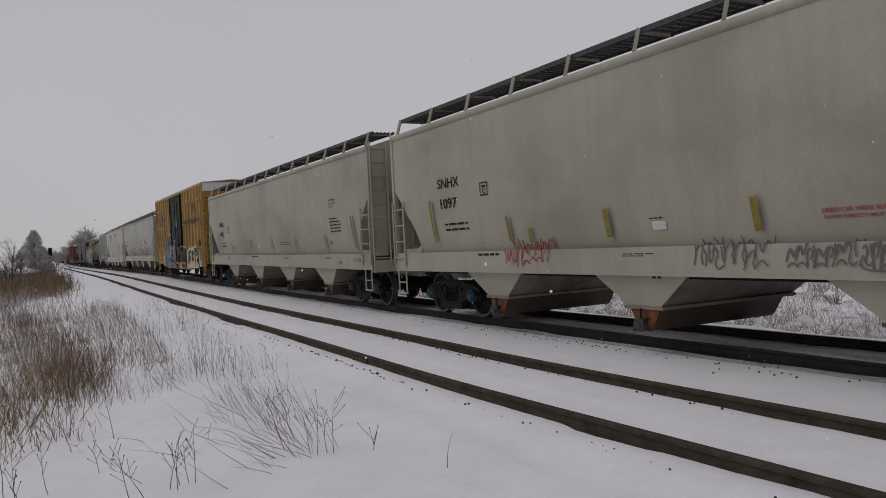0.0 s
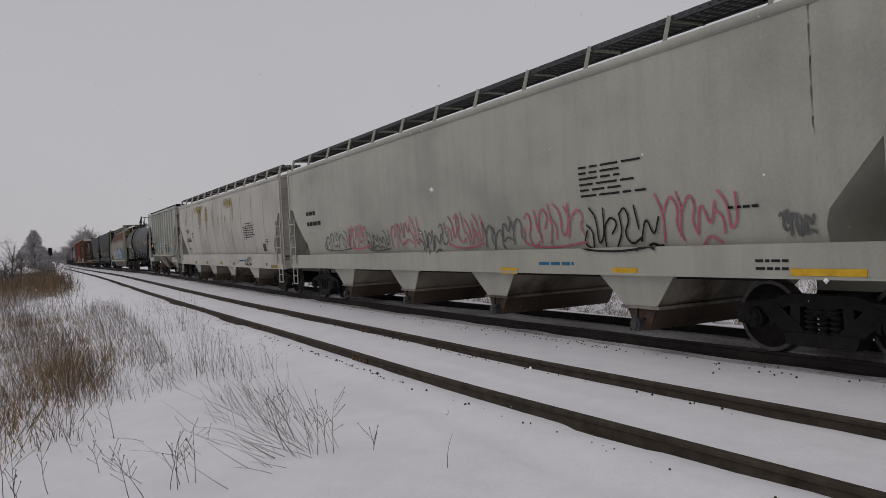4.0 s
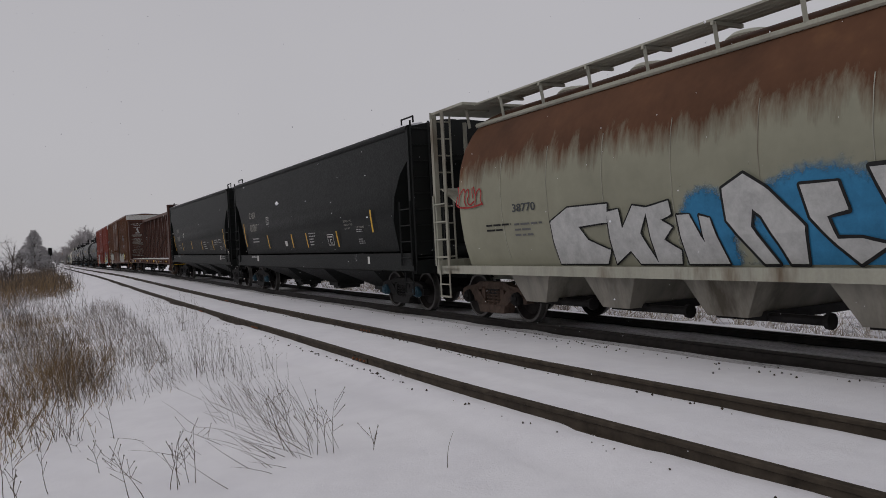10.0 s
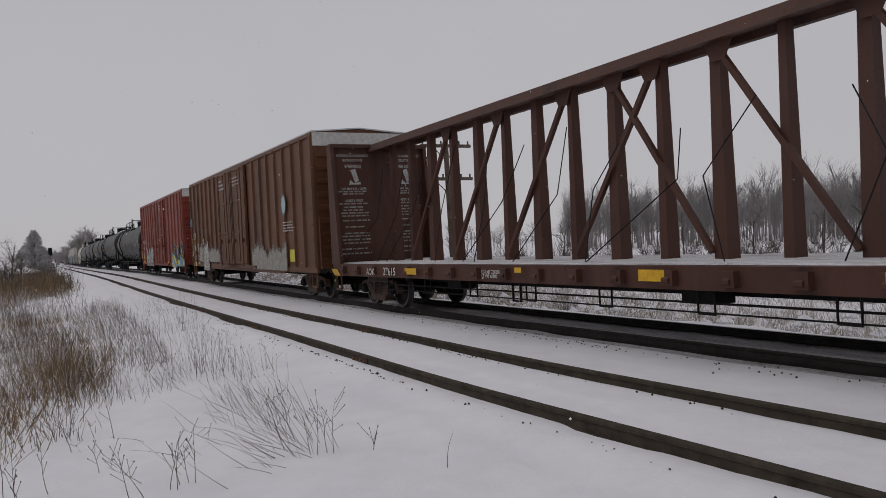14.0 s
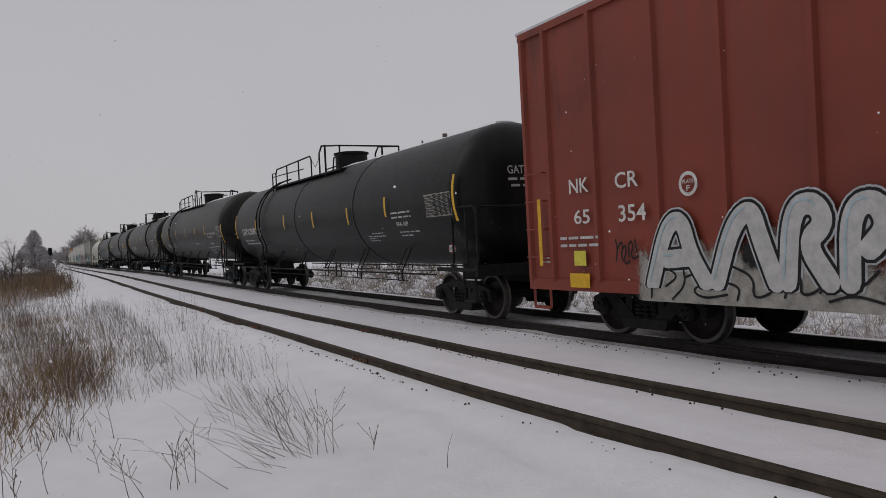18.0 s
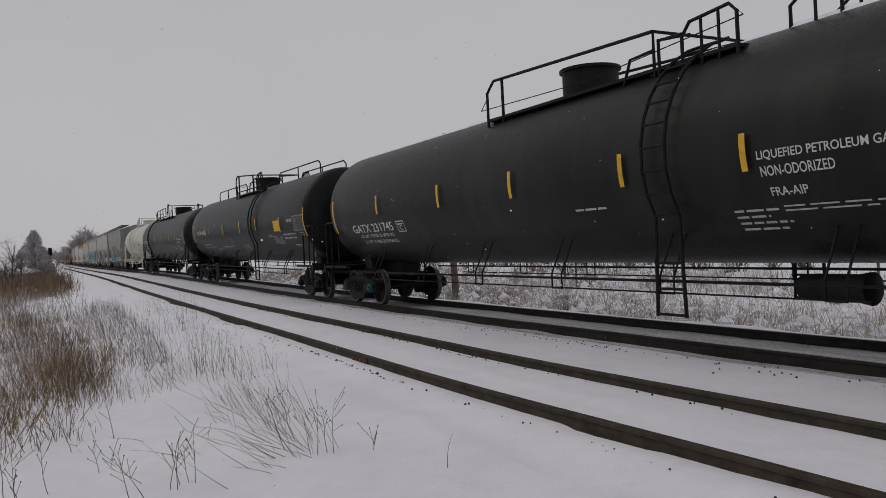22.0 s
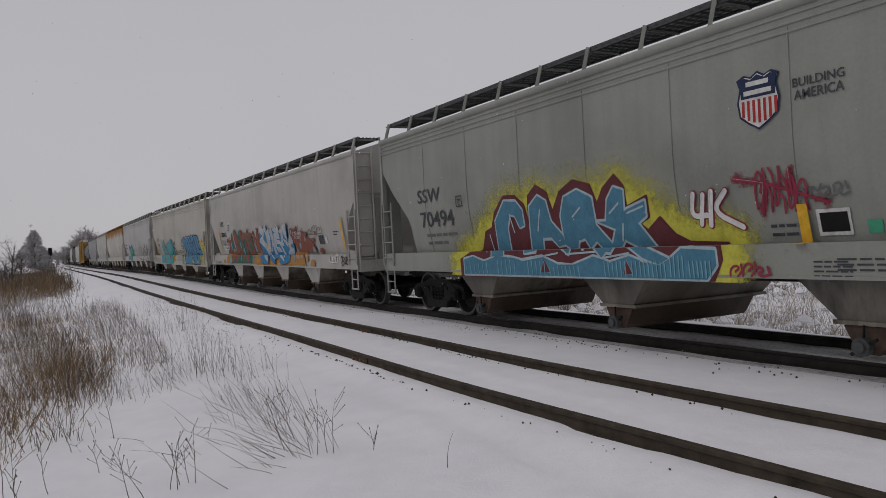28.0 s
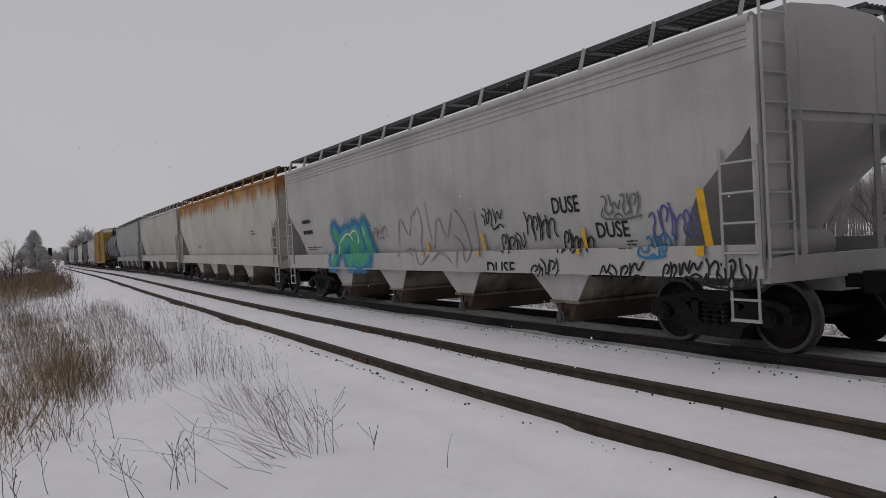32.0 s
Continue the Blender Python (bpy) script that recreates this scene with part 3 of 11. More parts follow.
def hopper(number, label, body_mat, edge=4.08, crown=4.32, cut=1.35, rise=2.85, base=1.36, sill=(1.0, 1.38), bays=((2.2, 6.0), (6.1, 9.9), (10.0, 13.8), (13.9, 17.5)), walk_z=4.42,
           dark=None, gate=None, inset=1.75, brackets=13, curved=False, panels=0, panel_rise=0.0, top_rib=False, brown=False, blue=False, bent=False, gate_low=0.36, trough=True, roof_snow=False, roof_boards=True, walk_mat=None, bay_mat=None, cap_mat=None, end_plates=True, bay_half=0.80):
    car, half = car_thing(number, "covered_hopper_car", label)
    dark = dark or body_mat
    slope_mat = GATE_SLOPE if max(body_mat.diffuse_color[:3]) > 0.1 else body_mat
    part("body", hopper_body(half - 0.06, edge, crown, cut, 1.53, rise, base, curved), body_mat, car, smooth=35)
    for w in (1, -1):
        sh = Shape().box(-half, half, w * 1.49 - 0.048, w * 1.49 + 0.048, sill[0], sill[1])
        sh.box(-half, half, w * 1.49 - 0.06, w * 1.49 + 0.06, sill[0] - 0.02, sill[0] + 0.015)
        part("side_sill", sh, body_mat, car)
        ch = Shape().rod((-half + 0.05, w * 1.5, edge - 0.06), (half - 0.05, w * 1.5, edge - 0.06), 0.075, 10)
        if top_rib:
            for k in range(3):
                part("top_rib", Shape().rod((-half + 0.05, w * 1.53, edge - 0.18 - 0.09 * k), (half - 0.05, w * 1.53, edge - 0.18 - 0.09 * k), 0.02, 6), body_mat, car)
        part("top_chord", ch, body_mat, car, smooth=50)
        if curved == "round":
            for s in (1, -1):
                lip = Shape().slab([(s * (half - 0.10), sill[1] - 0.01), (s * (half - 1.08), sill[1] - 0.01), (s * (half - 1.08), sill[1] + 0.20), (s * (half - 0.99), sill[1] + 0.13), (s * (half - 0.93), sill[1] + 0.10), (s * (half - 0.10), sill[1] + 0.09)], "y", w * 1.375 - 0.02, w * 1.375 + 0.02)
                part("end_floor_lip", lip, body_mat, car)
        for k in range(panels):
            x = half - cut - (2 * half - 2 * cut) * (k + 0.5) / panels
            zs = [base + 0.04 + (edge - 0.34 - panel_rise - base) * q / 8 for q in range(9)]
            part("panel_seam", Shape().loft([[(x - 0.014, w * (hopper_out(z) - 0.01), z), (x - 0.008, w * (hopper_out(z) + 0.012), z), (x + 0.008, w * (hopper_out(z) + 0.012), z), (x + 0.014, w * (hopper_out(z) - 0.01), z)] for z in zs]), body_mat, car)
    for a0, a1 in bays:
        x0, x1 = half - a0, half - a1
        mid = (x0 + x1) / 2
        if trough:
            x0, x1 = mid + bay_half, mid - bay_half
            g0, g1, low = mid + 0.32, mid - 0.32, 0.52
            bay = part("hopper_bay", bay_shape(x0, x1, g0, g1, sill[0] + 0.02, low, 1.44, 1.34), slope_mat, car, "grimy sloping hopper bay")
            for w in (1, -1):
                side = Shape().loft([[(x0, w * 1.444, sill[0] + 0.02), (x1, w * 1.444, sill[0] + 0.02), (x1, w * 1.46, sill[0] + 0.02), (x0, w * 1.46, sill[0] + 0.02)],
                                     [(g0, w * 1.345, low), (g1, w * 1.345, low), (g1, w * 1.36, low), (g0, w * 1.36, low)]])
                part("bay_side_sheet", side, bay_mat if bay_mat is GATE_DARK else body_mat, bay)
            part("flange", Shape().box(g1 - 0.07, g0 + 0.07, -1.38, 1.38, low - 0.03, low + 0.015), slope_mat, bay)
            o = Shape().slab([(g0 - 0.02, low - 0.03), (g1 + 0.02, low - 0.03), (mid - 0.14, 0.24), (mid - 0.08, 0.18), (mid + 0.08, 0.18), (mid + 0.14, 0.24)], "y", -1.20, 1.32)
            part("outlet_trough", o, GATE_BROWN, bay, "rust-brown steel discharge trough across the car")
            part("end_plate", Shape().slab([(g0 - 0.03, low - 0.04), (g1 + 0.03, low - 0.04), (mid - 0.16, 0.24), (mid + 0.16, 0.24)], "y", 1.32, 1.345), gate or STEEL_BROWN, bay, "rusty red trough end plate" if gate else "")
            cap = part("outlet_cap", Shape().rod((mid + 0.05, 1.34, 0.27), (mid + 0.05, 1.44, 0.27), 0.10, 14).rod((mid + 0.05, 1.44, 0.27), (mid + 0.05, 1.47, 0.27), 0.06, 10), cap_mat or GRATE, bay, "worn steel outlet cap")
            part("cap_lug", Shape().beam((mid - 0.12, 1.40, 0.36), (mid + 0.18, 1.40, 0.18), 0.03).rod((mid + 0.05, 1.38, 0.27), (mid + 0.02, 1.40, 0.50), 0.014, 6), STEEL, cap)
        else:
            bay = part("hopper_bay", bay_shape(x0 - 0.22, x1 + 0.22, mid + 0.36, mid - 0.36, sill[0] + 0.02, gate_low, 1.42, 0.34), bay_mat or body_mat, car)
            o = Shape().box(mid - 0.40, mid + 0.40, -0.45, 0.45, gate_low - 0.05, gate_low + 0.05).box(mid - 0.3, mid + 0.3, -0.34, 0.34, gate_low - 0.14, gate_low - 0.04)
            part("outlet_gate", o, dark, bay, "dark steel discharge gate")
    part("brake_line", Shape().rod((-half + 2.2, 1.36, sill[0] - 0.05), (half - 2.2, 1.36, sill[0] - 0.05), 0.016, 6), STEEL, car)
    hopper_ends(car, half, edge, body_mat, rise, dark, sill, bent, end_plates)
    if roof_boards:
        roof_walk(car, half, walk_z, brackets, walk_mat or GRATE, body_mat, edge=edge)
    if roof_snow:
        random.seed(number)
        for w in (1, -1):
            secs = []
            for k in range(70):
                x = -half + 0.2 + (2 * half - 0.4) * k / 69
                h = 0.012 + 0.04 * max(0.0, random.gauss(0.3, 0.5))
                secs.append([(x, w * 1.47, edge + 0.02), (x, w * 1.42, edge + 0.03 + h), (x, w * 1.1, edge + 0.10 + h), (x, w * 1.0, edge + 0.06)])
            part("roof_snow", Shape().loft(secs), SNOW, car, "thin crust of snow along the roof edge", smooth=60)
            for s in (1, -1):
                e = s * half
                part("roof_grab_iron", Shape().pipe([(e - s * 0.1, w * 1.35, crown - 0.1), (e - s * 0.1, w * 1.35, crown + 0.04), (e - s * 0.7, w * 1.35, crown + 0.04), (e - s * 0.7, w * 1.35, crown - 0.1)], 0.022), body_mat, car)
    hatches(car, half, crown, 8, dark)
    running_gear(car, number, half, inset, brown, blue)
    return car, half


# ---------------------------------------------------------------- boxcars
def boxcar(number, label, mat, top=4.9, low=0.95, ribs=14, doors=((6.1, 9.9),), door_mat=None, roof_mat=None, end_mat=None, horizontals=(), brown=True, inset=1.85, rib_deep=0.042, rib_wide=0.08, skirt=0.75, end_band=True, band_mat=None, rib_list=None, snow_rails=False):
    car, half = car_thing(number, "boxcar", label)
    W = 1.50
    body = Shape()
    body.loft([[(x, -W, low), (x, W, low), (x, W, top - 0.1), (x, W - 0.06, top - 0.02), (x, 0, top + 0.08), (x, -W + 0.06, top - 0.02), (x, -W, top - 0.1)] for x in (-half, half)])
    part("body", body, mat, car)
    ribs_at = []
    for w in (1, -1):
        for a in rib_list or [0.06 + (2 * half - 0.12) * k / ribs for k in range(ribs + 1)]:
            if w > 0 and any(d0 - 0.12 < a < d1 + 0.12 for d0, d1 in doors):
                continue
            ribs_at.append(a)
            x = half - a
            rb = Shape().loft([[(x - rib_wide, w * W, z), (x - rib_wide * 0.55, w * (W + rib_deep), z), (x + rib_wide * 0.55, w * (W + rib_deep), z), (x + rib_wide, w * W, z)] for z in (low + 0.04, top - 0.12)])
            part("side_post", rb, mat, car)
        for z in horizontals:
            edges = [0.1] + [v for d in doors for v in d] + [2 * half - 0.1]
            for a0, a1 in zip(edges[::2], edges[1::2]):
                part("side_rail", Shape().box(half - a1, half - a0, w * W - 0.02, w * W + w * 0.035 if w > 0 else w * W + 0.02, z - 0.05, z + 0.05) if w > 0 else Shape().box(half - a1, half - a0, -W - 0.035, -W + 0.02, z - 0.05, z + 0.05), mat, car)
                if snow_rails and w > 0:
                    random.seed(int(a0 * 10 + z * 100))
                    for q in range(int((a1 - a0) / 0.92)):
                        b = a0 + 0.15 + 0.92 * q
                        if random.random() < 0.6:
                            part("rail_snow", Shape().box(half - b - random.uniform(0.2, 0.65), half - b, W + 0.004, W + 0.033, z + 0.048, z + 0.06), SNOW, car)
        part("top_chord", Shape().box(-half, half, min(w * W, w * (W + 0.05)), max(w * W, w * (W + 0.05)), top - 0.14, top - 0.02), mat, car)
        part("side_sill", Shape().box(-half, half, min(w * (W - 0.06), w * (W + 0.03)), max(w * (W - 0.06), w * (W + 0.03)), low - 0.12, low + 0.06), mat, car)
        sk = Shape().slab([(-half + 3.3, low - 0.1), (-half + 3.7, skirt), (half - 3.7, skirt), (half - 3.3, low - 0.1)], "y", w * W - 0.02, w * W + 0.02)
        part("side_skirt", sk, mat, car)
    for i, (d0, d1) in enumerate(doors):
        x1, x0 = half - d0, half - d1
        dr = Shape().box(x0, x1, W + 0.04, W + 0.10, low + 0.06, top - 0.16)
        door = part("door", dr, door_mat or mat, car, "closed sliding door with raised ribs")
        for k in range(4):
            z = low + 0.1 + (top - low - 0.35) * k / 3
            part("door_rib", Shape().box(x0 + 0.02, x1 - 0.02, W + 0.10, W + 0.135, z, z + 0.08), door_mat or mat, door)
        for k in range(3):
            x = x0 + 0.03 + (x1 - x0 - 0.13) * k / 2
            part("door_stile", Shape().box(x, x + 0.08, W + 0.098, W + 0.128, low + 0.08, top - 0.2), door_mat or mat, door)
        for k in (0.2, 0.8):
            x = x0 + (x1 - x0) * k
            part("lock_bar", Shape().rod((x, W + 0.16, low), (x, W + 0.16, top - 0.2), 0.025, 6).box(x - 0.06, x + 0.06, W + 0.1, W + 0.2, 1.9, 2.06), door_mat or mat, door)
        part("door_track", Shape().box(x0 - 1.2, x1 + 0.3, W + 0.02, W + 0.14, low - 0.06, low + 0.04), mat, car)
    for s in (1, -1):
        e = s * half
        for k in range(9):
            z = low + 0.25 + (top - low - 0.75) * k / 8.5
            rb = Shape().loft([[(e, y, z - 0.1), (e + s * 0.07, y, z - 0.04), (e + s * 0.07, y, z + 0.06), (e, y, z + 0.1)] for y in (-W + 0.1, W - 0.1)])
            part("end_corrugation", rb, end_mat or mat, car)
        if end_band:
            part("end_band", Shape().box(min(e, e + s * 0.03), max(e, e + s * 0.03), -W, W, top - 0.42, top - 0.02), band_mat or WHITE, car, "white excess-height band on the end")
        lad = ladder(Shape(), (e + s * 0.09, 1.42, low), (e + s * 0.09, 1.42, 2.5), 0, (0, -1, 0), 0.45, 5)
        part("end_ladder", lad, mat, car)
        for k in range(4):
            z = low + 0.42 + 0.46 * k
            part("grab_iron", Shape().pipe([(e - s * 0.08, 1.50, z), (e - s * 0.08, 1.60, z), (e - s * 0.58, 1.60, z), (e - s * 0.58, 1.50, z)], 0.012, 5), mat, car)
        st = Shape().beam((e - s * 0.1, 1.5, low), (e - s * 0.1, 1.5, 0.42), 0.04).beam((e - s * 0.55, 1.5, low), (e - s * 0.55, 1.5, 0.42), 0.04).beam((e - s * 0.1, 1.5, 0.42), (e - s * 0.55, 1.5, 0.42), 0.05)
        part("stirrup_step", st, mat, car)
        part("draft_gear", Shape().box(min(e - s * 1.2, e + s * 0.25), max(e - s * 1.2, e + s * 0.25), -0.3, 0.3, 0.7, 1.0), STEEL, car)
    part("underframe", Shape().box(-half + 0.3, half - 0.3, -0.35, 0.35, 0.62, low).box(-half + 3.5, half - 3.5, -1.2, 1.2, 0.8, low), STEEL, car)
    rf = Shape().slab([(W + 0.05, top - 0.02), (0, top + 0.10), (-W - 0.05, top - 0.02), (-W - 0.05, top + 0.02), (0, top + 0.14), (W + 0.05, top + 0.02)], "x", -half - 0.05, half + 0.05)
    part("roof", rf, roof_mat or mat, car, "snow-dusted galvanised roof")
    running_gear(car, number, half, inset, brown, reach=0.25)
    return car, half


# ---------------------------------------------------------------- tank cars
def tank_profile(half, r, head):
    end = [(0.02, -half)] + [(r * math.sin(radians(t)) ** 0.8, -half + head * (1 - math.cos(radians(t)) ** 0.9)) for t in (12, 24, 36, 48, 58, 68, 76, 83)] + [(r, -half + head)]
    n = 10
    pts = end + [(r, -half + head + (2 * half - 2 * head) * k / n) for k in range(1, n)]
    return pts + [(a, -b) for a, b in reversed(end)]


TANK_END = {}


def tank_car(number, label, mat, r=1.53, zc=2.60, over=(0.42, -0.35), head=0.5, dome_a=9.7, rail_a=(4.1, 8.6), guard_a=(9.4, 11.2), ladder_a=4.2, frame_mat=None, inset=(0.96, 1.3), blue=False, brown=False, long_rail=(), jackets=(), dome=(0.5, 0.42), walkway=True, rail_y=0.95, rail_h=0.46, sill_over=(0.55, 0.35), top_snow=False, reservoir=False):
    """A tank on stub sills; a-values run from the rear end. rail_a: walkway railing, guard_a: railing round the valve dome."""
    car, half = car_thing(number, "tank_car", label)
    fm = frame_mat or BLACK
    th, tx = half + (over[0] + over[1]) / 2, (over[0] - over[1]) / 2
    body = Shape().lathe(tank_profile(th, r, head), "x", 56, (tx, 0, zc))
    tank = part("tank", body, mat, car, smooth=50)
    for a in jackets:
        part("jacket_band", Shape().lathe([(r + 0.002, -0.05), (r + 0.012, -0.04), (r + 0.012, 0.04), (r + 0.002, 0.05)], "x", 48, (half - a, 0, zc)), mat, tank, smooth=50)
    top = zc + r
    dx = half - dome_a
    part("valve_dome", Shape().lathe([(0.02, top - 0.15), (dome[0], top - 0.15), (dome[0], top + dome[1] - 0.06), (dome[0] + 0.05, top + dome[1] - 0.05), (dome[0] + 0.05, top + dome[1]), (dome[0] * 0.8, top + dome[1] + 0.03), (0.02, top + dome[1] + 0.05)], "z", 22, (dx, 0, 0)), fm, car, smooth=40)
    # roof walkway, its railing and the guard round the dome
    lo = zc + math.sqrt(r * r - (rail_y + 0.1) ** 2)
    a0, a1 = min(rail_a[0], guard_a[0]), max(rail_a[1], guard_a[1])
    for w in (1, -1):
        plat = part("platform", Shape().box(half - a1, half - a0, w * (rail_y - 0.25) - 0.26, w * (rail_y - 0.25) + 0.26, top - 0.24, top - 0.19), fm, car)
        b0, b1 = half - rail_a[1], half - rail_a[0]
        z1 = top + rail_h
        part("guard_rail", Shape().pipe([(b0, w * rail_y, lo), (b0, w * rail_y, z1 - 0.12), (b0 + 0.12, w * rail_y, z1), (b1 - 0.6, w * rail_y, z1 - 0.05), (b1 - 0.45, w * rail_y, z1 - 0.22), (b1 - 0.45, w * rail_y, lo)], 0.026), fm, plat)
        part("guard_rail", Shape().pipe([(b1, w * rail_y, lo), (b1, w * rail_y, z1 - 0.15), (b1 - 0.45, w * rail_y, z1 - 0.18)], 0.026), fm, plat)
        part("guard_rail", Shape().pipe([(b0 + 0.8, w * rail_y, top + 0.12), (b1, w * rail_y, top + 0.18)], 0.02), fm, plat)
        for k in (1, 2):
            x = b0 + (b1 - 0.5 - b0) * k / 3
            part("rail_post", Shape().rod((x, w * rail_y, lo), (x, w * rail_y, z1 - 0.02), 0.024, 6), fm, plat)
        c0, c1 = half - guard_a[1], half - guard_a[0]
        z2 = top + rail_h + 0.18
        part("guard_rail", Shape().pipe([(c1, w * rail_y, lo), (c1, w * rail_y, z2 - 0.2), (c1 - 0.25, w * rail_y, z2), (c0, w * rail_y, z2 - 0.18), (c0, w * rail_y, lo)], 0.028), fm, plat)
        part("guard_rail", Shape().pipe([(c0, w * rail_y, z2 - 0.45), (c0 + 0.5, w * rail_y, z2 - 0.48), (c0 + 0.7, w * rail_y, lo)], 0.024), fm, plat)
        part("rail_post", Shape().rod((c1 - 0.55, w * rail_y, lo), (c1 - 0.55, w * rail_y, z2), 0.03, 6), fm, plat)
        part("safety_chain", Shape().pipe([(c1, w * rail_y, z2 - 0.3), (c1 + 0.25, w * rail_y, z2 - 0.5), ((c1 + b0) / 2, w * rail_y, z2 - 0.58), (b0 - 0.1, w * rail_y, z1 - 0.2), (b0, w * rail_y, z1 - 0.1)], 0.009, 5), fm, plat)
    part("cross_rail", Shape().pipe([(half - guard_a[1], -rail_y, top + rail_h), (half - guard_a[1], rail_y, top + rail_h)], 0.024), fm, car)
    for r0, r1 in long_rail:
        for w in (1, -1):
            b0, b1 = half - r1, half - r0
            n = max(2, int((r1 - r0) / 1.8))
            part("guard_rail", Shape().pipe([(b0, w * 0.45, top - 0.1), (b0, w * 0.45, top + 0.22), (b0 + 0.2, w * 0.45, top + 0.34), (b1 - 0.2, w * 0.45, top + 0.34), (b1, w * 0.45, top + 0.2), (b1, w * 0.45, top - 0.1)], 0.024), fm, car)
            for k in range(1, n):
                x = b0 + (b1 - b0) * k / n
                part("rail_post", Shape().rod((x, w * 0.45, top - 0.1), (x, w * 0.45, top + 0.34), 0.022, 6), fm, car)
    if top_snow:
        random.seed(number)
        secs = []
        for k in range(50):
            x = tx - th + head + (2 * th - 2 * head) * k / 49
            wide = random.uniform(0.25, 0.6)
            h = random.uniform(0.015, 0.05)
            secs.append([(x, y, zc + math.sqrt(r * r - y * y) + dz) for y, dz in ((-wide, -0.01), (-wide * 0.8, h), (0.0, h), (wide * 0.8, h), (wide, -0.01))])
        part("top_snow", Shape().loft(secs), SNOW, tank, "thin crust of snow along the top", smooth=60)
    TANK_END[number] = (tx - th, r, zc, head)
    # side ladders follow the shell
    lx = half - ladder_a
    for w in (1, -1):
        for dxx in (-0.22, 0.22):
            pts = [(lx + dxx, w * (r + 0.12) * math.cos(radians(t)), zc + (r + 0.12) * math.sin(radians(t))) for t in range(78, -31, -12)]
            pts.append((lx + dxx * 1.2, w * 1.42, 0.42))
            part("ladder_stile", Shape().pipe(pts, 0.026), fm, car)
        for t in range(70, -31, -11):
            y, z = w * (r + 0.12) * math.cos(radians(t)), zc + (r + 0.12) * math.sin(radians(t))
            part("ladder_rung", Shape().rod((lx - 0.22, y, z), (lx + 0.22, y, z), 0.018, 6), fm, car)
        for z in (0.45, 0.8, 1.15):
            part("ladder_rung", Shape().rod((lx - 0.26, w * 1.43, z), (lx + 0.26, w * 1.43, z), 0.02, 6), fm, car)
    # stub sills, saddles, end platforms and railings
    for s in (1, -1):
        e = s * (half + sill_over[s < 0])
        part("stub_sill", Shape().box(min(e - s * 2.7, e), max(e - s * 2.7, e), -0.28, 0.28, 0.72, 1.1), fm, car)
        sd = Shape().slab([(-0.7, 0.95), (0.7, 0.95), (0.78, zc - r * 0.83), (0.5, zc - r * 0.92), (-0.5, zc - r * 0.92), (-0.78, zc - r * 0.83)], "x", s * (half - inset[s < 0]) - 0.25, s * (half - inset[s < 0]) + 0.25)
        part("saddle", sd, fm, car)
        fr = Shape().box(min(e - s * 0.75, e), max(e - s * 0.75, e), -1.5, 1.5, 1.0, 1.06)
        fr.box(min(e - s * 0.08, e + s * 0.02), max(e - s * 0.08, e + s * 0.02), -1.5, 1.5, 0.9, 1.12)
        fr.box(min(e - s * 1.7, e), max(e - s * 1.7, e), 1.42, 1.48, 1.0, 1.07)
        fr.box(min(e - s * 1.7, e), max(e - s * 1.7, e), -1.48, -1.42, 1.0, 1.07)
        part("end_platform", fr, fm, car)
        for w in (1, -1):
            hr = Shape().pipe([(e - s * 0.08, w * 1.42, 1.05), (e - s * 0.08, w * 1.42, 2.15), (e - s * 0.20, w * 1.42, 2.28), (e - s * 0.95, w * 1.42, 2.28), (e - s * 1.05, w * 1.42, 2.2), (e - s * 1.05, w * 1.42, 1.05)], 0.028)
            hr.pipe([(e - s * 0.5, w * 1.42, 1.05), (e - s * 0.5, w * 1.42, 2.28)], 0.022)
            part("handrail", hr, fm, car)
            st = Shape().beam((e - s * 0.1, w * 1.48, 1.0), (e - s * 0.1, w * 1.48, 0.42), 0.04).beam((e - s * 0.55, w * 1.48, 1.0), (e - s * 0.55, w * 1.48, 0.42), 0.04).beam((e - s * 0.1, w * 1.48, 0.42), (e - s * 0.55, w * 1.48, 0.42), 0.05)
            part("stirrup_step", st, fm, car)
        part("end_rail", Shape().pipe([(e - s * 0.04, -1.42, 2.25), (e - s * 0.04, 1.42, 2.25)], 0.026), fm, car)
    # grab rail and its hangers along the bottom of the shell
    if walkway:
        for w in (1, -1):
            rail = part("side_walk_rail", Shape().rod((-half + 1.2, w * 1.36, 0.90), (half - 1.2, w * 1.36, 0.90), 0.021, 6), fm, car)
            part("brake_pipe", Shape().rod((-half + 2.6, w * 1.36, 0.74), (half - 2.6, w * 1.36, 0.74), 0.012, 6), fm, rail)
            n = 6
            for k in range(n):
                x = -half + 3.0 + (2 * half - 6.0) * k / (n - 1)
                part("hanger", Shape().pipe([(x - 0.13, w * 1.10, zc - r * 0.70), (x - 0.13, w * 1.37, 0.96), (x - 0.13, w * 1.37, 0.73), (x + 0.13, w * 1.37, 0.73), (x + 0.13, w * 1.37, 0.96), (x + 0.13, w * 1.10, zc - r * 0.70)], 0.016, 5), fm, rail)
    if reservoir:
        part("air_reservoir", Shape().lathe([(0.02, -0.5), (0.2, -0.46), (0.17, -0.3), (0.17, 0.3), (0.15, 0.46), (0.02, 0.5)], "x", 14, (-half + 3.6, 0.5, 0.8)), fm, car, smooth=50)
    running_gear(car, number, half, inset, brown, blue, reach=0.3)
    return car, half


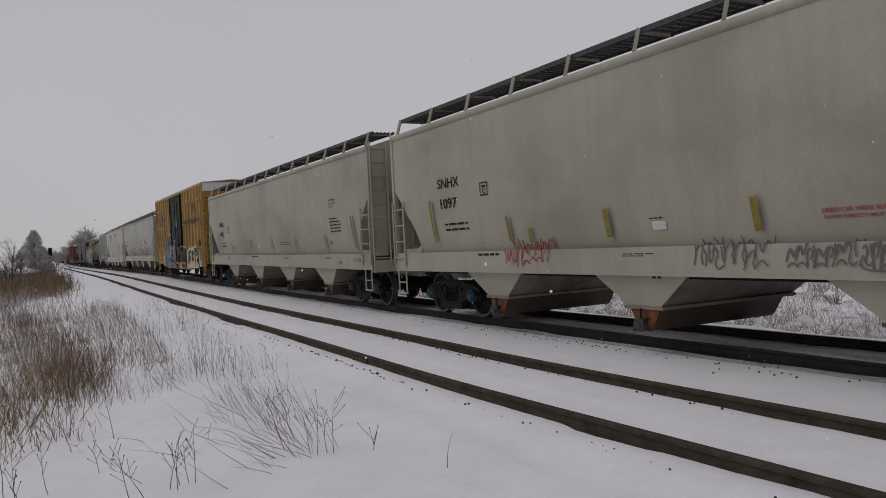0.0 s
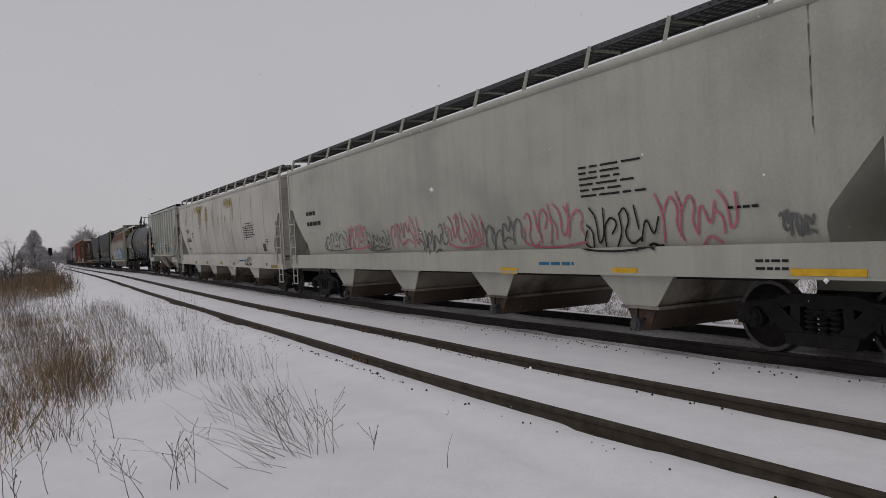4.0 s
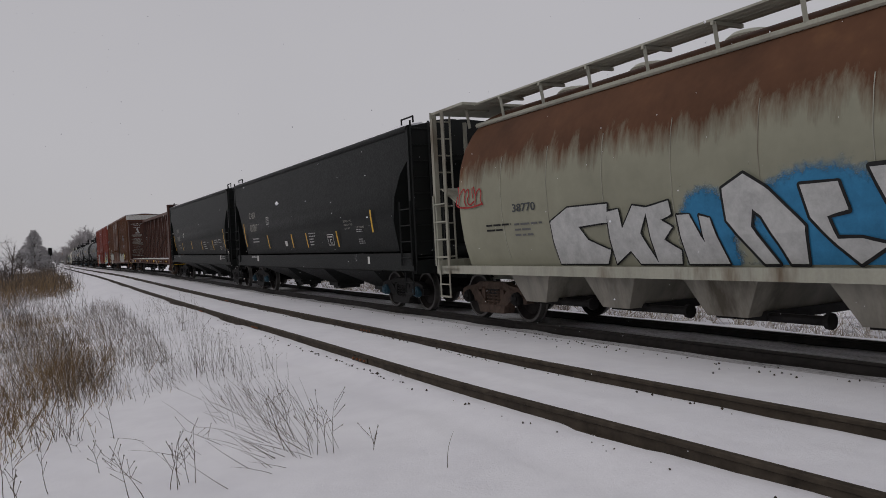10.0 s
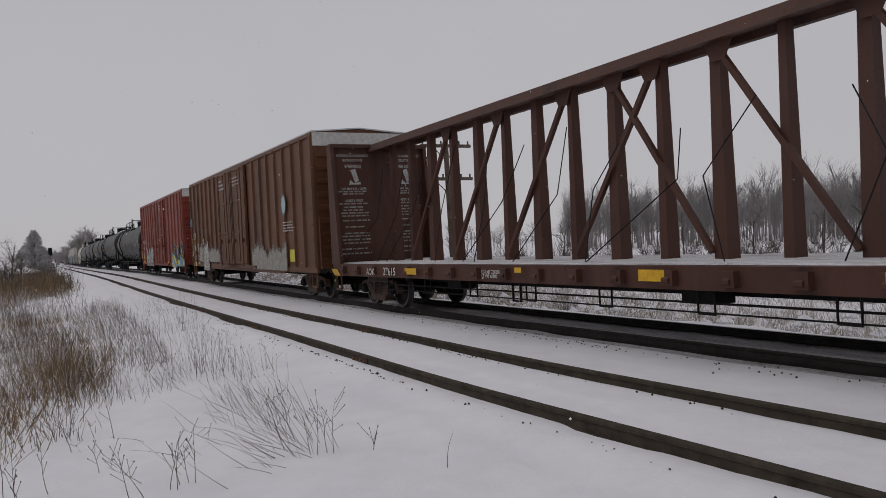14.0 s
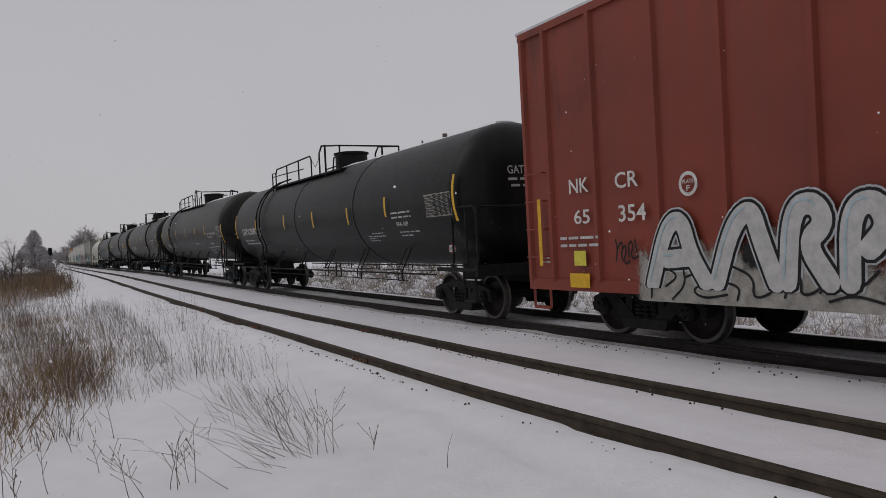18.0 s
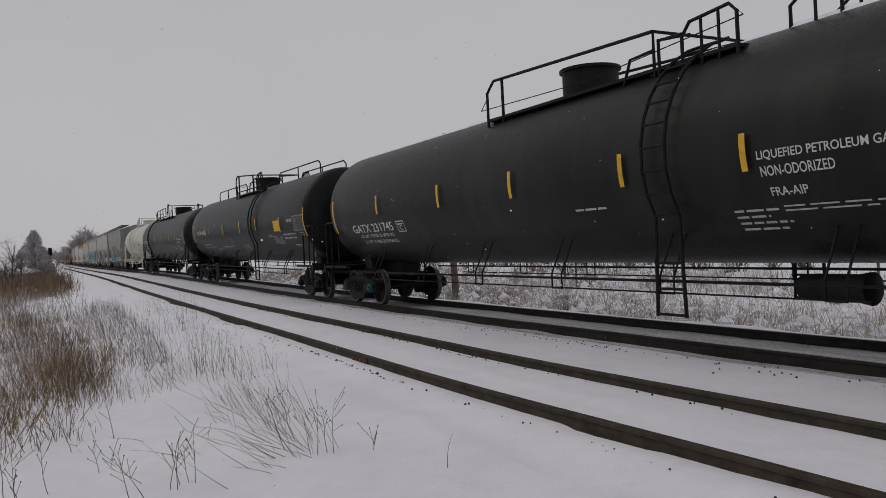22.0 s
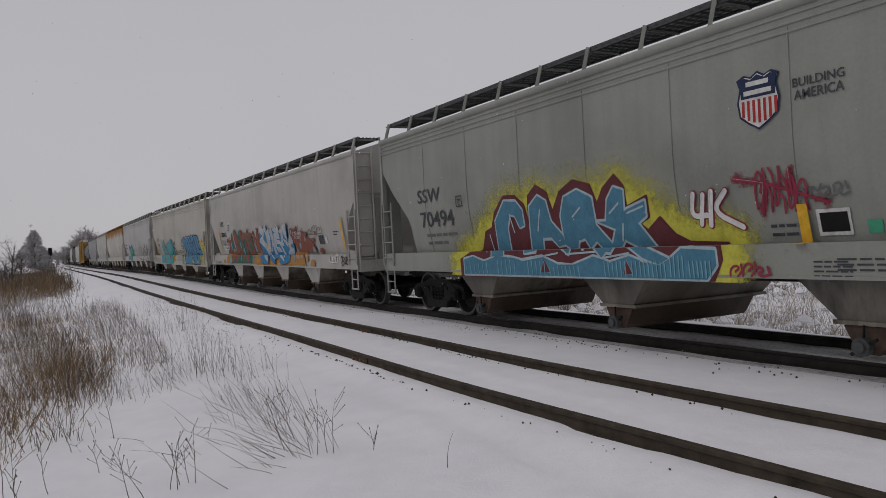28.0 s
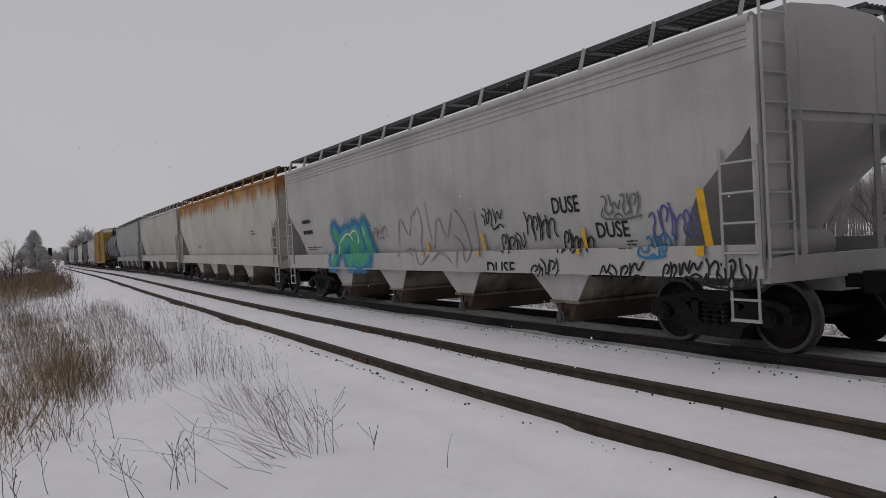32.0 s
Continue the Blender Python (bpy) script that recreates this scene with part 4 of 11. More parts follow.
# ---------------------------------------------------------------- the bulkhead lumber car with its open truss
def centerbeam(number, label, mat, deck_mat):
    car, half = car_thing(number, "centerbeam_flatcar", label)
    deck, top = 1.12, 4.42
    for s in (1, -1):
        e = s * half
        bk = Shape().box(min(e, e - s * 0.10), max(e, e - s * 0.10), -1.45, 1.45, deck, top - 0.04)
        bulk = part("bulkhead", bk, mat, car, "brown steel end bulkhead with painted warnings")
        for k in range(9):
            z = deck + 0.25 + (top - deck - 0.5) * k / 8
            part("bulkhead_rib", Shape().box(min(e, e + s * 0.07), max(e, e + s * 0.07), -1.4, 1.4, z - 0.05, z + 0.05), mat, bulk)
        for w in (1, -1):
            part("bulkhead_post", Shape().slab([(e - s * 0.55, deck), (e + s * 0.08, deck), (e + s * 0.08, top), (e - s * 0.22, top)], "y", w * 1.45 - 0.05, w * 1.45 + 0.05), mat, bulk)
        part("bulkhead_cap", Shape().box(min(e - s * 0.25, e + s * 0.08), max(e - s * 0.25, e + s * 0.08), -1.5, 1.5, top - 0.04, top + 0.06), mat, bulk)
        part("end_ladder", ladder(Shape(), (e + s * 0.12, 1.42, 0.9), (e + s * 0.12, 1.42, top), 0, (0, -1, 0), 0.42, 9), mat, car)
        fr = Shape().box(min(e - s * 0.1, e + s * 0.12), max(e - s * 0.1, e + s * 0.12), -1.45, 1.45, 0.86, deck)
        part("end_sill", fr, mat, car)
        part("uncoupling_lever", Shape().pipe([(e + s * 0.2, 1.4, 0.62), (e + s * 0.2, 1.3, 0.78), (e + s * 0.25, 0.2, 0.78), (e + s * 0.4, 0.1, 0.70)], 0.022), YELLOW, car, "yellow uncoupling lever")
        st = Shape().beam((e - s * 0.1, 1.46, 1.0), (e - s * 0.1, 1.46, 0.42), 0.04).beam((e - s * 0.5, 1.46, 1.0), (e - s * 0.5, 1.46, 0.42), 0.04).beam((e - s * 0.1, 1.46, 0.42), (e - s * 0.5, 1.46, 0.42), 0.05)
        part("stirrup_step", st, mat, car)
    for w in (1, -1):
        sl = Shape().box(-half, half, w * 1.44 - 0.06, w * 1.44 + 0.06, 0.80, deck - 0.005)
        sill = part("side_sill", sl, mat, car)
        n = 22
        for k in range(n):
            x = half - 0.9 - (2 * half - 1.8) * k / (n - 1)
            part("stake_pocket", Shape().box(x - 0.12, x + 0.12, w * 1.5 - 0.02, w * 1.5 + 0.10, 0.86, deck - 0.06).rod((x - 0.06, w * 1.58, 0.93), (x + 0.06, w * 1.58, 0.93), 0.05, 8), mat, sill)
    part("deck", Shape().box(-half, half, -1.40, 1.40, deck - 0.08, deck), mat, car)
    snow = Shape()
    random.seed(5)
    secs = []
    for k in range(60):
        x = -half + 0.3 + (2 * half - 0.6) * k / 59
        h = random.uniform(0.008, 0.03)
        secs.append([(x, -1.36, deck), (x, -1.3, deck + h), (x, 0.0, deck + h * 0.8), (x, 1.3, deck + h * random.uniform(0.5, 1.1)), (x, 1.36 - random.uniform(0, 0.06), deck)])
    snow.loft(secs)
    part("deck_snow", snow, BED, car, "thin snow lying on the deck")
    # top chord, posts and diagonals of the centre beam
    part("top_beam", Shape().slab([(-0.36, top - 0.16), (-0.30, top + 0.04), (0.30, top + 0.04), (0.36, top - 0.16), (0.24, top - 0.16), (0.20, top - 0.06), (-0.20, top - 0.06), (-0.24, top - 0.16)], "x", -half, half), mat, car)
    n = 19
    for k in range(n):
        x = half - 0.6 - (2 * half - 1.2) * (k + 0.5) / n
        wide = 0.20 if k % 2 else 0.30
        ps = Shape().loft([[(x - 0.42 * wide, -0.13, deck), (x + 0.42 * wide, -0.13, deck), (x + 0.42 * wide, 0.13, deck), (x - 0.42 * wide, 0.13, deck)],
                           [(x - 0.30 * wide, -0.08, top - 0.1), (x + 0.30 * wide, -0.08, top - 0.1), (x + 0.30 * wide, 0.08, top - 0.1), (x - 0.30 * wide, 0.08, top - 0.1)]])
        part("truss_post", ps, mat, car)
    bay = (2 * half - 1.2) / n
    for ka, kb in [(k, k - 2) for k in (9, 7, 5, 3)] + [(k, k + 2) for k in (8, 10, 12, 14, 16)]:
        xa, xb = half - 0.6 - bay * (ka + 0.5), half - 0.6 - bay * (kb + 0.5)
        lean = 0.12 if xa > xb else -0.12
        dg = Shape().beam((xa - lean, 0.10, top - 0.28), (xb + lean, 0.16, deck + 0.12), 0.085)
        diag = part("diagonal", dg, mat, car)
        gx = xa - lean
        part("gusset", Shape().slab([(gx - 0.26, top - 0.14), (gx + 0.26, top - 0.14), (gx + 0.12, top - 0.42), (gx - 0.12, top - 0.42)], "y", 0.13, 0.15), mat, diag)
    random.seed(8)
    for k in range(16):
        x = -half + 1.2 + (2 * half - 2.4) * k / 15
        pts = [(x, 0.35, top - 0.9 + random.uniform(-0.5, 0.3)), (x + random.uniform(-0.7, 0.7), 0.8, deck + 1.2), (x + random.uniform(-1.1, 1.1), 1.38, deck + 0.05)]
        part("tie_down_cable", Shape().pipe(pts, 0.010, 5), STEEL, car)
    for k, x in enumerate((-5.2, -1.4, 2.4, 5.6)):
        uc = Shape().box(x - 0.3, x + 0.3, 0.5, 0.9, 0.55, 0.8) if k % 2 else Shape().pipe([(x, 1.3, 0.8), (x, 1.3, 0.45), (x + 0.25, 1.3, 0.45), (x + 0.25, 1.3, 0.8)], 0.025)
        part("underframe_fitting", uc, STEEL, car)
    part("centre_sill", Shape().box(-half, half, -0.35, 0.35, 0.62, deck - 0.08), STEEL, car)
    for z, y, r in ((0.62, 1.30, 0.016), (0.50, 1.36, 0.012)):
        part("train_line", Shape().rod((-half + 3, y, z), (half - 3, y, z), r, 6), STEEL, car)
    for k in range(9):
        x = -half + 3.6 + (2 * half - 7.2) * k / 8
        part("hanger", Shape().pipe([(x - 0.14, 1.36, 0.8), (x - 0.14, 1.36, 0.48), (x + 0.14, 1.36, 0.48), (x + 0.14, 1.36, 0.8)], 0.018, 5), STEEL, car)
    running_gear(car, number, half, 2.15, True)
    return car, half


# ---------------------------------------------------------------- rounded and ribbed hoppers
ROUND_SIDE = ((1.08, 1.34), (1.5, 1.47), (2.0, 1.54), (2.5, 1.56), (3.0, 1.50), (3.4, 1.36), (3.75, 1.13), (4.0, 0.85), (4.15, 0.5))


def round_out(z):
    """Half width of the rounded body at a height."""
    for (za, ya), (zb, yb) in zip(ROUND_SIDE, ROUND_SIDE[1:]):
        if z <= zb:
            return ya + (yb - ya) * max(0.0, (z - za) / (zb - za))
    return ROUND_SIDE[-1][1]


def round_hopper(number, label, mat, frame_mat):
    car, half = car_thing(number, "covered_hopper_car", label)
    zc = 2.55
    fine = [(1.08 + (4.15 - 1.08) * k / 20, round_out(1.08 + (4.15 - 1.08) * k / 20)) for k in range(21)]
    prof = [(y, z) for z, y in fine] + [(0.0, 4.2)] + [(-y, z) for z, y in reversed(fine)]
    def ring(x, k):
        return [(x, y * k, zc + (z - zc) * k) for y, z in prof]
    secs = [ring(-half + 0.95, 0.80), ring(-half + 1.0, 0.93), ring(-half + 1.12, 0.985), ring(-half + 1.35, 1.0)]
    secs += [ring(-half + 1.35 + (2 * half - 2.6) * k / 8, 1.0) for k in range(1, 8)]
    secs += [ring(half - 1.25, 1.0), ring(half - 1.05, 0.985), ring(half - 0.92, 0.93), ring(half - 0.87, 0.80)]
    part("body", Shape().loft(secs), mat, car, smooth=40)
    for w in (1, -1):
        part("side_sill", Shape().box(-half, half, w * 1.44 - 0.06, w * 1.44 + 0.06, 0.94, 1.10), frame_mat, car)
        part("roof_chord", Shape().rod((-half + 1.2, w * 1.06, 3.86), (half - 1.1, w * 1.06, 3.86), 0.045, 8), frame_mat, car)
    # thin welds between the side plates
    for k in range(9):
        x = half - 2.6 - (2 * half - 4.6) * k / 8
        part("plate_weld", Shape().pipe([(x, y + 0.002, z) for z, y in fine[1:14]], 0.007, 4), frame_mat, car)
    for a0, a1 in ((2.1, 4.1), (4.2, 6.2), (6.3, 8.35), (8.45, 10.5), (10.6, 12.6)):
        x0, x1 = half - a0, half - a1
        bay = part("hopper_bay", bay_shape(x0 - 0.38, x1 + 0.38, x0 - 0.70, x1 + 0.70, 1.0, 0.46, 1.38, 1.24), GATE_TAN, car)
        part("outlet_gate", Shape().box(x1 + 0.62, x0 - 0.62, -1.0, 1.0, 0.40, 0.52), STEEL, bay)
        part("outlet_pipe", Shape().rod((x1 + 0.55, 1.0, 0.46), (x1 - 0.25, 1.0, 0.46), 0.06, 8).rod((x1 - 0.22, 1.0, 0.46), (x1 - 0.28, 1.0, 0.46), 0.10, 10), STEEL, bay)
    hopper_ends(car, half, 4.2, frame_mat, 2.6, frame_mat, (0.94, 1.10))
    for s in (1, -1):
        e = s * half
        rc = Shape().box(min(e - s * 1.3, e + s * 0.05), max(e - s * 1.3, e + s * 0.05), -1.5, 1.5, 4.24, 4.29)
        for w in (1, -1):
            rc.beam((e, w * 1.45, 1.1), (e, w * 1.45, 4.26), 0.08)
            rc.beam((e - s * 0.45, w * 1.5, 1.1), (e - s * 0.45, w * 1.5, 4.26), 0.06)
        part("roof_end_platform", rc, frame_mat, car)
        part("end_sheet", Shape().loft([[(e - s * 0.84, y * 0.8, zc + (z - zc) * 0.8) for y, z in prof], [(e - s * 0.80, y * 0.78, zc + (z - zc) * 0.78) for y, z in prof]]), frame_mat, car)
    for w in (1, -1):
        board = part("running_board", Shape().box(-half, half, w * 0.95 - 0.06, w * 0.95 + 0.06, 4.26, 4.29), frame_mat, car, "pale steel plank walkway on the roof")
        for y in (0.68, 0.815, 1.085):
            part("plank", Shape().box(-half, half, w * y - 0.06, w * y + 0.06, 4.26, 4.29), frame_mat, board)
        for k in range(12):
            x = -half + 0.8 + (2 * half - 1.6) * k / 11
            part("bracket", Shape().beam((x, w * 1.12, 4.25), (x, w * 1.06, 3.86), 0.05).beam((x, w * 0.6, 4.23), (x, w * 1.16, 4.23), 0.05), frame_mat, board)
    hatches(car, half, 4.17, 8, frame_mat)
    running_gear(car, number, half, 1.35, True)
    return car, half


def ribbed_hopper(number, label, mat, gate_mat):
    car, half = car_thing(number, "covered_hopper_car", label)
    edge, crown, base = 4.22, 4.34, 1.36
    body = Shape()
    xs = ((-half + 0.05, 3.72), (-half + 0.12, 3.68), (-half + 1.35, 2.62), (-half + 1.45, base), (half - 2.45, base), (half - 1.65, 2.62), (half - 0.8, 3.35), (half - 0.05, 3.45))
    body.loft([[(x, -1.5, zb), (x, 1.5, zb), (x, 1.5, edge), (x, 0.0, crown), (x, -1.5, edge)] for x, zb in xs])
    part("body", body, mat, car)
    for w in (1, -1):
        for k in range(10):
            a = 1.88 + 0.954 * k
            x = half - a
            low = base + 0.05
            if x > half - 2.05:
                low = max(low, base + (2.85 - base) * (x - half + 2.45) / 1.0)
            rb = Shape().loft([[(x - 0.05, w * 1.5, z), (x - 0.025, w * 1.57, z), (x + 0.025, w * 1.57, z), (x + 0.05, w * 1.5, z)] for z in (low, edge - 0.14)])
            part("side_post", rb, mat, car)
        part("top_chord", Shape().box(-half, half, w * 1.5 - 0.06, w * 1.5 + 0.06, edge - 0.10, edge + 0.02), mat, car)
        part("side_sill", Shape().box(-half + 1.9, half - 1.9, w * 1.5 - 0.05, w * 1.5 + 0.07, base - 0.03, base + 0.06), mat, car)
        for s in (1, -1):
            e = s * half
            part("end_sill_piece", Shape().box(min(e - s * 2.0, e), max(e - s * 2.0, e), w * 1.5 - 0.05, w * 1.5 + 0.05, 0.98, 1.26), mat, car)
    for a0, a1 in ((2.6, 6.55), (6.65, 10.4)):
        x0, x1 = half - a0, half - a1
        bay = part("hopper_bay", bay_shape(x0, x1, x0 - 1.75, x1 + 1.35, base - 0.02, 0.55, 1.46, 1.0), gate_mat, car)
        part("outlet_gate", Shape().box(x1 + 1.25, x0 - 1.65, -0.9, 0.9, 0.40, 0.57), STEEL, bay)
    # GATE_DARK carries the shade of the end recess in its colour here
    hopper_ends(car, half, edge, mat, 2.9, GATE_DARK, (0.98, 1.26))
    rb = Shape()
    for w in (1, -1):
        rb.box(-half, half, w * 1.2 - 0.25, w * 1.2 + 0.25, edge + 0.10, edge + 0.13)
    part("running_board", rb, GRATE, car)
    hatches(car, half, crown, 6, gate_mat)
    running_gear(car, number, half, 1.85, True)
    return car, half


# ---------------------------------------------------------------- paint schemes
GREY_GREEN = paint("paint_grey_green", (0.36, 0.343, 0.278), grime=0.25)
GREY_WARM = paint("paint_warm_grey", (0.40, 0.395, 0.34), grime=0.3)
GREY_PALE = paint("paint_pale_grey", (0.48, 0.46, 0.412), stain=(0.43, 0.38, 0.22), stain_from=0.64, grime=0.2)
GREY_RIB = paint("paint_old_grey", (0.40, 0.41, 0.37), stain=(0.42, 0.36, 0.12), stain_from=0.62, grime=0.45)
GREY_DULL = paint("paint_dull_grey", (0.262, 0.268, 0.24), grime=0.3)
GREY_LIGHT = paint("paint_light_grey", (0.395, 0.38, 0.352), grime=0.3)
GREY_TAUPE = paint("paint_taupe_grey", (0.405, 0.388, 0.342), grime=0.3)
GREY_COOL = paint("paint_cool_grey", (0.395, 0.384, 0.372), grime=0.3)
GREY_MID = paint("paint_mid_grey", (0.25, 0.25, 0.25), grime=0.4)
WHITE_RUST = rusty("paint_white_rusting", (0.48, 0.47, 0.42), (0.30, 0.15, 0.05), 3.0, 4.1)
RUST_TOP = rusty("paint_cream_rusting", (0.30, 0.295, 0.222), (0.115, 0.052, 0.027), 2.35, 3.45)
FRAME_GREY = paint("paint_frame_grey", (0.37, 0.365, 0.30), stain=(0.10, 0.06, 0.03), stain_from=0.55, grime=0.5)
GATE_GREY = paint("paint_gate_grey", (0.25, 0.20, 0.14), stain=(0.05, 0.035, 0.02), stain_from=0.48, grime=0.7)
GATE_TAN = paint("paint_gate_tan", (0.24, 0.225, 0.19), stain=(0.06, 0.05, 0.035), stain_from=0.5, grime=0.8)
# GATE_DARK: grime, plus shade under the car worked into its dark base
GATE_DARK = paint("paint_gate_grime_shade", (0.14, 0.13, 0.11), stain=(0.035, 0.03, 0.025), stain_from=0.5, grime=0.6)
GATE_BROWN = paint("paint_gate_brown", (0.075, 0.052, 0.036), stain=(0.03, 0.02, 0.015), stain_from=0.5, grime=0.7)
GATE_SLOPE = paint("paint_slope_grime", (0.235, 0.212, 0.172), stain=(0.06, 0.045, 0.03), stain_from=0.46, grime=0.9)
DARK_GREEN = paint("paint_black_green", (0.0105, 0.0118, 0.0112), grime=0.2, rough=0.5)
TANK_BLACK = paint("paint_tank_black", (0.0065, 0.0082, 0.0082), grime=0.3, rough=0.38, dents=0.12, spec=0.17)
TANK_OLIVE = paint("paint_tank_dusty", (0.0125, 0.013, 0.0115), stain=(0.024, 0.024, 0.020), stain_from=0.5, grime=0.3, rough=0.38, dents=0.12, spec=0.17)
TANK_WHITE = paint("paint_tank_white", (0.58, 0.57, 0.50), stain=(0.30, 0.28, 0.20), stain_from=0.6, grime=0.2, dents=0.1)
BOX_YELLOW = paint("paint_box_yellow", (0.335, 0.195, 0.036), stain=(0.10, 0.058, 0.028), stain_from=0.58, grime=0.7)
BOX_BROWN = paint("paint_box_brown", (0.125, 0.050, 0.022), stain=(0.05, 0.025, 0.015), stain_from=0.58, grime=0.5)
BOX_RED = paint("paint_box_red", (0.205, 0.040, 0.024), stain=(0.07, 0.02, 0.013), stain_from=0.62, grime=0.4)
BEAM_BROWN = paint("paint_beam_brown", (0.078, 0.032, 0.021), stain=(0.03, 0.015, 0.012), stain_from=0.55, grime=0.4, rough=0.6)
DOOR_BLACK = paint("paint_door_black", (0.0105, 0.0105, 0.0105), grime=0.3)
ROOF_METAL = plain("galvanised_roof", (0.52, 0.53, 0.55), 0.5, 0.3, 0.2, 3.0)

hopper(1, "grey-green smooth-sided covered hopper car with red graffiti tags", GREY_GREEN, gate=RUST, blue=True, curved="round", bay_half=1.0)
hopper(2, "clean grey-green smooth-sided covered hopper car", GREY_GREEN, gate=RUST, blue=True, curved="round", bay_half=1.0)
boxcar(3, "yellow ribbed high boxcar with a black sliding door and graffiti", BOX_YELLOW, 4.95, 0.95, 18, ((6.2, 9.9),), DOOR_BLACK, ROOF_METAL, BOX_YELLOW, horizontals=(1.8, 3.06, 4.22), rib_list=[0.08, 0.63, 1.55, 2.50, 3.41, 4.31, 5.17, 5.92, 9.78, 10.3, 11.1, 12.0, 12.9, 13.8, 14.7, 15.4, 15.87], snow_rails=True, inset=(1.7, 1.4), skirt=0.60, rib_deep=0.065)
hopper(4, "grey smooth-sided covered hopper car with pink graffiti", GREY_WARM, curved=True, bays=((2.6, 6.4), (6.5, 10.25), (10.35, 14.1), (14.2, 18.0)))
hopper(5, "pale grey covered hopper car with yellow rust stains", GREY_PALE, curved=True, bays=((2.4, 6.1), (6.2, 9.9), (10.0, 13.75), (13.85, 17.6)), panels=10, sill=(0.92, 1.42), base=1.4, bay_mat=GATE_TAN)
ribbed_hopper(6, "old grey two-bay covered hopper car with steel ribs", GREY_RIB, GATE_GREY)
tank_car(7, "black tank car with white stencils and yellow markers", TANK_BLACK, 1.45, 2.55, (0.18, -0.42), 0.5, dome_a=7.55, rail_a=(5.35, 6.15), guard_a=(6.25, 8.55), ladder_a=5.45, brown=True, jackets=(5.75,), inset=(1.12, 1.3), sill_over=(0.3, 0.2), dome=(0.3, 0.42), rail_y=0.85)
round_hopper(8, "rust-topped cream round-sided covered hopper car with graffiti", RUST_TOP, FRAME_GREY)
hopper(9, "dark green-black covered hopper car with white stencils", DARK_GREEN, edge=4.22, crown=4.40, cut=1.05, rise=3.45, base=1.42, curved="arch", roof_snow=True, bays=((2.6, 6.4), (6.42, 10.2), (10.22, 14.0)), roof_boards=False, trough=False, gate_low=0.38, blue=True)
hopper(10, "black covered hopper car with yellow markers", DARK_GREEN, edge=4.22, crown=4.40, cut=1.05, rise=3.45, base=1.42, curved="arch", roof_snow=True, bays=((2.15, 5.93), (5.95, 9.73), (9.75, 13.55)), roof_boards=False, trough=False, gate_low=0.38, inset=(1.3, 1.14))
centerbeam(11, "empty brown bulkhead lumber flatcar with an open truss", BEAM_BROWN, SNOW)
boxcar(12, "brown ribbed boxcar with graffiti along its lower side", BOX_BROWN, 5.05, 0.95, 20, ((7.0, 9.4), (9.5, 11.9)), BOX_BROWN, ROOF_METAL, BOX_BROWN, rib_deep=0.075, rib_wide=0.07)
boxcar(13, "red double-door boxcar with colourful graffiti", BOX_RED, 5.05, 0.84, 14, ((6.95, 9.45), (9.6, 12.1)), BOX_RED, ROOF_METAL, BOX_RED, rib_list=[0.08, 0.71, 1.85, 3.15, 4.3, 5.55, 6.8, 12.25, 13.53, 14.74, 15.85, 17.05, 18.1, 18.67], inset=2.27, brown=False, skirt=0.70, rib_deep=0.06, rib_wide=0.07)
tank_car(14, "black liquefied gas tank car with white stencils", TANK_BLACK, 1.51, 2.55, jackets=(3.4, 8.3, 13.4), over=(0.42, 0.6), head=0.85, inset=(0.96, 0.65), sill_over=(0.55, 0.8), top_snow=True)
tank_car(15, "dusty black liquefied gas tank car with small graffiti", TANK_OLIVE, 1.56, 2.67, dome_a=9.4, rail_a=(4.0, 8.4), guard_a=(9.1, 10.9), blue=True, over=(0.42, -0.35), head=0.85, inset=(0.96, 1.1), sill_over=(0.55, -0.2), top_snow=True, reservoir=True)
tank_car(16, "dusty black liquefied gas tank car with snow on top", TANK_OLIVE, dome_a=10.0, rail_a=(12.7, 14.1), guard_a=(8.0, 12.6), ladder_a=13.2, blue=True, top_snow=True, reservoir=True, long_rail=((14.5, 15.2),), rail_h=0.34, over=(0.15, -0.35))
tank_car(17, "dark tank car with long roof rails and graffiti tags", TANK_BLACK, dome_a=9.6, rail_a=(10.9, 12.2), guard_a=(7.9, 10.8), ladder_a=12.6, long_rail=((2.2, 7.8), (12.8, 17.6)), over=(0.42, 0.0))
tank_car(18, "black liquefied gas tank car with a red hazard placard", TANK_BLACK, 1.53, 2.52, dome_a=9.6, rail_a=(4.1, 8.5), guard_a=(9.3, 11.2), ladder_a=4.2, blue=True, over=(0.45, 0.0), head=0.8, inset=(0.86, 1.16), sill_over=(0.55, 0.2))
tank_car(19, "small white tank car with white end railings", TANK_WHITE, 1.42, 2.60, (0.0, 0.0), 0.55, inset=(1.7, 2.1), sill_over=(0.35, 0.35), dome_a=7.2, rail_a=(5.4, 6.4), guard_a=(6.6, 8.6), ladder_a=5.6, frame_mat=TANK_WHITE, blue=True, dome=(0.5, 0.35), rail_y=0.8)
hopper(20, "dull grey covered hopper car with a blue and yellow graffiti piece", GREY_DULL, bays=((2.3, 6.1), (6.2, 10.0), (10.1, 13.9)), panels=7, top_rib=True, bay_mat=GATE_DARK, curved="steep", rise=3.4, inset=(1.75, 1.3))
hopper(21, "light grey covered hopper car with orange and blue graffiti", GREY_LIGHT, bays=((3.1, 6.2), (6.3, 9.4), (9.5, 12.6), (12.7, 15.8)), bay_mat=GATE_TAN, inset=(1.75, 1.25), curved="round")
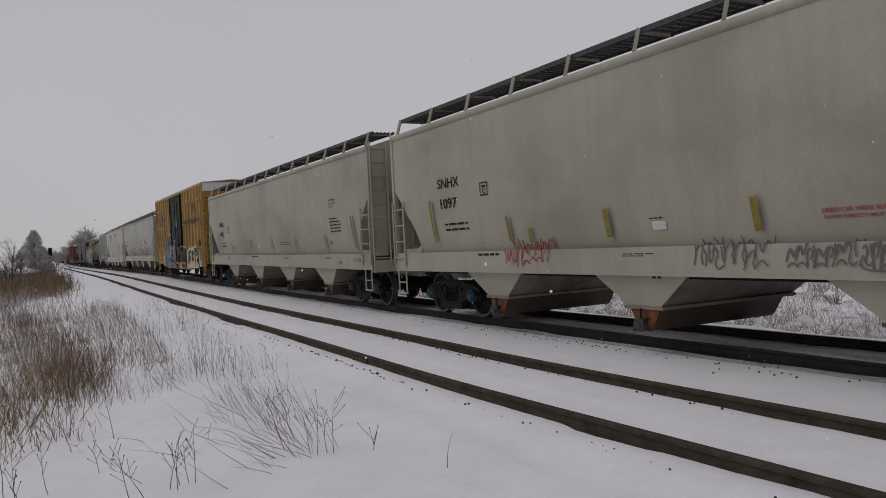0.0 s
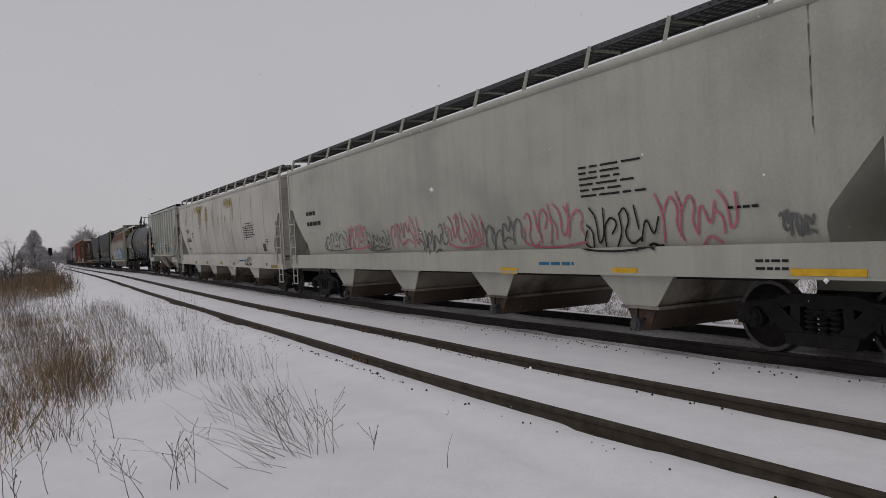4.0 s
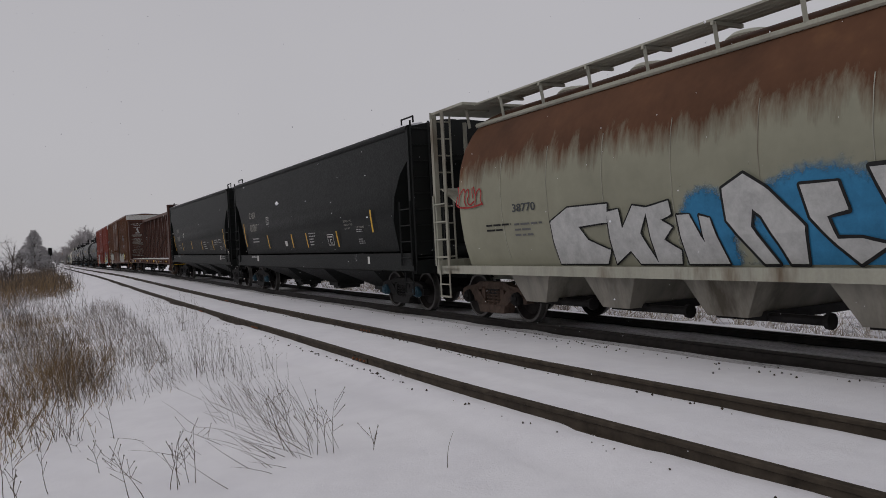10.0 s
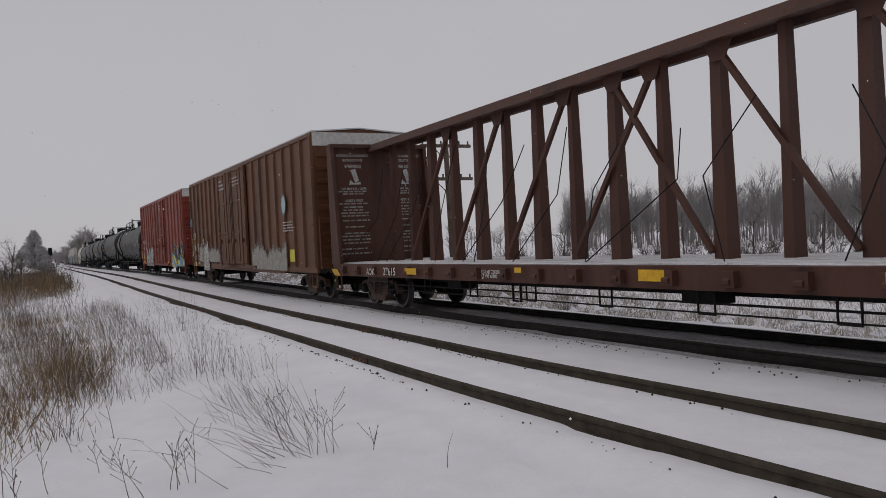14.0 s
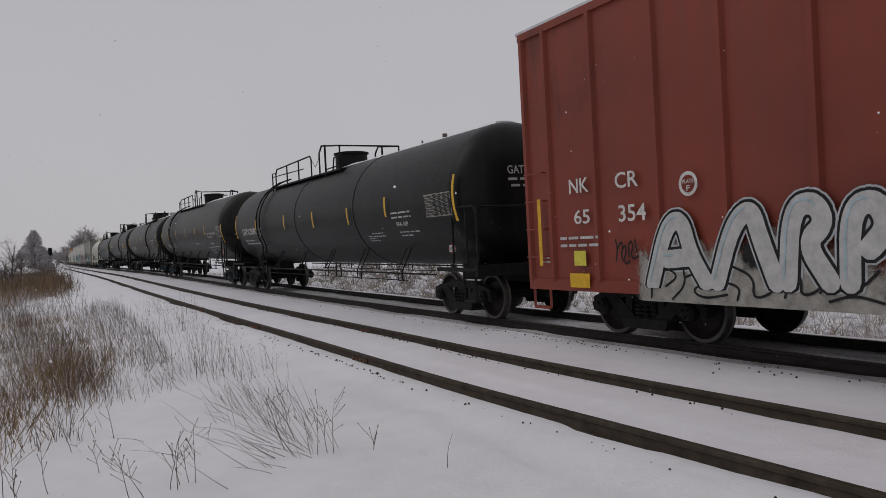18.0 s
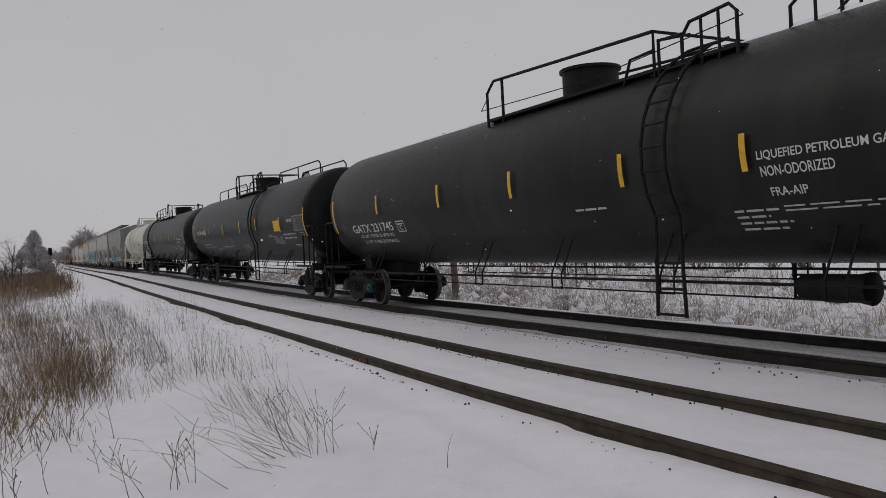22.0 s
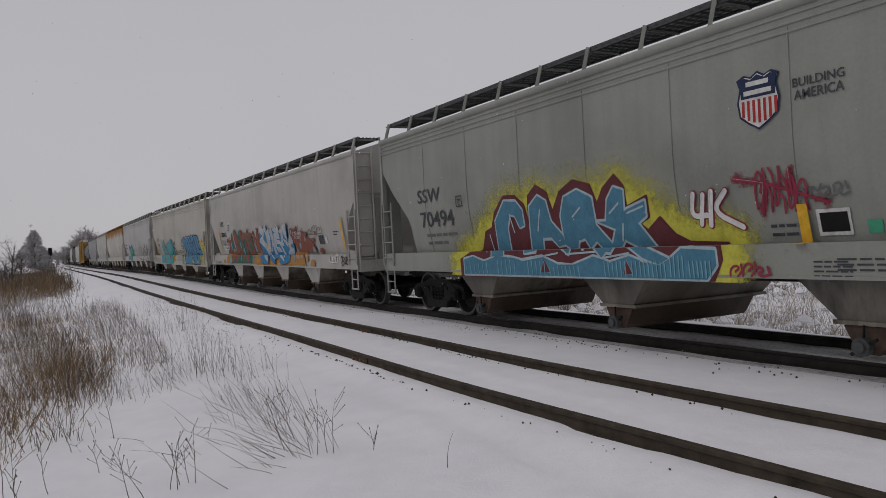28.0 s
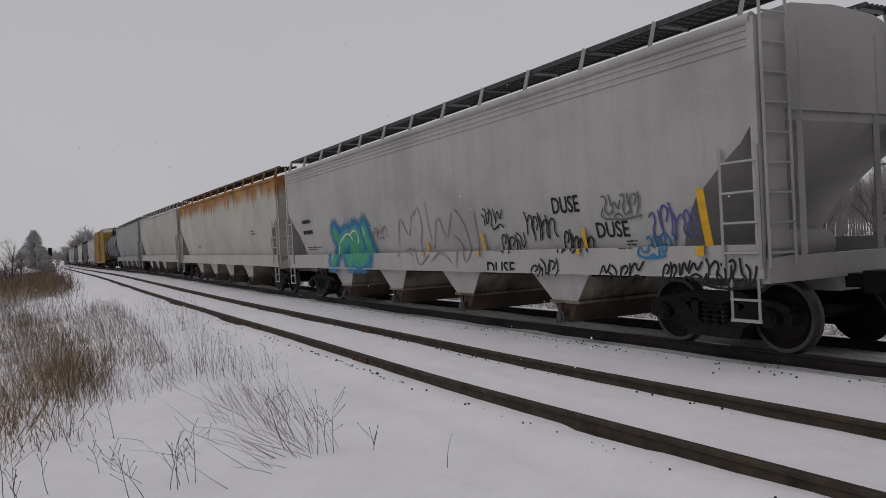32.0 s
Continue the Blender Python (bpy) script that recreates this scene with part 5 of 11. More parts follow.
hopper(22, "taupe grey covered hopper car with large blue graffiti letters", GREY_TAUPE, top_rib=True, bays=((2.2, 5.7), (5.75, 9.25), (9.3, 12.8), (12.85, 16.3)), bent=True, bay_mat=GATE_TAN, sill=(0.84, 1.38))
hopper(23, "light cool grey covered hopper car covered in black tags", GREY_COOL, top_rib=True, bays=((3.1, 6.3), (6.4, 9.6), (9.7, 12.9), (13.0, 16.2)), bent=True, bay_mat=GATE_TAN, inset=(1.75, 1.23))
hopper(24, "rust-streaked white covered hopper car", WHITE_RUST, bays=((3.1, 6.3), (6.4, 9.6), (9.7, 12.9), (13.0, 16.2)))
hopper(25, "pale grey covered hopper car", GREY_LIGHT, bays=((3.0, 6.1), (6.2, 9.3), (9.4, 12.4)))
hopper(26, "mid grey covered hopper car", GREY_MID)
tank_car(27, "dark tank car far down the train", TANK_BLACK, dome_a=7.9, rail_a=(5.0, 6.8), guard_a=(7.0, 9.0))
boxcar(28, "yellow boxcar far down the train", BOX_YELLOW, 4.9, 0.95, 14, ((7.0, 10.0),), BOX_YELLOW, ROOF_METAL)
for number, (mat, label) in zip(range(29, 38), ((GREY_LIGHT, "light grey covered hopper car"), (DARK_GREEN, "dark covered hopper car"), (GREY_WARM, "grey covered hopper car"), (DARK_GREEN, "dark covered hopper car"),
                                                (GREY_MID, "grey covered hopper car"), (GREY_LIGHT, "light grey covered hopper car"), (DARK_GREEN, "dark covered hopper car"), (GREY_MID, "grey covered hopper car"), (GREY_LIGHT, "light grey covered hopper car"))):
    hopper(number, label, mat)


# ---------------------------------------------------------------- plants, poles and distance
BANK_TAN = plain("bank_weed_tan", (0.27, 0.225, 0.175), 0.9, 0.0, 0.4, 2.0, 0)
BANK_GREY = plain("bank_twig_grey", (0.17, 0.145, 0.125), 0.9, 0.0, 0.4, 1.0, 0)
BANK_PALE = plain("bank_grass_pale", (0.42, 0.37, 0.29), 0.9, 0.0, 0.35, 2.0, 0)
STRAW = plain("dry_stalk_brown", (0.125, 0.100, 0.080), 0.9, 0.0, 0.5, 3.0, 0)
STRAW_PALE = plain("dry_grass_straw", (0.36, 0.28, 0.17), 0.9, 0.0, 0.45, 2.0, 0)
OCHRE = plain("dry_grass_ochre", (0.20, 0.13, 0.06), 0.9, 0.0, 0.5, 1.2, 0)
TWIG = plain("twig_grey_brown", (0.085, 0.070, 0.062), 0.9, 0.0, 0.4, 1.0, 0)
TWIG_RED = plain("brush_red_brown", (0.23, 0.16, 0.09), 0.9, 0.0, 0.45, 1.0, 0)
# haze of the snowy air is put into these three far-tree colours as paleness
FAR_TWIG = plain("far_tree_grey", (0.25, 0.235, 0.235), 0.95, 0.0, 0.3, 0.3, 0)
CEDAR = plain("evergreen_hazed", (0.40, 0.39, 0.39), 0.95, 0.0, 0.4, 0.8, 0)
FAR_CROWN = plain("far_crown_hazed", (0.36, 0.34, 0.34), 0.95, 0.0, 0.3, 0.3, 0)
POLE_WOOD = plain("weathered_pole_wood", (0.12, 0.095, 0.075), 0.9, 0.0, 0.4, 3.0)
FROST = plain("frosted_twig", (0.55, 0.53, 0.52), 0.9, 0.0, 0.3, 1.5, 0)


def stalk(sh, base, height, lean, r, bends=3, curl=0.15, n=3):
    """One thin tapered stem; returns its points."""
    p = Vector(base)
    pts = [p.copy()]
    d = Vector((lean[0], lean[1], 1.0)).normalized()
    for k in range(bends):
        d = (d + Vector((random.uniform(-curl, curl), random.uniform(-curl, curl), random.uniform(-0.12, 0.02)))).normalized()
        p = p + d * height / bends
        pts.append(p.copy())
    for k in range(bends):
        sh.rod(pts[k], pts[k + 1], r * (1 - 0.75 * k / bends), n, r * (1 - 0.75 * (k + 1) / bends), caps=False)
    return pts


def seed_head(sh, p, r):
    p = Vector(p)
    sh.add([tuple(p + Vector(o)) for o in ((0, 0, -r * 1.5), (r, 0, 0), (-r * 0.5, r * 0.86, 0), (-r * 0.5, -r * 0.86, 0), (0, 0, r * 1.5))],
           [(0, 2, 1), (0, 3, 2), (0, 1, 3), (4, 1, 2), (4, 2, 3), (4, 3, 1)])


def grass_patch(name, label, mat, count, place, tall, thick, lean=(0.05, 0.0), spread=0.35, heads=0.0, bends=3):
    """Many dry stems in one sheet of growth; place() gives x, y and a scale."""
    sh = Shape()
    for _ in range(count):
        x, y, k = place()
        h = random.uniform(*tall) * k
        pts = stalk(sh, (x, y, ground_height(x, y) - 0.02), h, (lean[0] + random.gauss(0, spread), lean[1] + random.gauss(0, spread)), random.uniform(*thick), bends)
        if random.random() < heads:
            seed_head(sh, pts[-1], 0.008)
            for _ in range(2):
                q = pts[-2].lerp(pts[-1], random.random())
                e = q + Vector((random.uniform(-0.07, 0.07), random.uniform(-0.07, 0.07), random.uniform(0.03, 0.10)))
                sh.rod(q, e, thick[0] * 0.6, 3, caps=False)
                seed_head(sh, e, 0.006)
    return stuff(name, sh, mat, label, "dry grass")


def dense_edge(x):
    """The y from which the rank growth begins, x metres up the line."""
    knots = ((8.0, 0.7), (9.2, 0.1), (10.6, -0.55), (12.6, -1.4), (15, -1.15), (19, -1.25), (26, -1.1), (34, -0.8), (48, -1.9), (62, -2.6), (150, -3.0))
    for (a, ya), (b, yb) in zip(knots, knots[1:]):
        if x < b:
            return ya + (yb - ya) * (x - a) / (b - a)
    return -3.0


def in_growth(x0, x1, depth, power=1.0):
    tufts = []
    for _ in range(int((x1 - x0) * 5)):
        tx = x0 + (x1 - x0) * random.random() ** 1.3
        tufts.append((tx, dense_edge(tx) + random.gauss(0, 0.25) + depth * random.random() ** power, random.uniform(0.10, 0.42)))

    def place():
        tx, ty, r = random.choice(tufts)
        x, y = random.gauss(tx, r), random.gauss(ty, r)
        return x, y, min(1.0, 0.55 + 0.45 * (y - dense_edge(x)))
    return place


def clump(cx, cy, sx, sy):
    return lambda: (random.gauss(cx, sx), random.gauss(cy, sy), 1.0)


random.seed(11)
grass_patch("dry_grass", "dense dry straw-brown grass standing in snow", STRAW_PALE, 2000, in_growth(8.6, 32, 6.0), (0.22, 0.55), (0.0028, 0.005), (0.12, 0.05), 0.45)
grass_patch("dry_grass", "dark dry weeds standing in snow", STRAW, 3600, in_growth(8.8, 31, 6.0), (0.3, 0.75), (0.0022, 0.0042), (0.08, 0.10), 0.22, 0.35)
for cx, cy, sx, sy, n in ((14.6, -0.35, 0.9, 0.35, 480), (17.5, -0.6, 1.4, 0.5, 420), (11.4, 0.5, 0.7, 0.4, 240), (22, -0.2, 2.5, 0.7, 420), (13.2, 0.9, 0.9, 0.6, 240), (28, 0.0, 2.5, 1.0, 420)):
    grass_patch("dry_grass", "rank ochre-brown grass in a matted clump", OCHRE, n, clump(cx, cy, sx, sy), (0.25, 0.62), (0.003, 0.006), (0.1, 0.0), 0.42)
grass_patch("tall_brush", "tall brown brush beside the railway", TWIG_RED, 3400, in_growth(50, 95, 14, 1.2), (0.7, 1.7), (0.007, 0.014), (0, 0), 0.34)
grass_patch("tall_brush", "low ochre brush beside the railway", OCHRE, 1800, in_growth(46, 85, 12, 1.2), (0.4, 1.0), (0.006, 0.012), (0, 0), 0.45)
grass_patch("tall_brush", "dark brush standing over the snow", TWIG, 800, in_growth(17, 34, 9, 1.1), (0.5, 1.1), (0.004, 0.008), (0, 0), 0.3)
grass_patch("tall_brush", "tall grey-brown brush beside the railway", TWIG, 3000, lambda: ((lambda x: (x, -3.2 + 2.0 * random.random() + 13 * random.random() ** 1.3, 1.0))(52 + 95 * random.random() ** 1.2)), (0.9, 2.3), (0.008, 0.018), (0, 0), 0.32)
grass_patch("tall_brush", "tall brown brush beyond the snowed-in hollow", TWIG_RED, 1300, lambda: (random.uniform(31, 56), random.uniform(0.6, 11.0), 1.0), (0.5, 1.3), (0.005, 0.010), (0, 0), 0.32)
grass_patch("tall_brush", "dark brush beyond the snowed-in hollow", TWIG, 700, lambda: (random.uniform(28, 50), random.uniform(0.2, 9.0), 1.0), (0.4, 1.0), (0.005, 0.009), (0, 0), 0.3)
grass_patch("frosted_brush", "snow-laden pale weeds among the brush", FROST, 5200, in_growth(13, 60, 9), (0.2, 0.7), (0.004, 0.010), (0, 0), 0.5)
# open, half snowed-in stretch between the brush and the rails
def open_strip():
    x = random.uniform(14.5, 34)
    return x, dense_edge(x) - (1.0 + 0.055 * (x - 14)) * random.random() ** 0.8, 1.0


grass_patch("dry_grass", "thin dark stalks standing in deep snow", STRAW, 620, open_strip, (0.25, 0.55), (0.0024, 0.0046), (0.06, 0.12), 0.2, 0.3)
grass_patch("frosted_brush", "snow-laden low stalks by the railway", FROST, 700, open_strip, (0.15, 0.45), (0.004, 0.009), (0.06, 0.10), 0.4)
grass_patch("dry_grass", "sparse weeds on the snowed-in hollow", STRAW, 420, lambda: (random.uniform(33, 52), random.uniform(-2.4, 5.0), 1.0), (0.3, 0.7), (0.006, 0.010), (0, 0), 0.3)
for cx, cy, sx, sy, n, tall, lean, label in (
        (13.4, -2.45, 0.45, 0.20, 40, (0.55, 0.9), (0.02, 0.06), "feathery dry stalks standing close together"), (13.2, -2.72, 0.5, 0.15, 26, (0.5, 0.8), (0.02, 0.05), "feathery dry stalks standing close together"),
        (12.3, -2.95, 0.5, 0.25, 34, (0.35, 0.6), (0.05, 0.15), "thin dry stalks poking out of the snow"), (13.2, -2.05, 0.35, 0.15, 26, (0.35, 0.65), (0.2, 0.55), "dry stalks leaning over the snow"),
        (12.7, -1.75, 0.3, 0.15, 20, (0.3, 0.6), (0.2, 0.5), "dry stalks leaning over the snow"), (9.7, -2.35, 0.5, 0.25, 34, (0.3, 0.6), (0.15, 0.45), "thin dry stalks leaning over the snow"),
        (8.7, -2.45, 0.5, 0.25, 26, (0.35, 0.65), (0.15, 0.35), "thin dry stalks leaning over the snow"), (7.6, -2.2, 0.35, 0.15, 20, (0.4, 0.7), (0.15, 0.4), "stout dry stalks leaning over the snow"),
        (20.5, -3.2, 1.2, 0.3, 60, (0.4, 0.7), (0.0, 0.08), "dry stalks by the railway"), (26, -3.6, 2.0, 0.3, 50, (0.4, 0.7), (0.0, 0.08), "dry stalks by the railway")):
    grass_patch("dry_grass", label, STRAW, n, clump(cx, cy, sx, sy), tall, (0.0018, 0.0034), lean, 0.14, 0.35)
# broken stalks lying over
grass_patch("fallen_stalks", "broken dry stalks bent over the snow", STRAW, 22, clump(7.3, -1.95, 0.35, 0.2), (0.35, 0.6), (0.0028, 0.0042), (0.35, 1.5), 0.3)
grass_patch("fallen_stalks", "broken dry stalks bent over the snow", STRAW, 26, clump(9.0, -1.9, 0.8, 0.4), (0.3, 0.6), (0.0022, 0.0036), (0.3, 1.2), 0.6)


def weed(x, y, tall, label, lean=(0.1, 0.0), arms=5):
    """A single dead stalk with side shoots and seed heads."""
    ob = thing("dead_weed", label, "weed", "dead weeds in the snow", pose(x, y, ground_height(x, y)))
    stem = Shape()
    pts = stalk(stem, (0, 0, -0.04), tall, lean, 0.0040, 5, 0.12, 4)
    part("stem", stem, STRAW, ob)
    for k in range(arms):
        q = pts[2].lerp(pts[-1], (k + 0.3) / arms)
        e = q + Vector((random.uniform(-0.13, 0.13), random.uniform(-0.13, 0.13), random.uniform(0.06, 0.16)))
        tw = Shape().rod(q, e, 0.0021, 4)
        seed_head(tw, e, 0.007)
        part("shoot", tw, STRAW, ob)
    return ob


random.seed(21)
for x, y, h, lean in ((6.92, -2.42, 0.55, (0.0, 0.02)), (6.98, -2.38, 0.42, (0.05, 0.05)), (7.0, -2.28, 0.50, (0.0, 0.02)), (7.05, -2.24, 0.40, (-0.05, 0.12)), (7.15, -2.12, 0.62, (0.1, 0.45)), (7.4, -2.1, 0.66, (0.1, 0.35)), (7.7, -2.3, 0.6, (0.1, 0.35)),
                      (7.15, -1.20, 0.42, (0.0, 0.08)), (7.2, -1.16, 0.36, (0.0, 0.1)), (7.1, -1.04, 0.50, (0.0, 0.06)), (7.15, -0.98, 0.46, (0.05, -0.2)), (7.2, -1.08, 0.38, (0.0, 0.25)), (7.05, -0.78, 0.62, (0.05, 0.35)), (7.1, -0.66, 0.5, (0.0, 0.25)),
                      (7.6, -0.85, 0.4, (0.1, 1.4)), (8.3, -0.5, 0.3, (0.0, 0.1)), (7.9, -0.05, 0.55, (0.0, 0.35)), (7.3, 0.18, 0.7, (0.0, 0.12)), (7.2, 0.1, 0.5, (0.05, 0.4)), (7.6, 0.3, 0.8, (0.1, 0.05)), (9.6, -0.75, 0.6, (0.0, 0.1)), (9.3, -0.3, 0.55, (0.0, 0.1)), (8.2, -1.7, 0.5, (0.1, 1.3)), (6.75, -2.75, 0.16, (0.0, 0.0)), (13.4, -2.5, 0.85, (0.0, 0.03))):
    weed(x, y, h, "thin dead weed stalk with seed heads in snow", lean)


weed(5.85, -3.05, 0.42, "single thin dead stalk in snow", (-0.12, 0.1), 0)

# the verge beyond the train
def far_bank():
    x = random.uniform(2, 80)
    return x, -(13.3 + 15 * random.random() ** 1.4) - bend(x), 1.0


def bank_tufts(n, r):
    spots = [far_bank() for _ in range(n)]
    def place():
        x, y, _k = random.choice(spots)
        return random.gauss(x, r), random.gauss(y, r), 1.0
    return place


random.seed(31)
grass_patch("verge_weeds", "brown dry weeds on the bank beyond the train", BANK_TAN, 8000, bank_tufts(420, 0.3), (0.4, 1.15), (0.004, 0.009), (0, 0), 0.36, 0.0, 2)
grass_patch("verge_weeds", "grey-brown brush on the bank beyond the train", BANK_GREY, 4000, bank_tufts(260, 0.3), (0.4, 1.2), (0.005, 0.010), (0, 0), 0.4, 0.0, 2)
grass_patch("verge_weeds", "straw-coloured grass on the bank beyond the train", BANK_PALE, 8000, bank_tufts(300, 0.4), (0.3, 0.9), (0.004, 0.009), (0, 0), 0.45, 0.0, 2)
grass_patch("verge_weeds", "snow-laden weeds on the bank beyond the train", FROST, 9000, bank_tufts(520, 0.35), (0.2, 0.95), (0.007, 0.016), (0, 0), 0.6, 0.0, 2)
lumps = Shape()
for _ in range(2600):
    x, y, _k = far_bank()
    r = random.uniform(0.05, 0.22)
    z = ground_height(x, y) + random.uniform(0.0, 0.55)
    ring_a = [(x + r * random.uniform(0.7, 1.3) * math.cos(a), y + r * random.uniform(0.7, 1.3) * math.sin(a), z + random.uniform(-0.3, 0.2) * r) for a in [k * math.pi / 3 for k in range(6)]]
    lumps.add(ring_a + [(x, y, z + r * 0.7), (x, y, z - r * 0.5)], [(k, (k + 1) % 6, 6) for k in range(6)] + [((k + 1) % 6, k, 7) for k in range(6)])
stuff("snow_clumps", lumps, SNOW, "clumps of snow caught in the weeds of the bank", "snow")


def shrub(sh, x, y, tall, wide, twigs, r):
    z = ground_height(x, y)
    for _ in range(twigs):
        a = random.uniform(0, 2 * math.pi)
        d = random.random() * wide
        stalk(sh, (x + 0.2 * d * math.cos(a), y + 0.2 * d * math.sin(a), z - 0.05), tall * random.uniform(0.6, 1.05), (d * math.cos(a) * 0.7 / tall * 1.6, d * math.sin(a) * 0.7 / tall * 1.6), r, 3, 0.3)


random.seed(41)
sh = Shape()
for _ in range(70):
    x, y, _k = far_bank()
    shrub(sh, x, y - 0.6, random.uniform(0.7, 1.4), random.uniform(0.5, 1.1), 34, 0.010)
stuff("verge_shrubs", sh, BANK_GREY, "low bare shrubs on the bank beyond the train", "shrubs")


def bare_tree(sh, base, tall, spread, twigs, r):
    """A leafless tree: trunk, limbs and a haze of fine twigs."""
    base = Vector(base)
    top = base + Vector((random.uniform(-0.05, 0.05) * tall, random.uniform(-0.05, 0.05) * tall, tall * 0.72))
    sh.rod(base, top, r, 5, r * 0.4, caps=False)
    limbs = max(6, twigs // 7)
    for _ in range(limbs):
        t = random.uniform(0.25, 1.0)
        p = base.lerp(top, t)
        a = random.uniform(0, 2 * math.pi)
        q = p + Vector((math.cos(a) * spread * random.uniform(0.35, 1.0) * (1.15 - 0.6 * t), math.sin(a) * spread * random.uniform(0.35, 1.0) * (1.15 - 0.6 * t), tall * random.uniform(0.10, 0.32)))
        sh.rod(p, q, r * 0.38, 4, r * 0.15, caps=False)
        for _ in range(twigs // limbs + 2):
            m = p.lerp(q, random.uniform(0.3, 1.0))
            e = m + Vector((random.gauss(0, 0.22) * spread, random.gauss(0, 0.22) * spread, random.uniform(0.02, 0.16) * tall))
            sh.rod(m, e, r * 0.14, 3, r * 0.05, caps=False)


def at_bearing(px, far):
    """A place at a bearing given as slope right of the view's axis, far metres off."""
    a = YAW - math.atan(px)
    return far * math.cos(a), far * math.sin(a)


# woods on the rise beyond the fields
random.seed(51)
sh = Shape()
for k in range(820):
    px = 0.16 + 0.62 * random.random()
    x, y = at_bearing(px, random.uniform(110, 190))
    bare_tree(sh, (x, y, ground_height(x, y) - 0.2), random.uniform(6.5, 11.5), random.uniform(1.5, 3.0), 84, 0.11)
for k in range(60):
    x, y = at_bearing(-0.12 + 0.3 * random.random(), random.uniform(140, 200))
    bare_tree(sh, (x, y, ground_height(x, y) - 0.2), random.uniform(3, 6.5), random.uniform(1.5, 3.0), 70, 0.10)
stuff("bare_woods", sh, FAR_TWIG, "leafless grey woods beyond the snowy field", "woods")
sh = Shape()
for k in range(260):
    x, y = at_bearing(-0.15 + 1.0 * random.random(), random.uniform(45, 100))
    shrub(sh, x, y, random.uniform(0.8, 2.4), random.uniform(0.8, 1.8), 24, 0.016)
stuff("field_brush", sh, TWIG, "bare brush scattered over the snowy field", "shrubs")

# single trees
def tree(label, x, y, tall, spread, twigs, r, mat):
    ob = thing("bare_tree", label, "tree", m=pose(x, y, ground_height(x, y) - 0.1))
    s1, s2 = Shape(), Shape()
    bare_tree(s2, (0, 0, 0), tall, spread, twigs, r)
    s1.rod((0, 0, 0), (0, 0, tall * 0.5), r * 1.15, 7, r * 0.7)
    part("trunk", s1, mat, ob)
    part("crown", s2, mat, ob, "spreading leafless twigs")


random.seed(61)
for px, far, tall, spread in ((0.17, 38, 4.4, 1.1), (0.155, 42, 3.6, 1.0), (0.24, 60, 5.0, 1.6), (0.40, 55, 4.0, 1.6), (0.49, 48, 4.6, 1.7), (0.56, 36, 4.2, 1.4), (0.31, 70, 5.5, 1.8)):
    x, y = at_bearing(px, far)
    tree("slender leafless sapling beyond the railway", x, y, tall, spread, 90, 0.05, TWIG)
for px, far, tall, spread, n in ((-0.557, 62, 3.9, 1.5, 160), (-0.565, 70, 3.4, 1.7, 150), (-0.545, 85, 3.6, 2.0, 150)):
    x, y = at_bearing(px, far)
    tree("leafless bush-like tree over brown brush", x, y, tall, spread, n, 0.05, TWIG)
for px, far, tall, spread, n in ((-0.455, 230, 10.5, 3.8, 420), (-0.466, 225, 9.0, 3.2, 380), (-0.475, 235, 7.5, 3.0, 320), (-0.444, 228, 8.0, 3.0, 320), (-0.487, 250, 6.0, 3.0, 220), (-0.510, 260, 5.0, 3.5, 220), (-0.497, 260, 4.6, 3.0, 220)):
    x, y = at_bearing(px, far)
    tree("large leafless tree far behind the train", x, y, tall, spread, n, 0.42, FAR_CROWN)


def cedar(label, x, y, tall, wide):
    ob = thing("evergreen_tree", label, "tree", m=pose(x, y, ground_height(x, y) - 0.1))
    part("trunk", Shape().rod((0, 0, 0), (0, 0, tall * 0.9), 0.16, 7, 0.04), POLE_WOOD, ob)
    c = Shape()
    for _ in range(900):
        t = random.random() ** 0.8
        a = random.uniform(0, 2 * math.pi)
        rr = wide * (1 - t ** 1.8) ** 0.7 * random.uniform(0.55, 1.0) * (1 + 0.25 * math.sin(3 * a + 5 * t))
        p = Vector((rr * math.cos(a), rr * math.sin(a), 0.25 + t * (tall - 0.3)))
        d = Vector((math.cos(a), math.sin(a), random.uniform(-0.2, 0.9))).normalized()
        c.rod(p - d * 0.25, p + d * random.uniform(0.2, 0.45), 0.13, 4, 0.02, caps=False)
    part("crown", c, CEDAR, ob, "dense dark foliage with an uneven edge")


random.seed(71)
x, y = at_bearing(-0.526, 140)
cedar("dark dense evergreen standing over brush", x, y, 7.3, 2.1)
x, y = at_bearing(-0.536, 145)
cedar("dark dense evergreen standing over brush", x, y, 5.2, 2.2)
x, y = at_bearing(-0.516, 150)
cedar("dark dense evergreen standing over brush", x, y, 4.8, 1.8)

# snow-covered heap in the brush
x, y = at_bearing(-0.540, 120)
mound = Shape()
rings = []
for k in range(6):
    t = k / 5
    rings.append([(x + (2.6 * (1 - t * t) + 0.05) * math.cos(a) * (1 + 0.15 * math.sin(3 * a)), y + (2.2 * (1 - t * t) + 0.05) * math.sin(a), ground_height(x, y) + 0.75 + 0.75 * t) for a in [2 * math.pi * i / 18 for i in range(18)]])
mound.loft(rings)
tagged(new("snow_heap", mound.mesh("snow_heap", SNOW, 60)), "low heap covered with white snow among brush", "snow heap")

# line-side signal and pole
x, y = 150.0, -3.2
sg = thing("signal_mast", "small dark railway signal on a thin mast", "signal", m=pose(x, y, ground_height(x, y)))
part("mast", Shape().rod((0, 0, 0), (0, 0, 3.6), 0.09, 8), STEEL, sg)
part("signal_head", Shape().box(-0.2, 0.2, -0.32, 0.32, 3.0, 4.3), BLACK, sg)
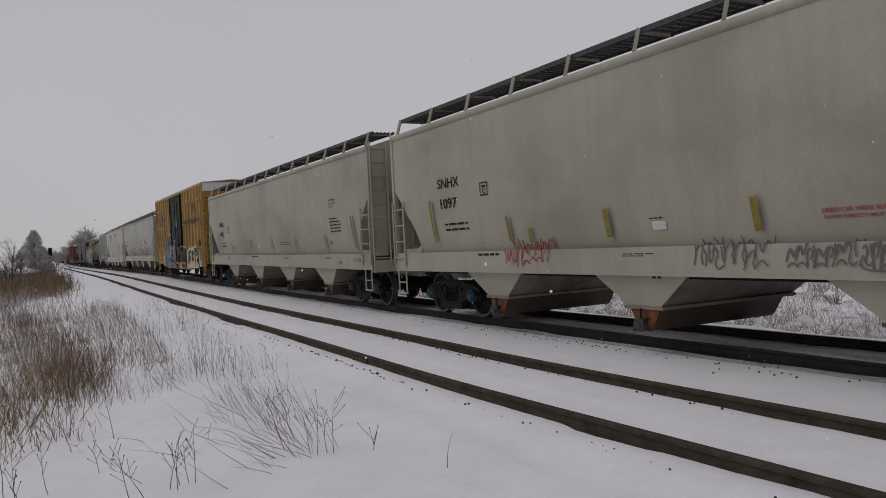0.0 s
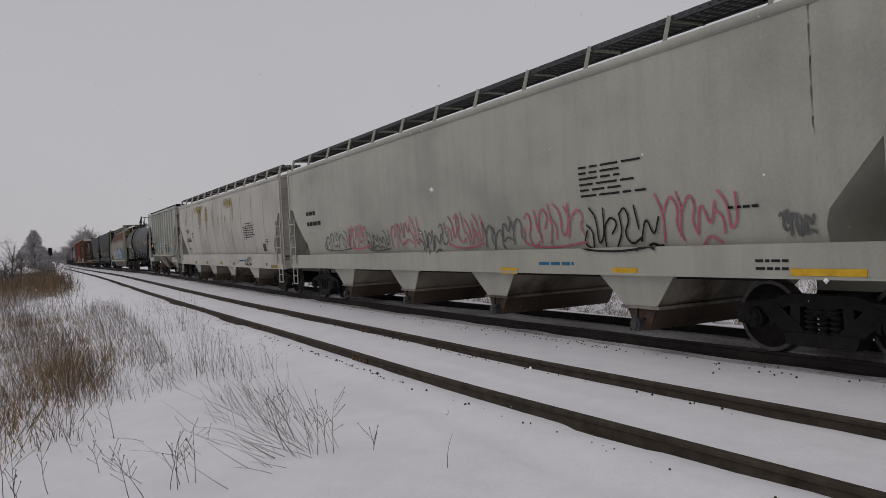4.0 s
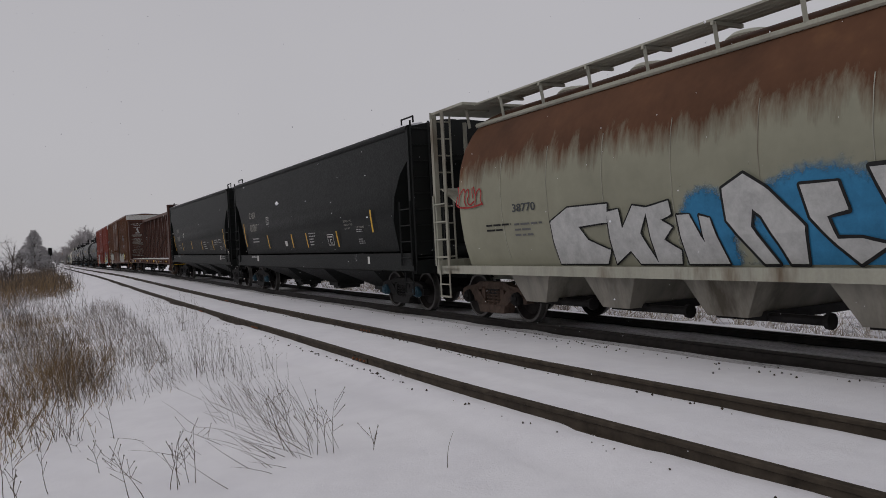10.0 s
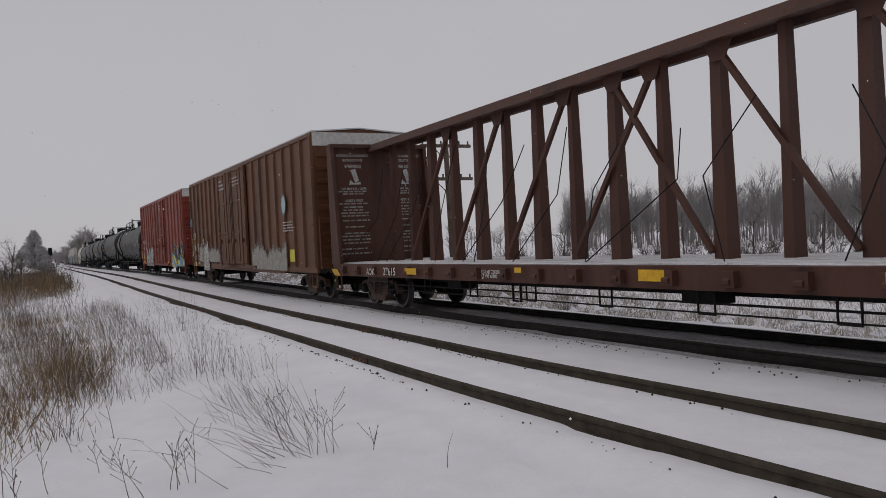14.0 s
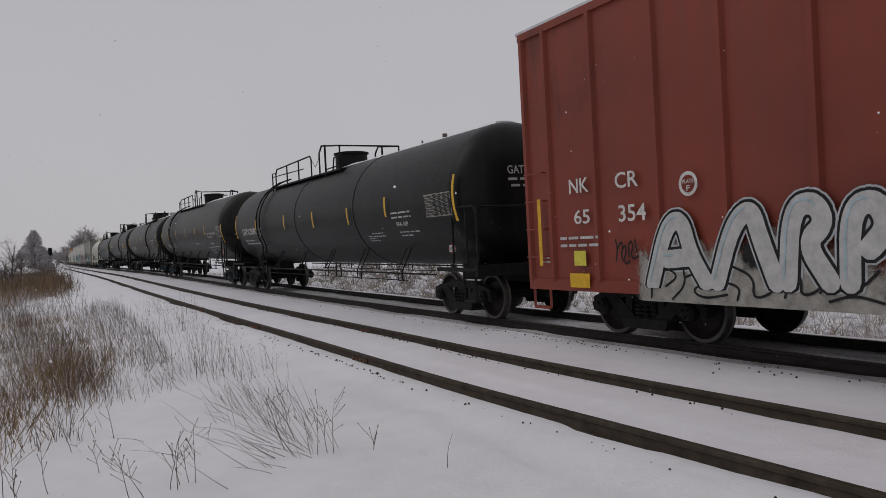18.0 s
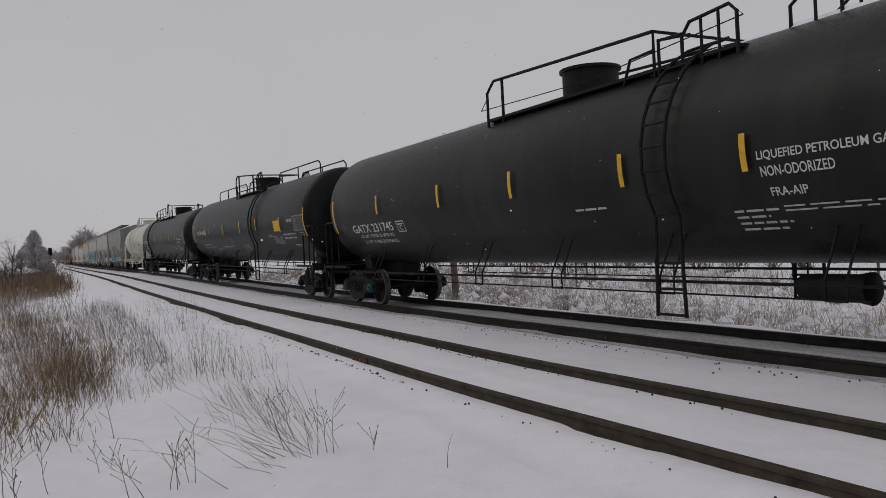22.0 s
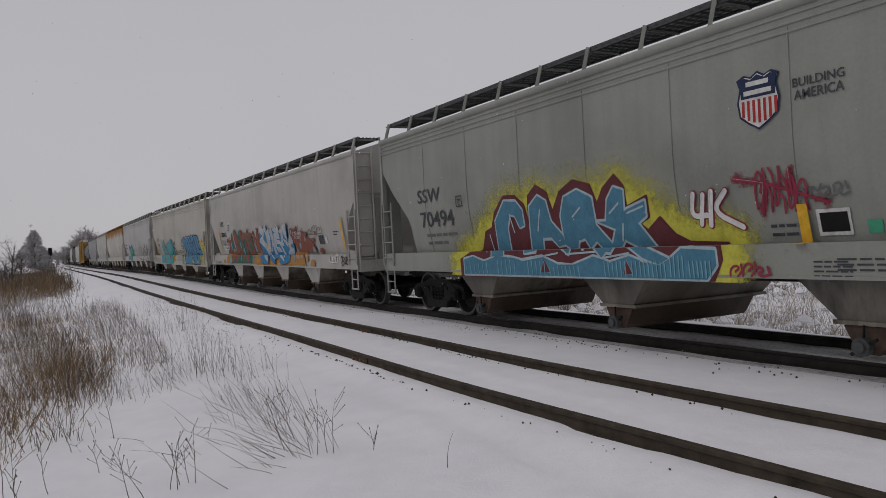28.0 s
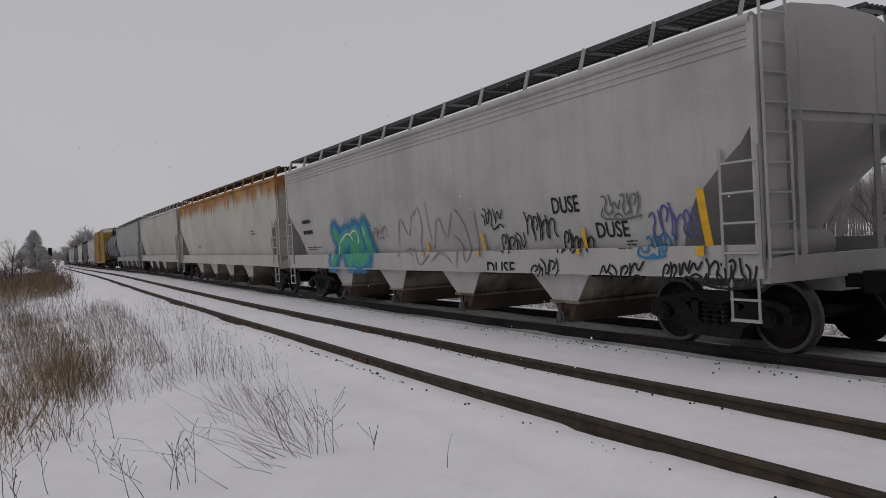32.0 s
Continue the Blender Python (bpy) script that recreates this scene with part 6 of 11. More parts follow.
part("base_box", Shape().box(-0.3, 0.3, -0.3, 0.3, 0, 0.9), GRATE, sg)

x, y = 27.6, -15.2
pl = thing("utility_pole", "weathered wooden line pole with two crossarms", "utility pole", m=pose(x, y, ground_height(x, y), 0, 2.0, 0))
part("post", Shape().rod((0, 0, -0.3), (0, 0, 7.05), 0.15, 10, 0.10), POLE_WOOD, pl)
for z in (5.2, 6.55):
    arm = part("crossarm", Shape().box(-0.06, 0.06, -1.15, 1.15, z - 0.06, z + 0.06), POLE_WOOD, pl)
    for k in range(6):
        yy = -1.05 + 0.42 * k
        part("insulator", Shape().rod((0, yy, z + 0.05), (0, yy, z + 0.2), 0.035, 6), GRATE, arm)
    for w in (1, -1):
        part("arm_brace", Shape().rod((0.05, w * 0.55, z - 0.05), (0.05, 0, z - 0.6), 0.018, 5), STEEL, arm)

# stones and clods thrown up along the rails, joint bars on the near track
random.seed(81)
stones = Shape()
for _ in range(420):
    s = random.choice((random.uniform(9, 13.5), random.uniform(3, 30), random.uniform(5, 16)))
    side = random.choice((NEAR_RAIL - 0.16 - abs(random.gauss(0, 0.05)), NEAR_RAIL + GAUGE - 0.15 - abs(random.gauss(0, 0.04)), MAIN_RAIL - 0.2 - abs(random.gauss(0, 0.35)), MAIN_RAIL - 0.45 - abs(random.gauss(0, 0.1)), MAIN_RAIL + GAUGE + 0.2))
    x, y, _z = along(s, side)
    r = random.uniform(0.005, 0.02)
    z = ground_height(x, y) + r * 0.3
    q = [random.uniform(0.7, 1.3) * r for _ in range(6)]
    stones.add([(x + q[0], y, z), (x - q[1], y, z), (x, y + q[2], z), (x, y - q[3], z), (x, y, z + q[4]), (x, y, z - q[5])],
               [(0, 2, 4), (2, 1, 4), (1, 3, 4), (3, 0, 4), (2, 0, 5), (1, 2, 5), (3, 1, 5), (0, 3, 5)])
stuff("track_stones", stones, RAIL_SIDE, "dark ballast stones and dirt scattered on snow", "stones")
for s, side in ((11.0, NEAR_RAIL), (17.2, NEAR_RAIL), (23.4, NEAR_RAIL), (14.4, NEAR_RAIL + GAUGE), (26.8, NEAR_RAIL + GAUGE)):
    jb = thing("joint_bar", "rusty bolted joint bar on a rail", "rail joint", "joint bars on the near track", pose(*along(s, side)))
    part("bar", Shape().box(-0.3, 0.3, 0.012, 0.030, -0.125, -0.05), RAIL_SIDE, jb)
    for k in range(4):
        part("bolt", Shape().rod((-0.22 + 0.147 * k, 0.028, -0.088), (-0.22 + 0.147 * k, 0.055, -0.088), 0.018, 6), RUST, jb)

# falling snow
random.seed(91)
FLAKE = plain("snow_flake", (0.85, 0.85, 0.87), 0.9, 0.0, 0.05, 1.0, 0)
FLAKES = []
for k, (drop, drift) in enumerate(((1.05, -0.35), (0.9, -0.2), (1.2, -0.5))):
    sh = Shape()
    for _ in range(1100):
        x, y = random.uniform(1.2, 22), random.uniform(-8.8, 3)
        z = random.uniform(-0.5, 4 + 32 * drop)
        if math.hypot(x, y) < 1.6:
            continue
        r = random.uniform(0.003, 0.008)
        sh.add([(x + r, y, z), (x - r, y, z), (x, y + r, z), (x, y - r, z), (x, y, z + r), (x, y, z - r)],
               [(0, 2, 4), (2, 1, 4), (1, 3, 4), (3, 0, 4), (2, 0, 5), (1, 2, 5), (3, 1, 5), (0, 3, 5)])
    fl = stuff("falling_snow", sh, FLAKE, "loose white snowflakes falling through the air", "snowflakes")
    FLAKES.append((fl, drop, drift))


# ---------------------------------------------------------------- painted markings: lettering, reflectors, graffiti
SIGN_RED = spray("sign_red", (0.36, 0.035, 0.035))
REFLECT = plain("label_yellow_green", (0.58, 0.52, 0.06), 0.5, 0.0, 0.15, 8.0, 0)
TEAL = spray("sign_blue", (0.03, 0.14, 0.26))
SLATE = plain("stencil_slate", (0.045, 0.05, 0.055), 0.6, 0.0, 0.3, 8.0, 0)
SPRAY_GREY = spray("spray_grey", (0.13, 0.13, 0.13))
SPRAY_SILVER = spray("spray_silver", (0.42, 0.44, 0.46), 0.35)
SPRAY_PALE = spray("spray_pale_grey", (0.46, 0.46, 0.45), 0.25)
SPRAY_DULL = spray("spray_dull_silver", (0.30, 0.29, 0.26), 0.45)
SPRAY_WHITE = spray("spray_white", (0.66, 0.66, 0.64))
SPRAY_ICE = spray("spray_ice_blue", (0.36, 0.46, 0.50))
SPRAY_SKY = spray("spray_sky_blue", (0.16, 0.34, 0.42))
SPRAY_STEEL = spray("spray_steel_blue", (0.14, 0.28, 0.40))
SPRAY_BLUE = spray("spray_blue", (0.035, 0.19, 0.36))
SPRAY_NAVY = spray("spray_navy", (0.02, 0.03, 0.07))
SPRAY_TEAL = spray("spray_teal", (0.07, 0.30, 0.33))
SPRAY_GREEN = spray("spray_green", (0.07, 0.34, 0.20))
SPRAY_GREEN_DK = spray("spray_dark_green", (0.03, 0.12, 0.10))
SPRAY_YELLOW = spray("spray_yellow", (0.62, 0.52, 0.05), 0.35)
SPRAY_CREAM_Y = spray("spray_pale_yellow", (0.56, 0.49, 0.16))
SPRAY_MUSTARD = spray("spray_mustard", (0.46, 0.28, 0.03))
SPRAY_PLUM = spray("spray_plum_red", (0.26, 0.035, 0.06))
SPRAY_MAROON = spray("spray_maroon", (0.115, 0.03, 0.035))
SPRAY_LIME_DK = spray("spray_moss_line", (0.20, 0.26, 0.09))
SPRAY_PINK = spray("spray_pink", (0.50, 0.15, 0.19))
SPRAY_BROWN = spray("spray_brown", (0.10, 0.065, 0.04))
SPRAY_CREAM = spray("spray_cream", (0.52, 0.46, 0.34))
SPRAY_SLATE = spray("spray_blue_grey", (0.12, 0.16, 0.20), 0.4)
SPRAY_MAUVE = spray("spray_pale_mauve", (0.34, 0.27, 0.27), 0.4)
SPRAY_LIME = spray("spray_yellow_green", (0.52, 0.49, 0.07), 0.3)
SPRAY_HAZE = spray("spray_dull_blue", (0.22, 0.26, 0.29), 0.4)
SPRAY_AMBER = spray("spray_amber", (0.40, 0.20, 0.05), 0.25)
SPRAY_RUSSET = spray("spray_russet", (0.23, 0.075, 0.05), 0.25)
SPRAY_MURAL = spray("spray_mural_blue", (0.07, 0.20, 0.29))
SPRAY_CORAL = spray("spray_coral", (0.40, 0.12, 0.065))
SPRAY_NAVY_MID = spray("spray_dark_blue", (0.03, 0.06, 0.125))
SPRAY_UMBER = spray("spray_umber", (0.055, 0.04, 0.03), 0.5)
RUST_RUN = spray("rust_run_ochre", (0.36, 0.275, 0.075), 0.3)
SPRAY_VIOLET = spray("spray_violet", (0.09, 0.09, 0.28))

TANK_SKIN = {7: (1.45, 2.55), 14: (1.51, 2.55), 15: (1.56, 2.67), 16: (1.53, 2.60), 17: (1.53, 2.60), 18: (1.53, 2.52), 19: (1.42, 2.60)}
DOOR_SPAN = {3: (6.1, 10.0), 12: (6.9, 12.0), 13: (6.9, 12.15)}


def skin(number, a, z):
    """How far the near side of a car stands out at a place on it."""
    if number in TANK_SKIN:
        r, zc = TANK_SKIN[number]
        return math.sqrt(max(0.05, r * r - (z - zc) ** 2)) + 0.006
    if number == 8:
        return max(round_out(z), 1.5 if z < 1.1 else 0.0) + 0.012
    if number in DOOR_SPAN:
        d0, d1 = DOOR_SPAN[number]
        return 1.645 if d0 < a < d1 else {3: 1.572, 12: 1.58, 13: 1.566}[number]
    if number in (6, 11):
        return 1.575 if number == 6 else 1.605 if 0.84 < z < 1.1 else 1.51
    return 1.545 if z < SILL_TOP.get(number, 1.38) else hopper_out(z) + 0.012


SILL_TOP = {5: 1.42}
SMOOTH_CARS = {1, 2, 4, 5, 8, 9, 10} | set(range(20, 27)) | set(range(29, 38))


def decal(number, name, verts, faces, mat, lift=0.0, parent=None, label="", rise=0.0, flat=None):
    """A flat painted shape from (a, z) pairs, laid on the near side of a car; rise lifts each face a hair above the last."""
    half = LENGTH[number] / 2
    me = bpy.data.meshes.new(name)
    if number in SMOOTH_CARS and flat is None:
        me.from_pydata([(half - a, lift + rise * i, z) for i, (a, z) in enumerate(verts)], [], [tuple(f) for f in faces])
        zs = [z for _a, z in verts]
        top = SILL_TOP.get(number, 1.38)
        bm = bmesh.new()
        bm.from_mesh(me)
        for z in (top - 0.003, top + 0.003, 1.47, 1.57, 1.68, 1.80, 1.95, 2.12, 2.32, 2.55):
            if min(zs) < z < max(zs):
                bmesh.ops.bisect_plane(bm, geom=bm.verts[:] + bm.edges[:] + bm.faces[:], plane_co=(0, 0, z), plane_no=(0, 0, 1))
        for v in bm.verts:
            v.co.y += skin(number, half - v.co.x, v.co.z)
        bm.to_mesh(me)
        bm.free()
    else:
        me.from_pydata([(half - a, (skin(number, a, z) if flat is None else flat) + lift + (rise * i), z) for i, (a, z) in enumerate(verts)], [], [tuple(f) for f in faces])
    me.materials.append(mat)
    ob = new(name, me)
    ob.parent = parent or CARS[number]
    if label:
        tagged(ob, label)
    if rise or name in ("stencil_line", "lettering", "emblem_block", "clearance_mark"):
        tagged(ob, kind="stuff")
    return ob


def glyphs(text, bold=0.012):
    """Flat outline mesh of a text in the built-in font, scaled to a unit box."""
    cu = bpy.data.curves.new("text", "FONT")
    cu.body, cu.offset, cu.resolution_u = text, bold, 3
    tmp = bpy.data.objects.new("text", cu)
    scene.collection.objects.link(tmp)
    me = bpy.data.meshes.new_from_object(tmp)
    vs = [(v.co.x, v.co.y) for v in me.vertices]
    fs = [tuple(p.vertices) for p in me.polygons]
    bpy.data.objects.remove(tmp)
    bpy.data.meshes.remove(me)
    bpy.data.curves.remove(cu)
    x0, x1 = min(v[0] for v in vs), max(v[0] for v in vs)
    y0, y1 = min(v[1] for v in vs), max(v[1] for v in vs)
    return [((x - x0) / (x1 - x0), (y - y0) / (y1 - y0)) for x, y in vs], fs


def letters(number, text, a0, a1, z0, z1, mat, lift=0.0):
    vs, fs = glyphs(text)
    return decal(number, "lettering", [(a0 + u * (a1 - a0), z0 + v * (z1 - z0)) for u, v in vs], fs, mat, lift)


def quads(rects):
    vs, fs = [], []
    for a0, a1, z0, z1 in rects:
        k = len(vs)
        vs += [(a0, z0), (a1, z0), (a1, z1), (a0, z1)]
        fs.append((k, k + 1, k + 2, k + 3))
    return vs, fs


def bars(number, rows, a0, a1, z0, z1, mat):
    """Lines too small to read, as plain bars broken into words."""
    random.seed(int(number * 1000 + a0 * 37 + z0 * 11))
    rects = []
    step = (z1 - z0) / rows
    for k in range(rows):
        z = z0 + step * k
        a = a0
        end = a1 - (a1 - a0) * random.choice((0, 0, 0.15, 0.35)) * (rows > 1)
        while a < end - 0.02:
            w = random.uniform(0.12, 0.34) * max(0.5, min(1.6, a1 - a0))
            b = min(a + w, end)
            rects.append((a, b, z + step * 0.12, z + step * (0.12 + (0.36 if rows > 1 else 0.55))))
            a = b + 0.05 * max(0.5, min(1.6, a1 - a0))
    vs, fs = quads(rects)
    return decal(number, "stencil_line", vs, fs, SPRAY_PALE if mat is WHITE else mat)


def patch(number, name, a0, a1, z0, z1, mat):
    if name == "sprayed_patch":
        return blob(number, a0, a1, z0, z1, mat, 1)
    n = 6
    vs, fs = quads([(a0, a1, z0 + (z1 - z0) * k / n, z0 + (z1 - z0) * (k + 1) / n) for k in range(n)] if number in TANK_SKIN else [(a0, a1, z0, z1)])
    return decal(number, name, vs, fs, mat, {"BLACK": 0.004}.get(mat.name, 0.001) + (0.003 if mat is BLACK or mat is REFLECT else 0.0))


def strip(number, a, z0, z1, mat, wide):
    n = 8
    vs, fs = quads([(a - wide / 2, a + wide / 2, z0 + (z1 - z0) * k / n, z0 + (z1 - z0) * (k + 1) / n) for k in range(n)])
    return decal(number, "reflector_strip", vs, fs, mat, 0.048, label="vertical yellow reflective strip")


def outline_rect(a0, a1, z0, z1, t):
    return [(a0, a1, z0, z0 + t), (a0, a1, z1 - t, z1), (a0, a0 + t, z0 + t, z1 - t), (a1 - t, a1, z0 + t, z1 - t)]


def plate(number, a0, a1, z0, z1, mat):
    vs, fs = quads(outline_rect(a0, a1, z0, z1, 0.022) + [(a0 + 0.06, a1 - 0.06, z1 - 0.09, z1 - 0.06)])
    ob = decal(number, "clearance_mark", vs, fs, mat)
    gv, gf = glyphs("C")
    decal(number, "lettering", [(a0 + (a1 - a0) * (0.32 + 0.36 * u), z0 + (z1 - z0) * (0.16 + 0.42 * v)) for u, v in gv], gf, mat, 0.001, ob)


def data_table(number, a0, a1, z0, z1, mat):
    """The ruled inspection panel of a tank car."""
    rects = outline_rect(a0, a1, z0, z1, 0.016)
    rows = 9
    h = (z1 - z0) / rows
    random.seed(number)
    for k in range(rows):
        z = z0 + h * k
        rects.append((a0 + 0.02, a1 - 0.02, z - 0.0025, z + 0.0025))
        rects.append((a0 + 0.04, a0 + (a1 - a0) * random.uniform(0.3, 0.42), z + h * 0.36, z + h * 0.64))
        for c in (0.48, 0.66, 0.84):
            rects.append((a0 + (a1 - a0) * c, a0 + (a1 - a0) * (c + 0.09), z + h * 0.36, z + h * 0.64))
    vs, fs = quads(rects)
    return decal(number, "inspection_panel", vs, fs, SPRAY_DULL, label="white ruled inspection stencil")


def disc(cx, cz, rx, rz, n=20):
    return [(cx + rx * math.cos(2 * math.pi * k / n), cz + rz * math.sin(2 * math.pi * k / n)) for k in range(n)]


def disc_mark(number, a0, a1, z0, z1, mat):
    vs = disc((a0 + a1) / 2, (z0 + z1) / 2, (a1 - a0) / 2, (z1 - z0) / 2) + disc((a0 + a1) / 2, (z0 + z1) / 2, (a1 - a0) * 0.36, (z1 - z0) * 0.36)
    return decal(number, "round_mark", vs, [(k, (k + 1) % 20, 20 + (k + 1) % 20, 20 + k) for k in range(20)], mat)


def ring_mark(number, a0, a1, z0, z1, mat):
    ob = disc_mark(number, a0, a1, z0, z1, mat)
    gv, gf = glyphs("PLATE")
    decal(number, "lettering", [(a0 + (a1 - a0) * (0.2 + 0.6 * u), z0 + (z1 - z0) * (0.52 + 0.16 * v)) for u, v in gv], gf, mat, 0.001, ob)
    gv, gf = glyphs("F")
    decal(number, "lettering", [(a0 + (a1 - a0) * (0.4 + 0.2 * u), z0 + (z1 - z0) * (0.2 + 0.24 * v)) for u, v in gv], gf, mat, 0.001, ob)


def diamond(number, a0, a1, z0, z1, mat):
    ca, cz = (a0 + a1) / 2, (z0 + z1) / 2
    vs = [(ca, z0), (a1, cz), (ca, z1), (a0, cz)]
    vs += [(ca + (a - ca) * 0.75, cz + (z - cz) * 0.75) for a, z in vs]
    decal(number, "diamond_mark", vs, [(k, (k + 1) % 4, 4 + (k + 1) % 4, 4 + k) for k in range(4)], mat)


def placard(number, a0, a1, z0, z1):
    """A diamond hazard placard with its number."""
    ca, cz = (a0 + a1) / 2, (z0 + z1) / 2
    ob = decal(number, "hazard_placard", [(ca, z0), (a1, cz), (ca, z1), (a0, cz)], [(0, 1, 2, 3)], SIGN_RED, 0.006, label="red diamond hazard placard", flat=skin(number, ca, z1) + 0.02)
    w = (a1 - a0) * 0.34
    vs, fs = quads([(ca - w, ca + w, cz - 0.07, cz + 0.07)])
    decal(number, "number_field", vs, fs, WHITE, 0.010, ob, flat=skin(number, ca, z1) + 0.02)
    gv, gf = glyphs("1075")
    decal(number, "lettering", [(ca - w * 0.85 + 1.7 * w * u, cz - 0.045 + 0.09 * v) for u, v in gv], gf, INK, 0.014, ob, flat=skin(number, ca, z1) + 0.02)


def shield(number, a0, a1, z0, z1):
    """A striped shield emblem in red, white and blue, without its words."""
    w, h = a1 - a0, z1 - z0
    edge = [(0.5, 0.0), (0.75, 0.12), (0.95, 0.25), (1.0, 0.5), (0.93, 0.75), (1.0, 0.9), (0.82, 0.97), (0.66, 0.92), (0.5, 1.0), (0.34, 0.92), (0.18, 0.97), (0.0, 0.9), (0.07, 0.75), (0.0, 0.5), (0.05, 0.25), (0.25, 0.12)]
    ob = decal(number, "shield_emblem", [(a0 + u * w, z0 + v * h) for u, v in edge], [tuple(range(16))], SPRAY_NAVY, 0.002, label="red, white and blue striped shield emblem")
    decal(number, "shield_field", [(a0 + w * (0.5 + (u - 0.5) * 0.9), z0 + h * (0.5 + (v - 0.5) * 0.92)) for u, v in edge], [tuple(range(16))], WHITE, 0.005, ob)
    vs, fs = quads([(a0 + w * (0.12 + 0.125 * k), a0 + w * (0.185 + 0.125 * k), z0 + h * (0.28 - 0.16 * math.sin(math.pi * (k + 0.5) / 7)), z0 + h * 0.52) for k in range(7)])
    decal(number, "shield_stripe", vs, fs, SIGN_RED, 0.008, ob)
    top = [(0.1, 0.56), (0.9, 0.56), (0.9, 0.72), (0.95, 0.88), (0.8, 0.92), (0.66, 0.87), (0.5, 0.94), (0.34, 0.87), (0.2, 0.92), (0.05, 0.88), (0.1, 0.72)]
    decal(number, "shield_band", [(a0 + u * w, z0 + v * h) for u, v in top], [tuple(range(11))], SPRAY_NAVY, 0.008, ob)
    vs, fs = quads([(a0 + w * 0.24, a0 + w * 0.76, z0 + h * 0.76, z0 + h * 0.84), (a0 + w * 0.18, a0 + w * 0.82, z0 + h * 0.61, z0 + h * 0.69)])
    decal(number, "shield_word_bar", vs, fs, WHITE, 0.012, ob)


def cross_arrows(number, a0, a1, z0, z1):
    """Emblem of crossing red and blue arrows."""
    w, h = a1 - a0, z1 - z0
    def band(pts, mat, lift, name):
        return decal(number, name, [(a0 + u * w, z0 + v * h) for u, v in pts], [tuple(range(len(pts)))], mat, lift, label="crossed red and blue arrow emblem" if name == "arrow_emblem" else "")
    for pts, mat, lift, name in (([(0.0, 0.0), (0.28, 0.0), (0.56, 0.5), (0.42, 0.5)], SIGN_RED, 0.002, "arrow_emblem"), ([(1.0, 1.0), (0.72, 1.0), (0.44, 0.5), (0.58, 0.5)], SIGN_RED, 0.003, "arrow_arm"),
                                 ([(0.0, 0.98), (0.14, 1.0), (0.5, 0.42), (0.42, 0.42)], SPRAY_BLUE, 0.004, "arrow_arm"), ([(0.14, 1.0), (0.30, 0.92), (0.58, 0.5), (0.48, 0.42)], SIGN_RED, 0.004, "arrow_arm"),
                                 ([(1.0, 0.02), (0.86, 0.0), (0.5, 0.58), (0.58, 0.58)], SPRAY_BLUE, 0.006, "arrow_arm"), ([(0.86, 0.0), (0.70, 0.08), (0.42, 0.5), (0.52, 0.58)], SIGN_RED, 0.006, "arrow_arm"),
                                 ([(0.0, 0.0), (0.0, 0.16), (0.40, 0.52), (0.46, 0.46)], SPRAY_BLUE, 0.008, "arrow_arm"), ([(1.0, 1.0), (1.0, 0.84), (0.60, 0.48), (0.54, 0.54)], SPRAY_BLUE, 0.008, "arrow_arm"),
                                 ([(0.36, 0.42), (0.5, 0.34), (0.64, 0.42), (0.66, 0.56), (0.5, 0.66), (0.34, 0.56)], SPRAY_BLUE, 0.010, "arrow_hub")):
        band(pts, mat, lift, name)


def bar_logo(number, a0, a1, z0, z1, mat):
    """A word emblem as plain blocks."""
    w, h = a1 - a0, z1 - z0
    vs, fs = quads([(a0, a0 + 0.3 * w, z0 + 0.78 * h, z1), (a0 + 0.1 * w, a0 + 0.2 * w, z0, z0 + 0.78 * h), (a0 + 0.34 * w, a0 + 0.64 * w, z0 + 0.78 * h, z1), (a0 + 0.44 * w, a0 + 0.54 * w, z0, z0 + 0.78 * h), (a0 + 0.7 * w, a0 + 1.0 * w, z0 + 0.35 * h, z0 + 0.65 * h)])
    decal(number, "emblem_block", vs, fs, mat)


LAYERS = {}


def scan_fill(loop, step=0.03):
    """Fills a closed outline with thin level bands, none lying over another."""
    lo, hi = min(z for _a, z in loop), max(z for _a, z in loop)
    n = max(2, int((hi - lo) / step))
    vs, fs = [], []
    for k in range(n):
        z0, z1 = lo + (hi - lo) * k / n, lo + (hi - lo) * (k + 1) / n
        mid = (z0 + z1) / 2
        cuts = []
        for (a, z), (b, y) in zip(loop, loop[1:]):
            if (z <= mid) != (y <= mid):
                at = lambda h, a=a, b=b, z=z, y=y: a + (b - a) * max(0.0, min(1.0, (h - z) / (y - z)))
                cuts.append((at(mid), at(z0), at(z1), 1 if y > z else -1))
        cuts.sort()
        wind = 0
        for p, q in zip(cuts, cuts[1:]):
            wind += p[3]
            if wind and q[0] - p[0] > 0.004:
                i = len(vs)
                vs += [(p[1], z0), (max(q[1], p[1] + 1e-4), z0), (max(q[2], p[2] + 1e-4), z1), (p[2], z1)]
                fs.append((i, i + 1, i + 2, i + 3))
    return vs, fs


def poly_piece(number, fill, edge, wide, outline, lift=0.0, label=""):
    """One sprayed letter form: a filled outline with an edge line round it."""
    LAYERS[number] = LAYERS.get(number, 0) + 1
    lift += 0.0006 * LAYERS[number]
    loop = outline + [outline[0]]
    vs, fs = stroked([loop], wide)
    ob = decal(number, "graffiti", vs, fs, edge, 0.006 + lift, None, label or "sprayed letter form of a graffiti piece", 2e-6)
    vs, fs = scan_fill(loop)
    decal(number, "graffiti_fill", vs, fs, fill, 0.0095 + lift, ob)
    return ob


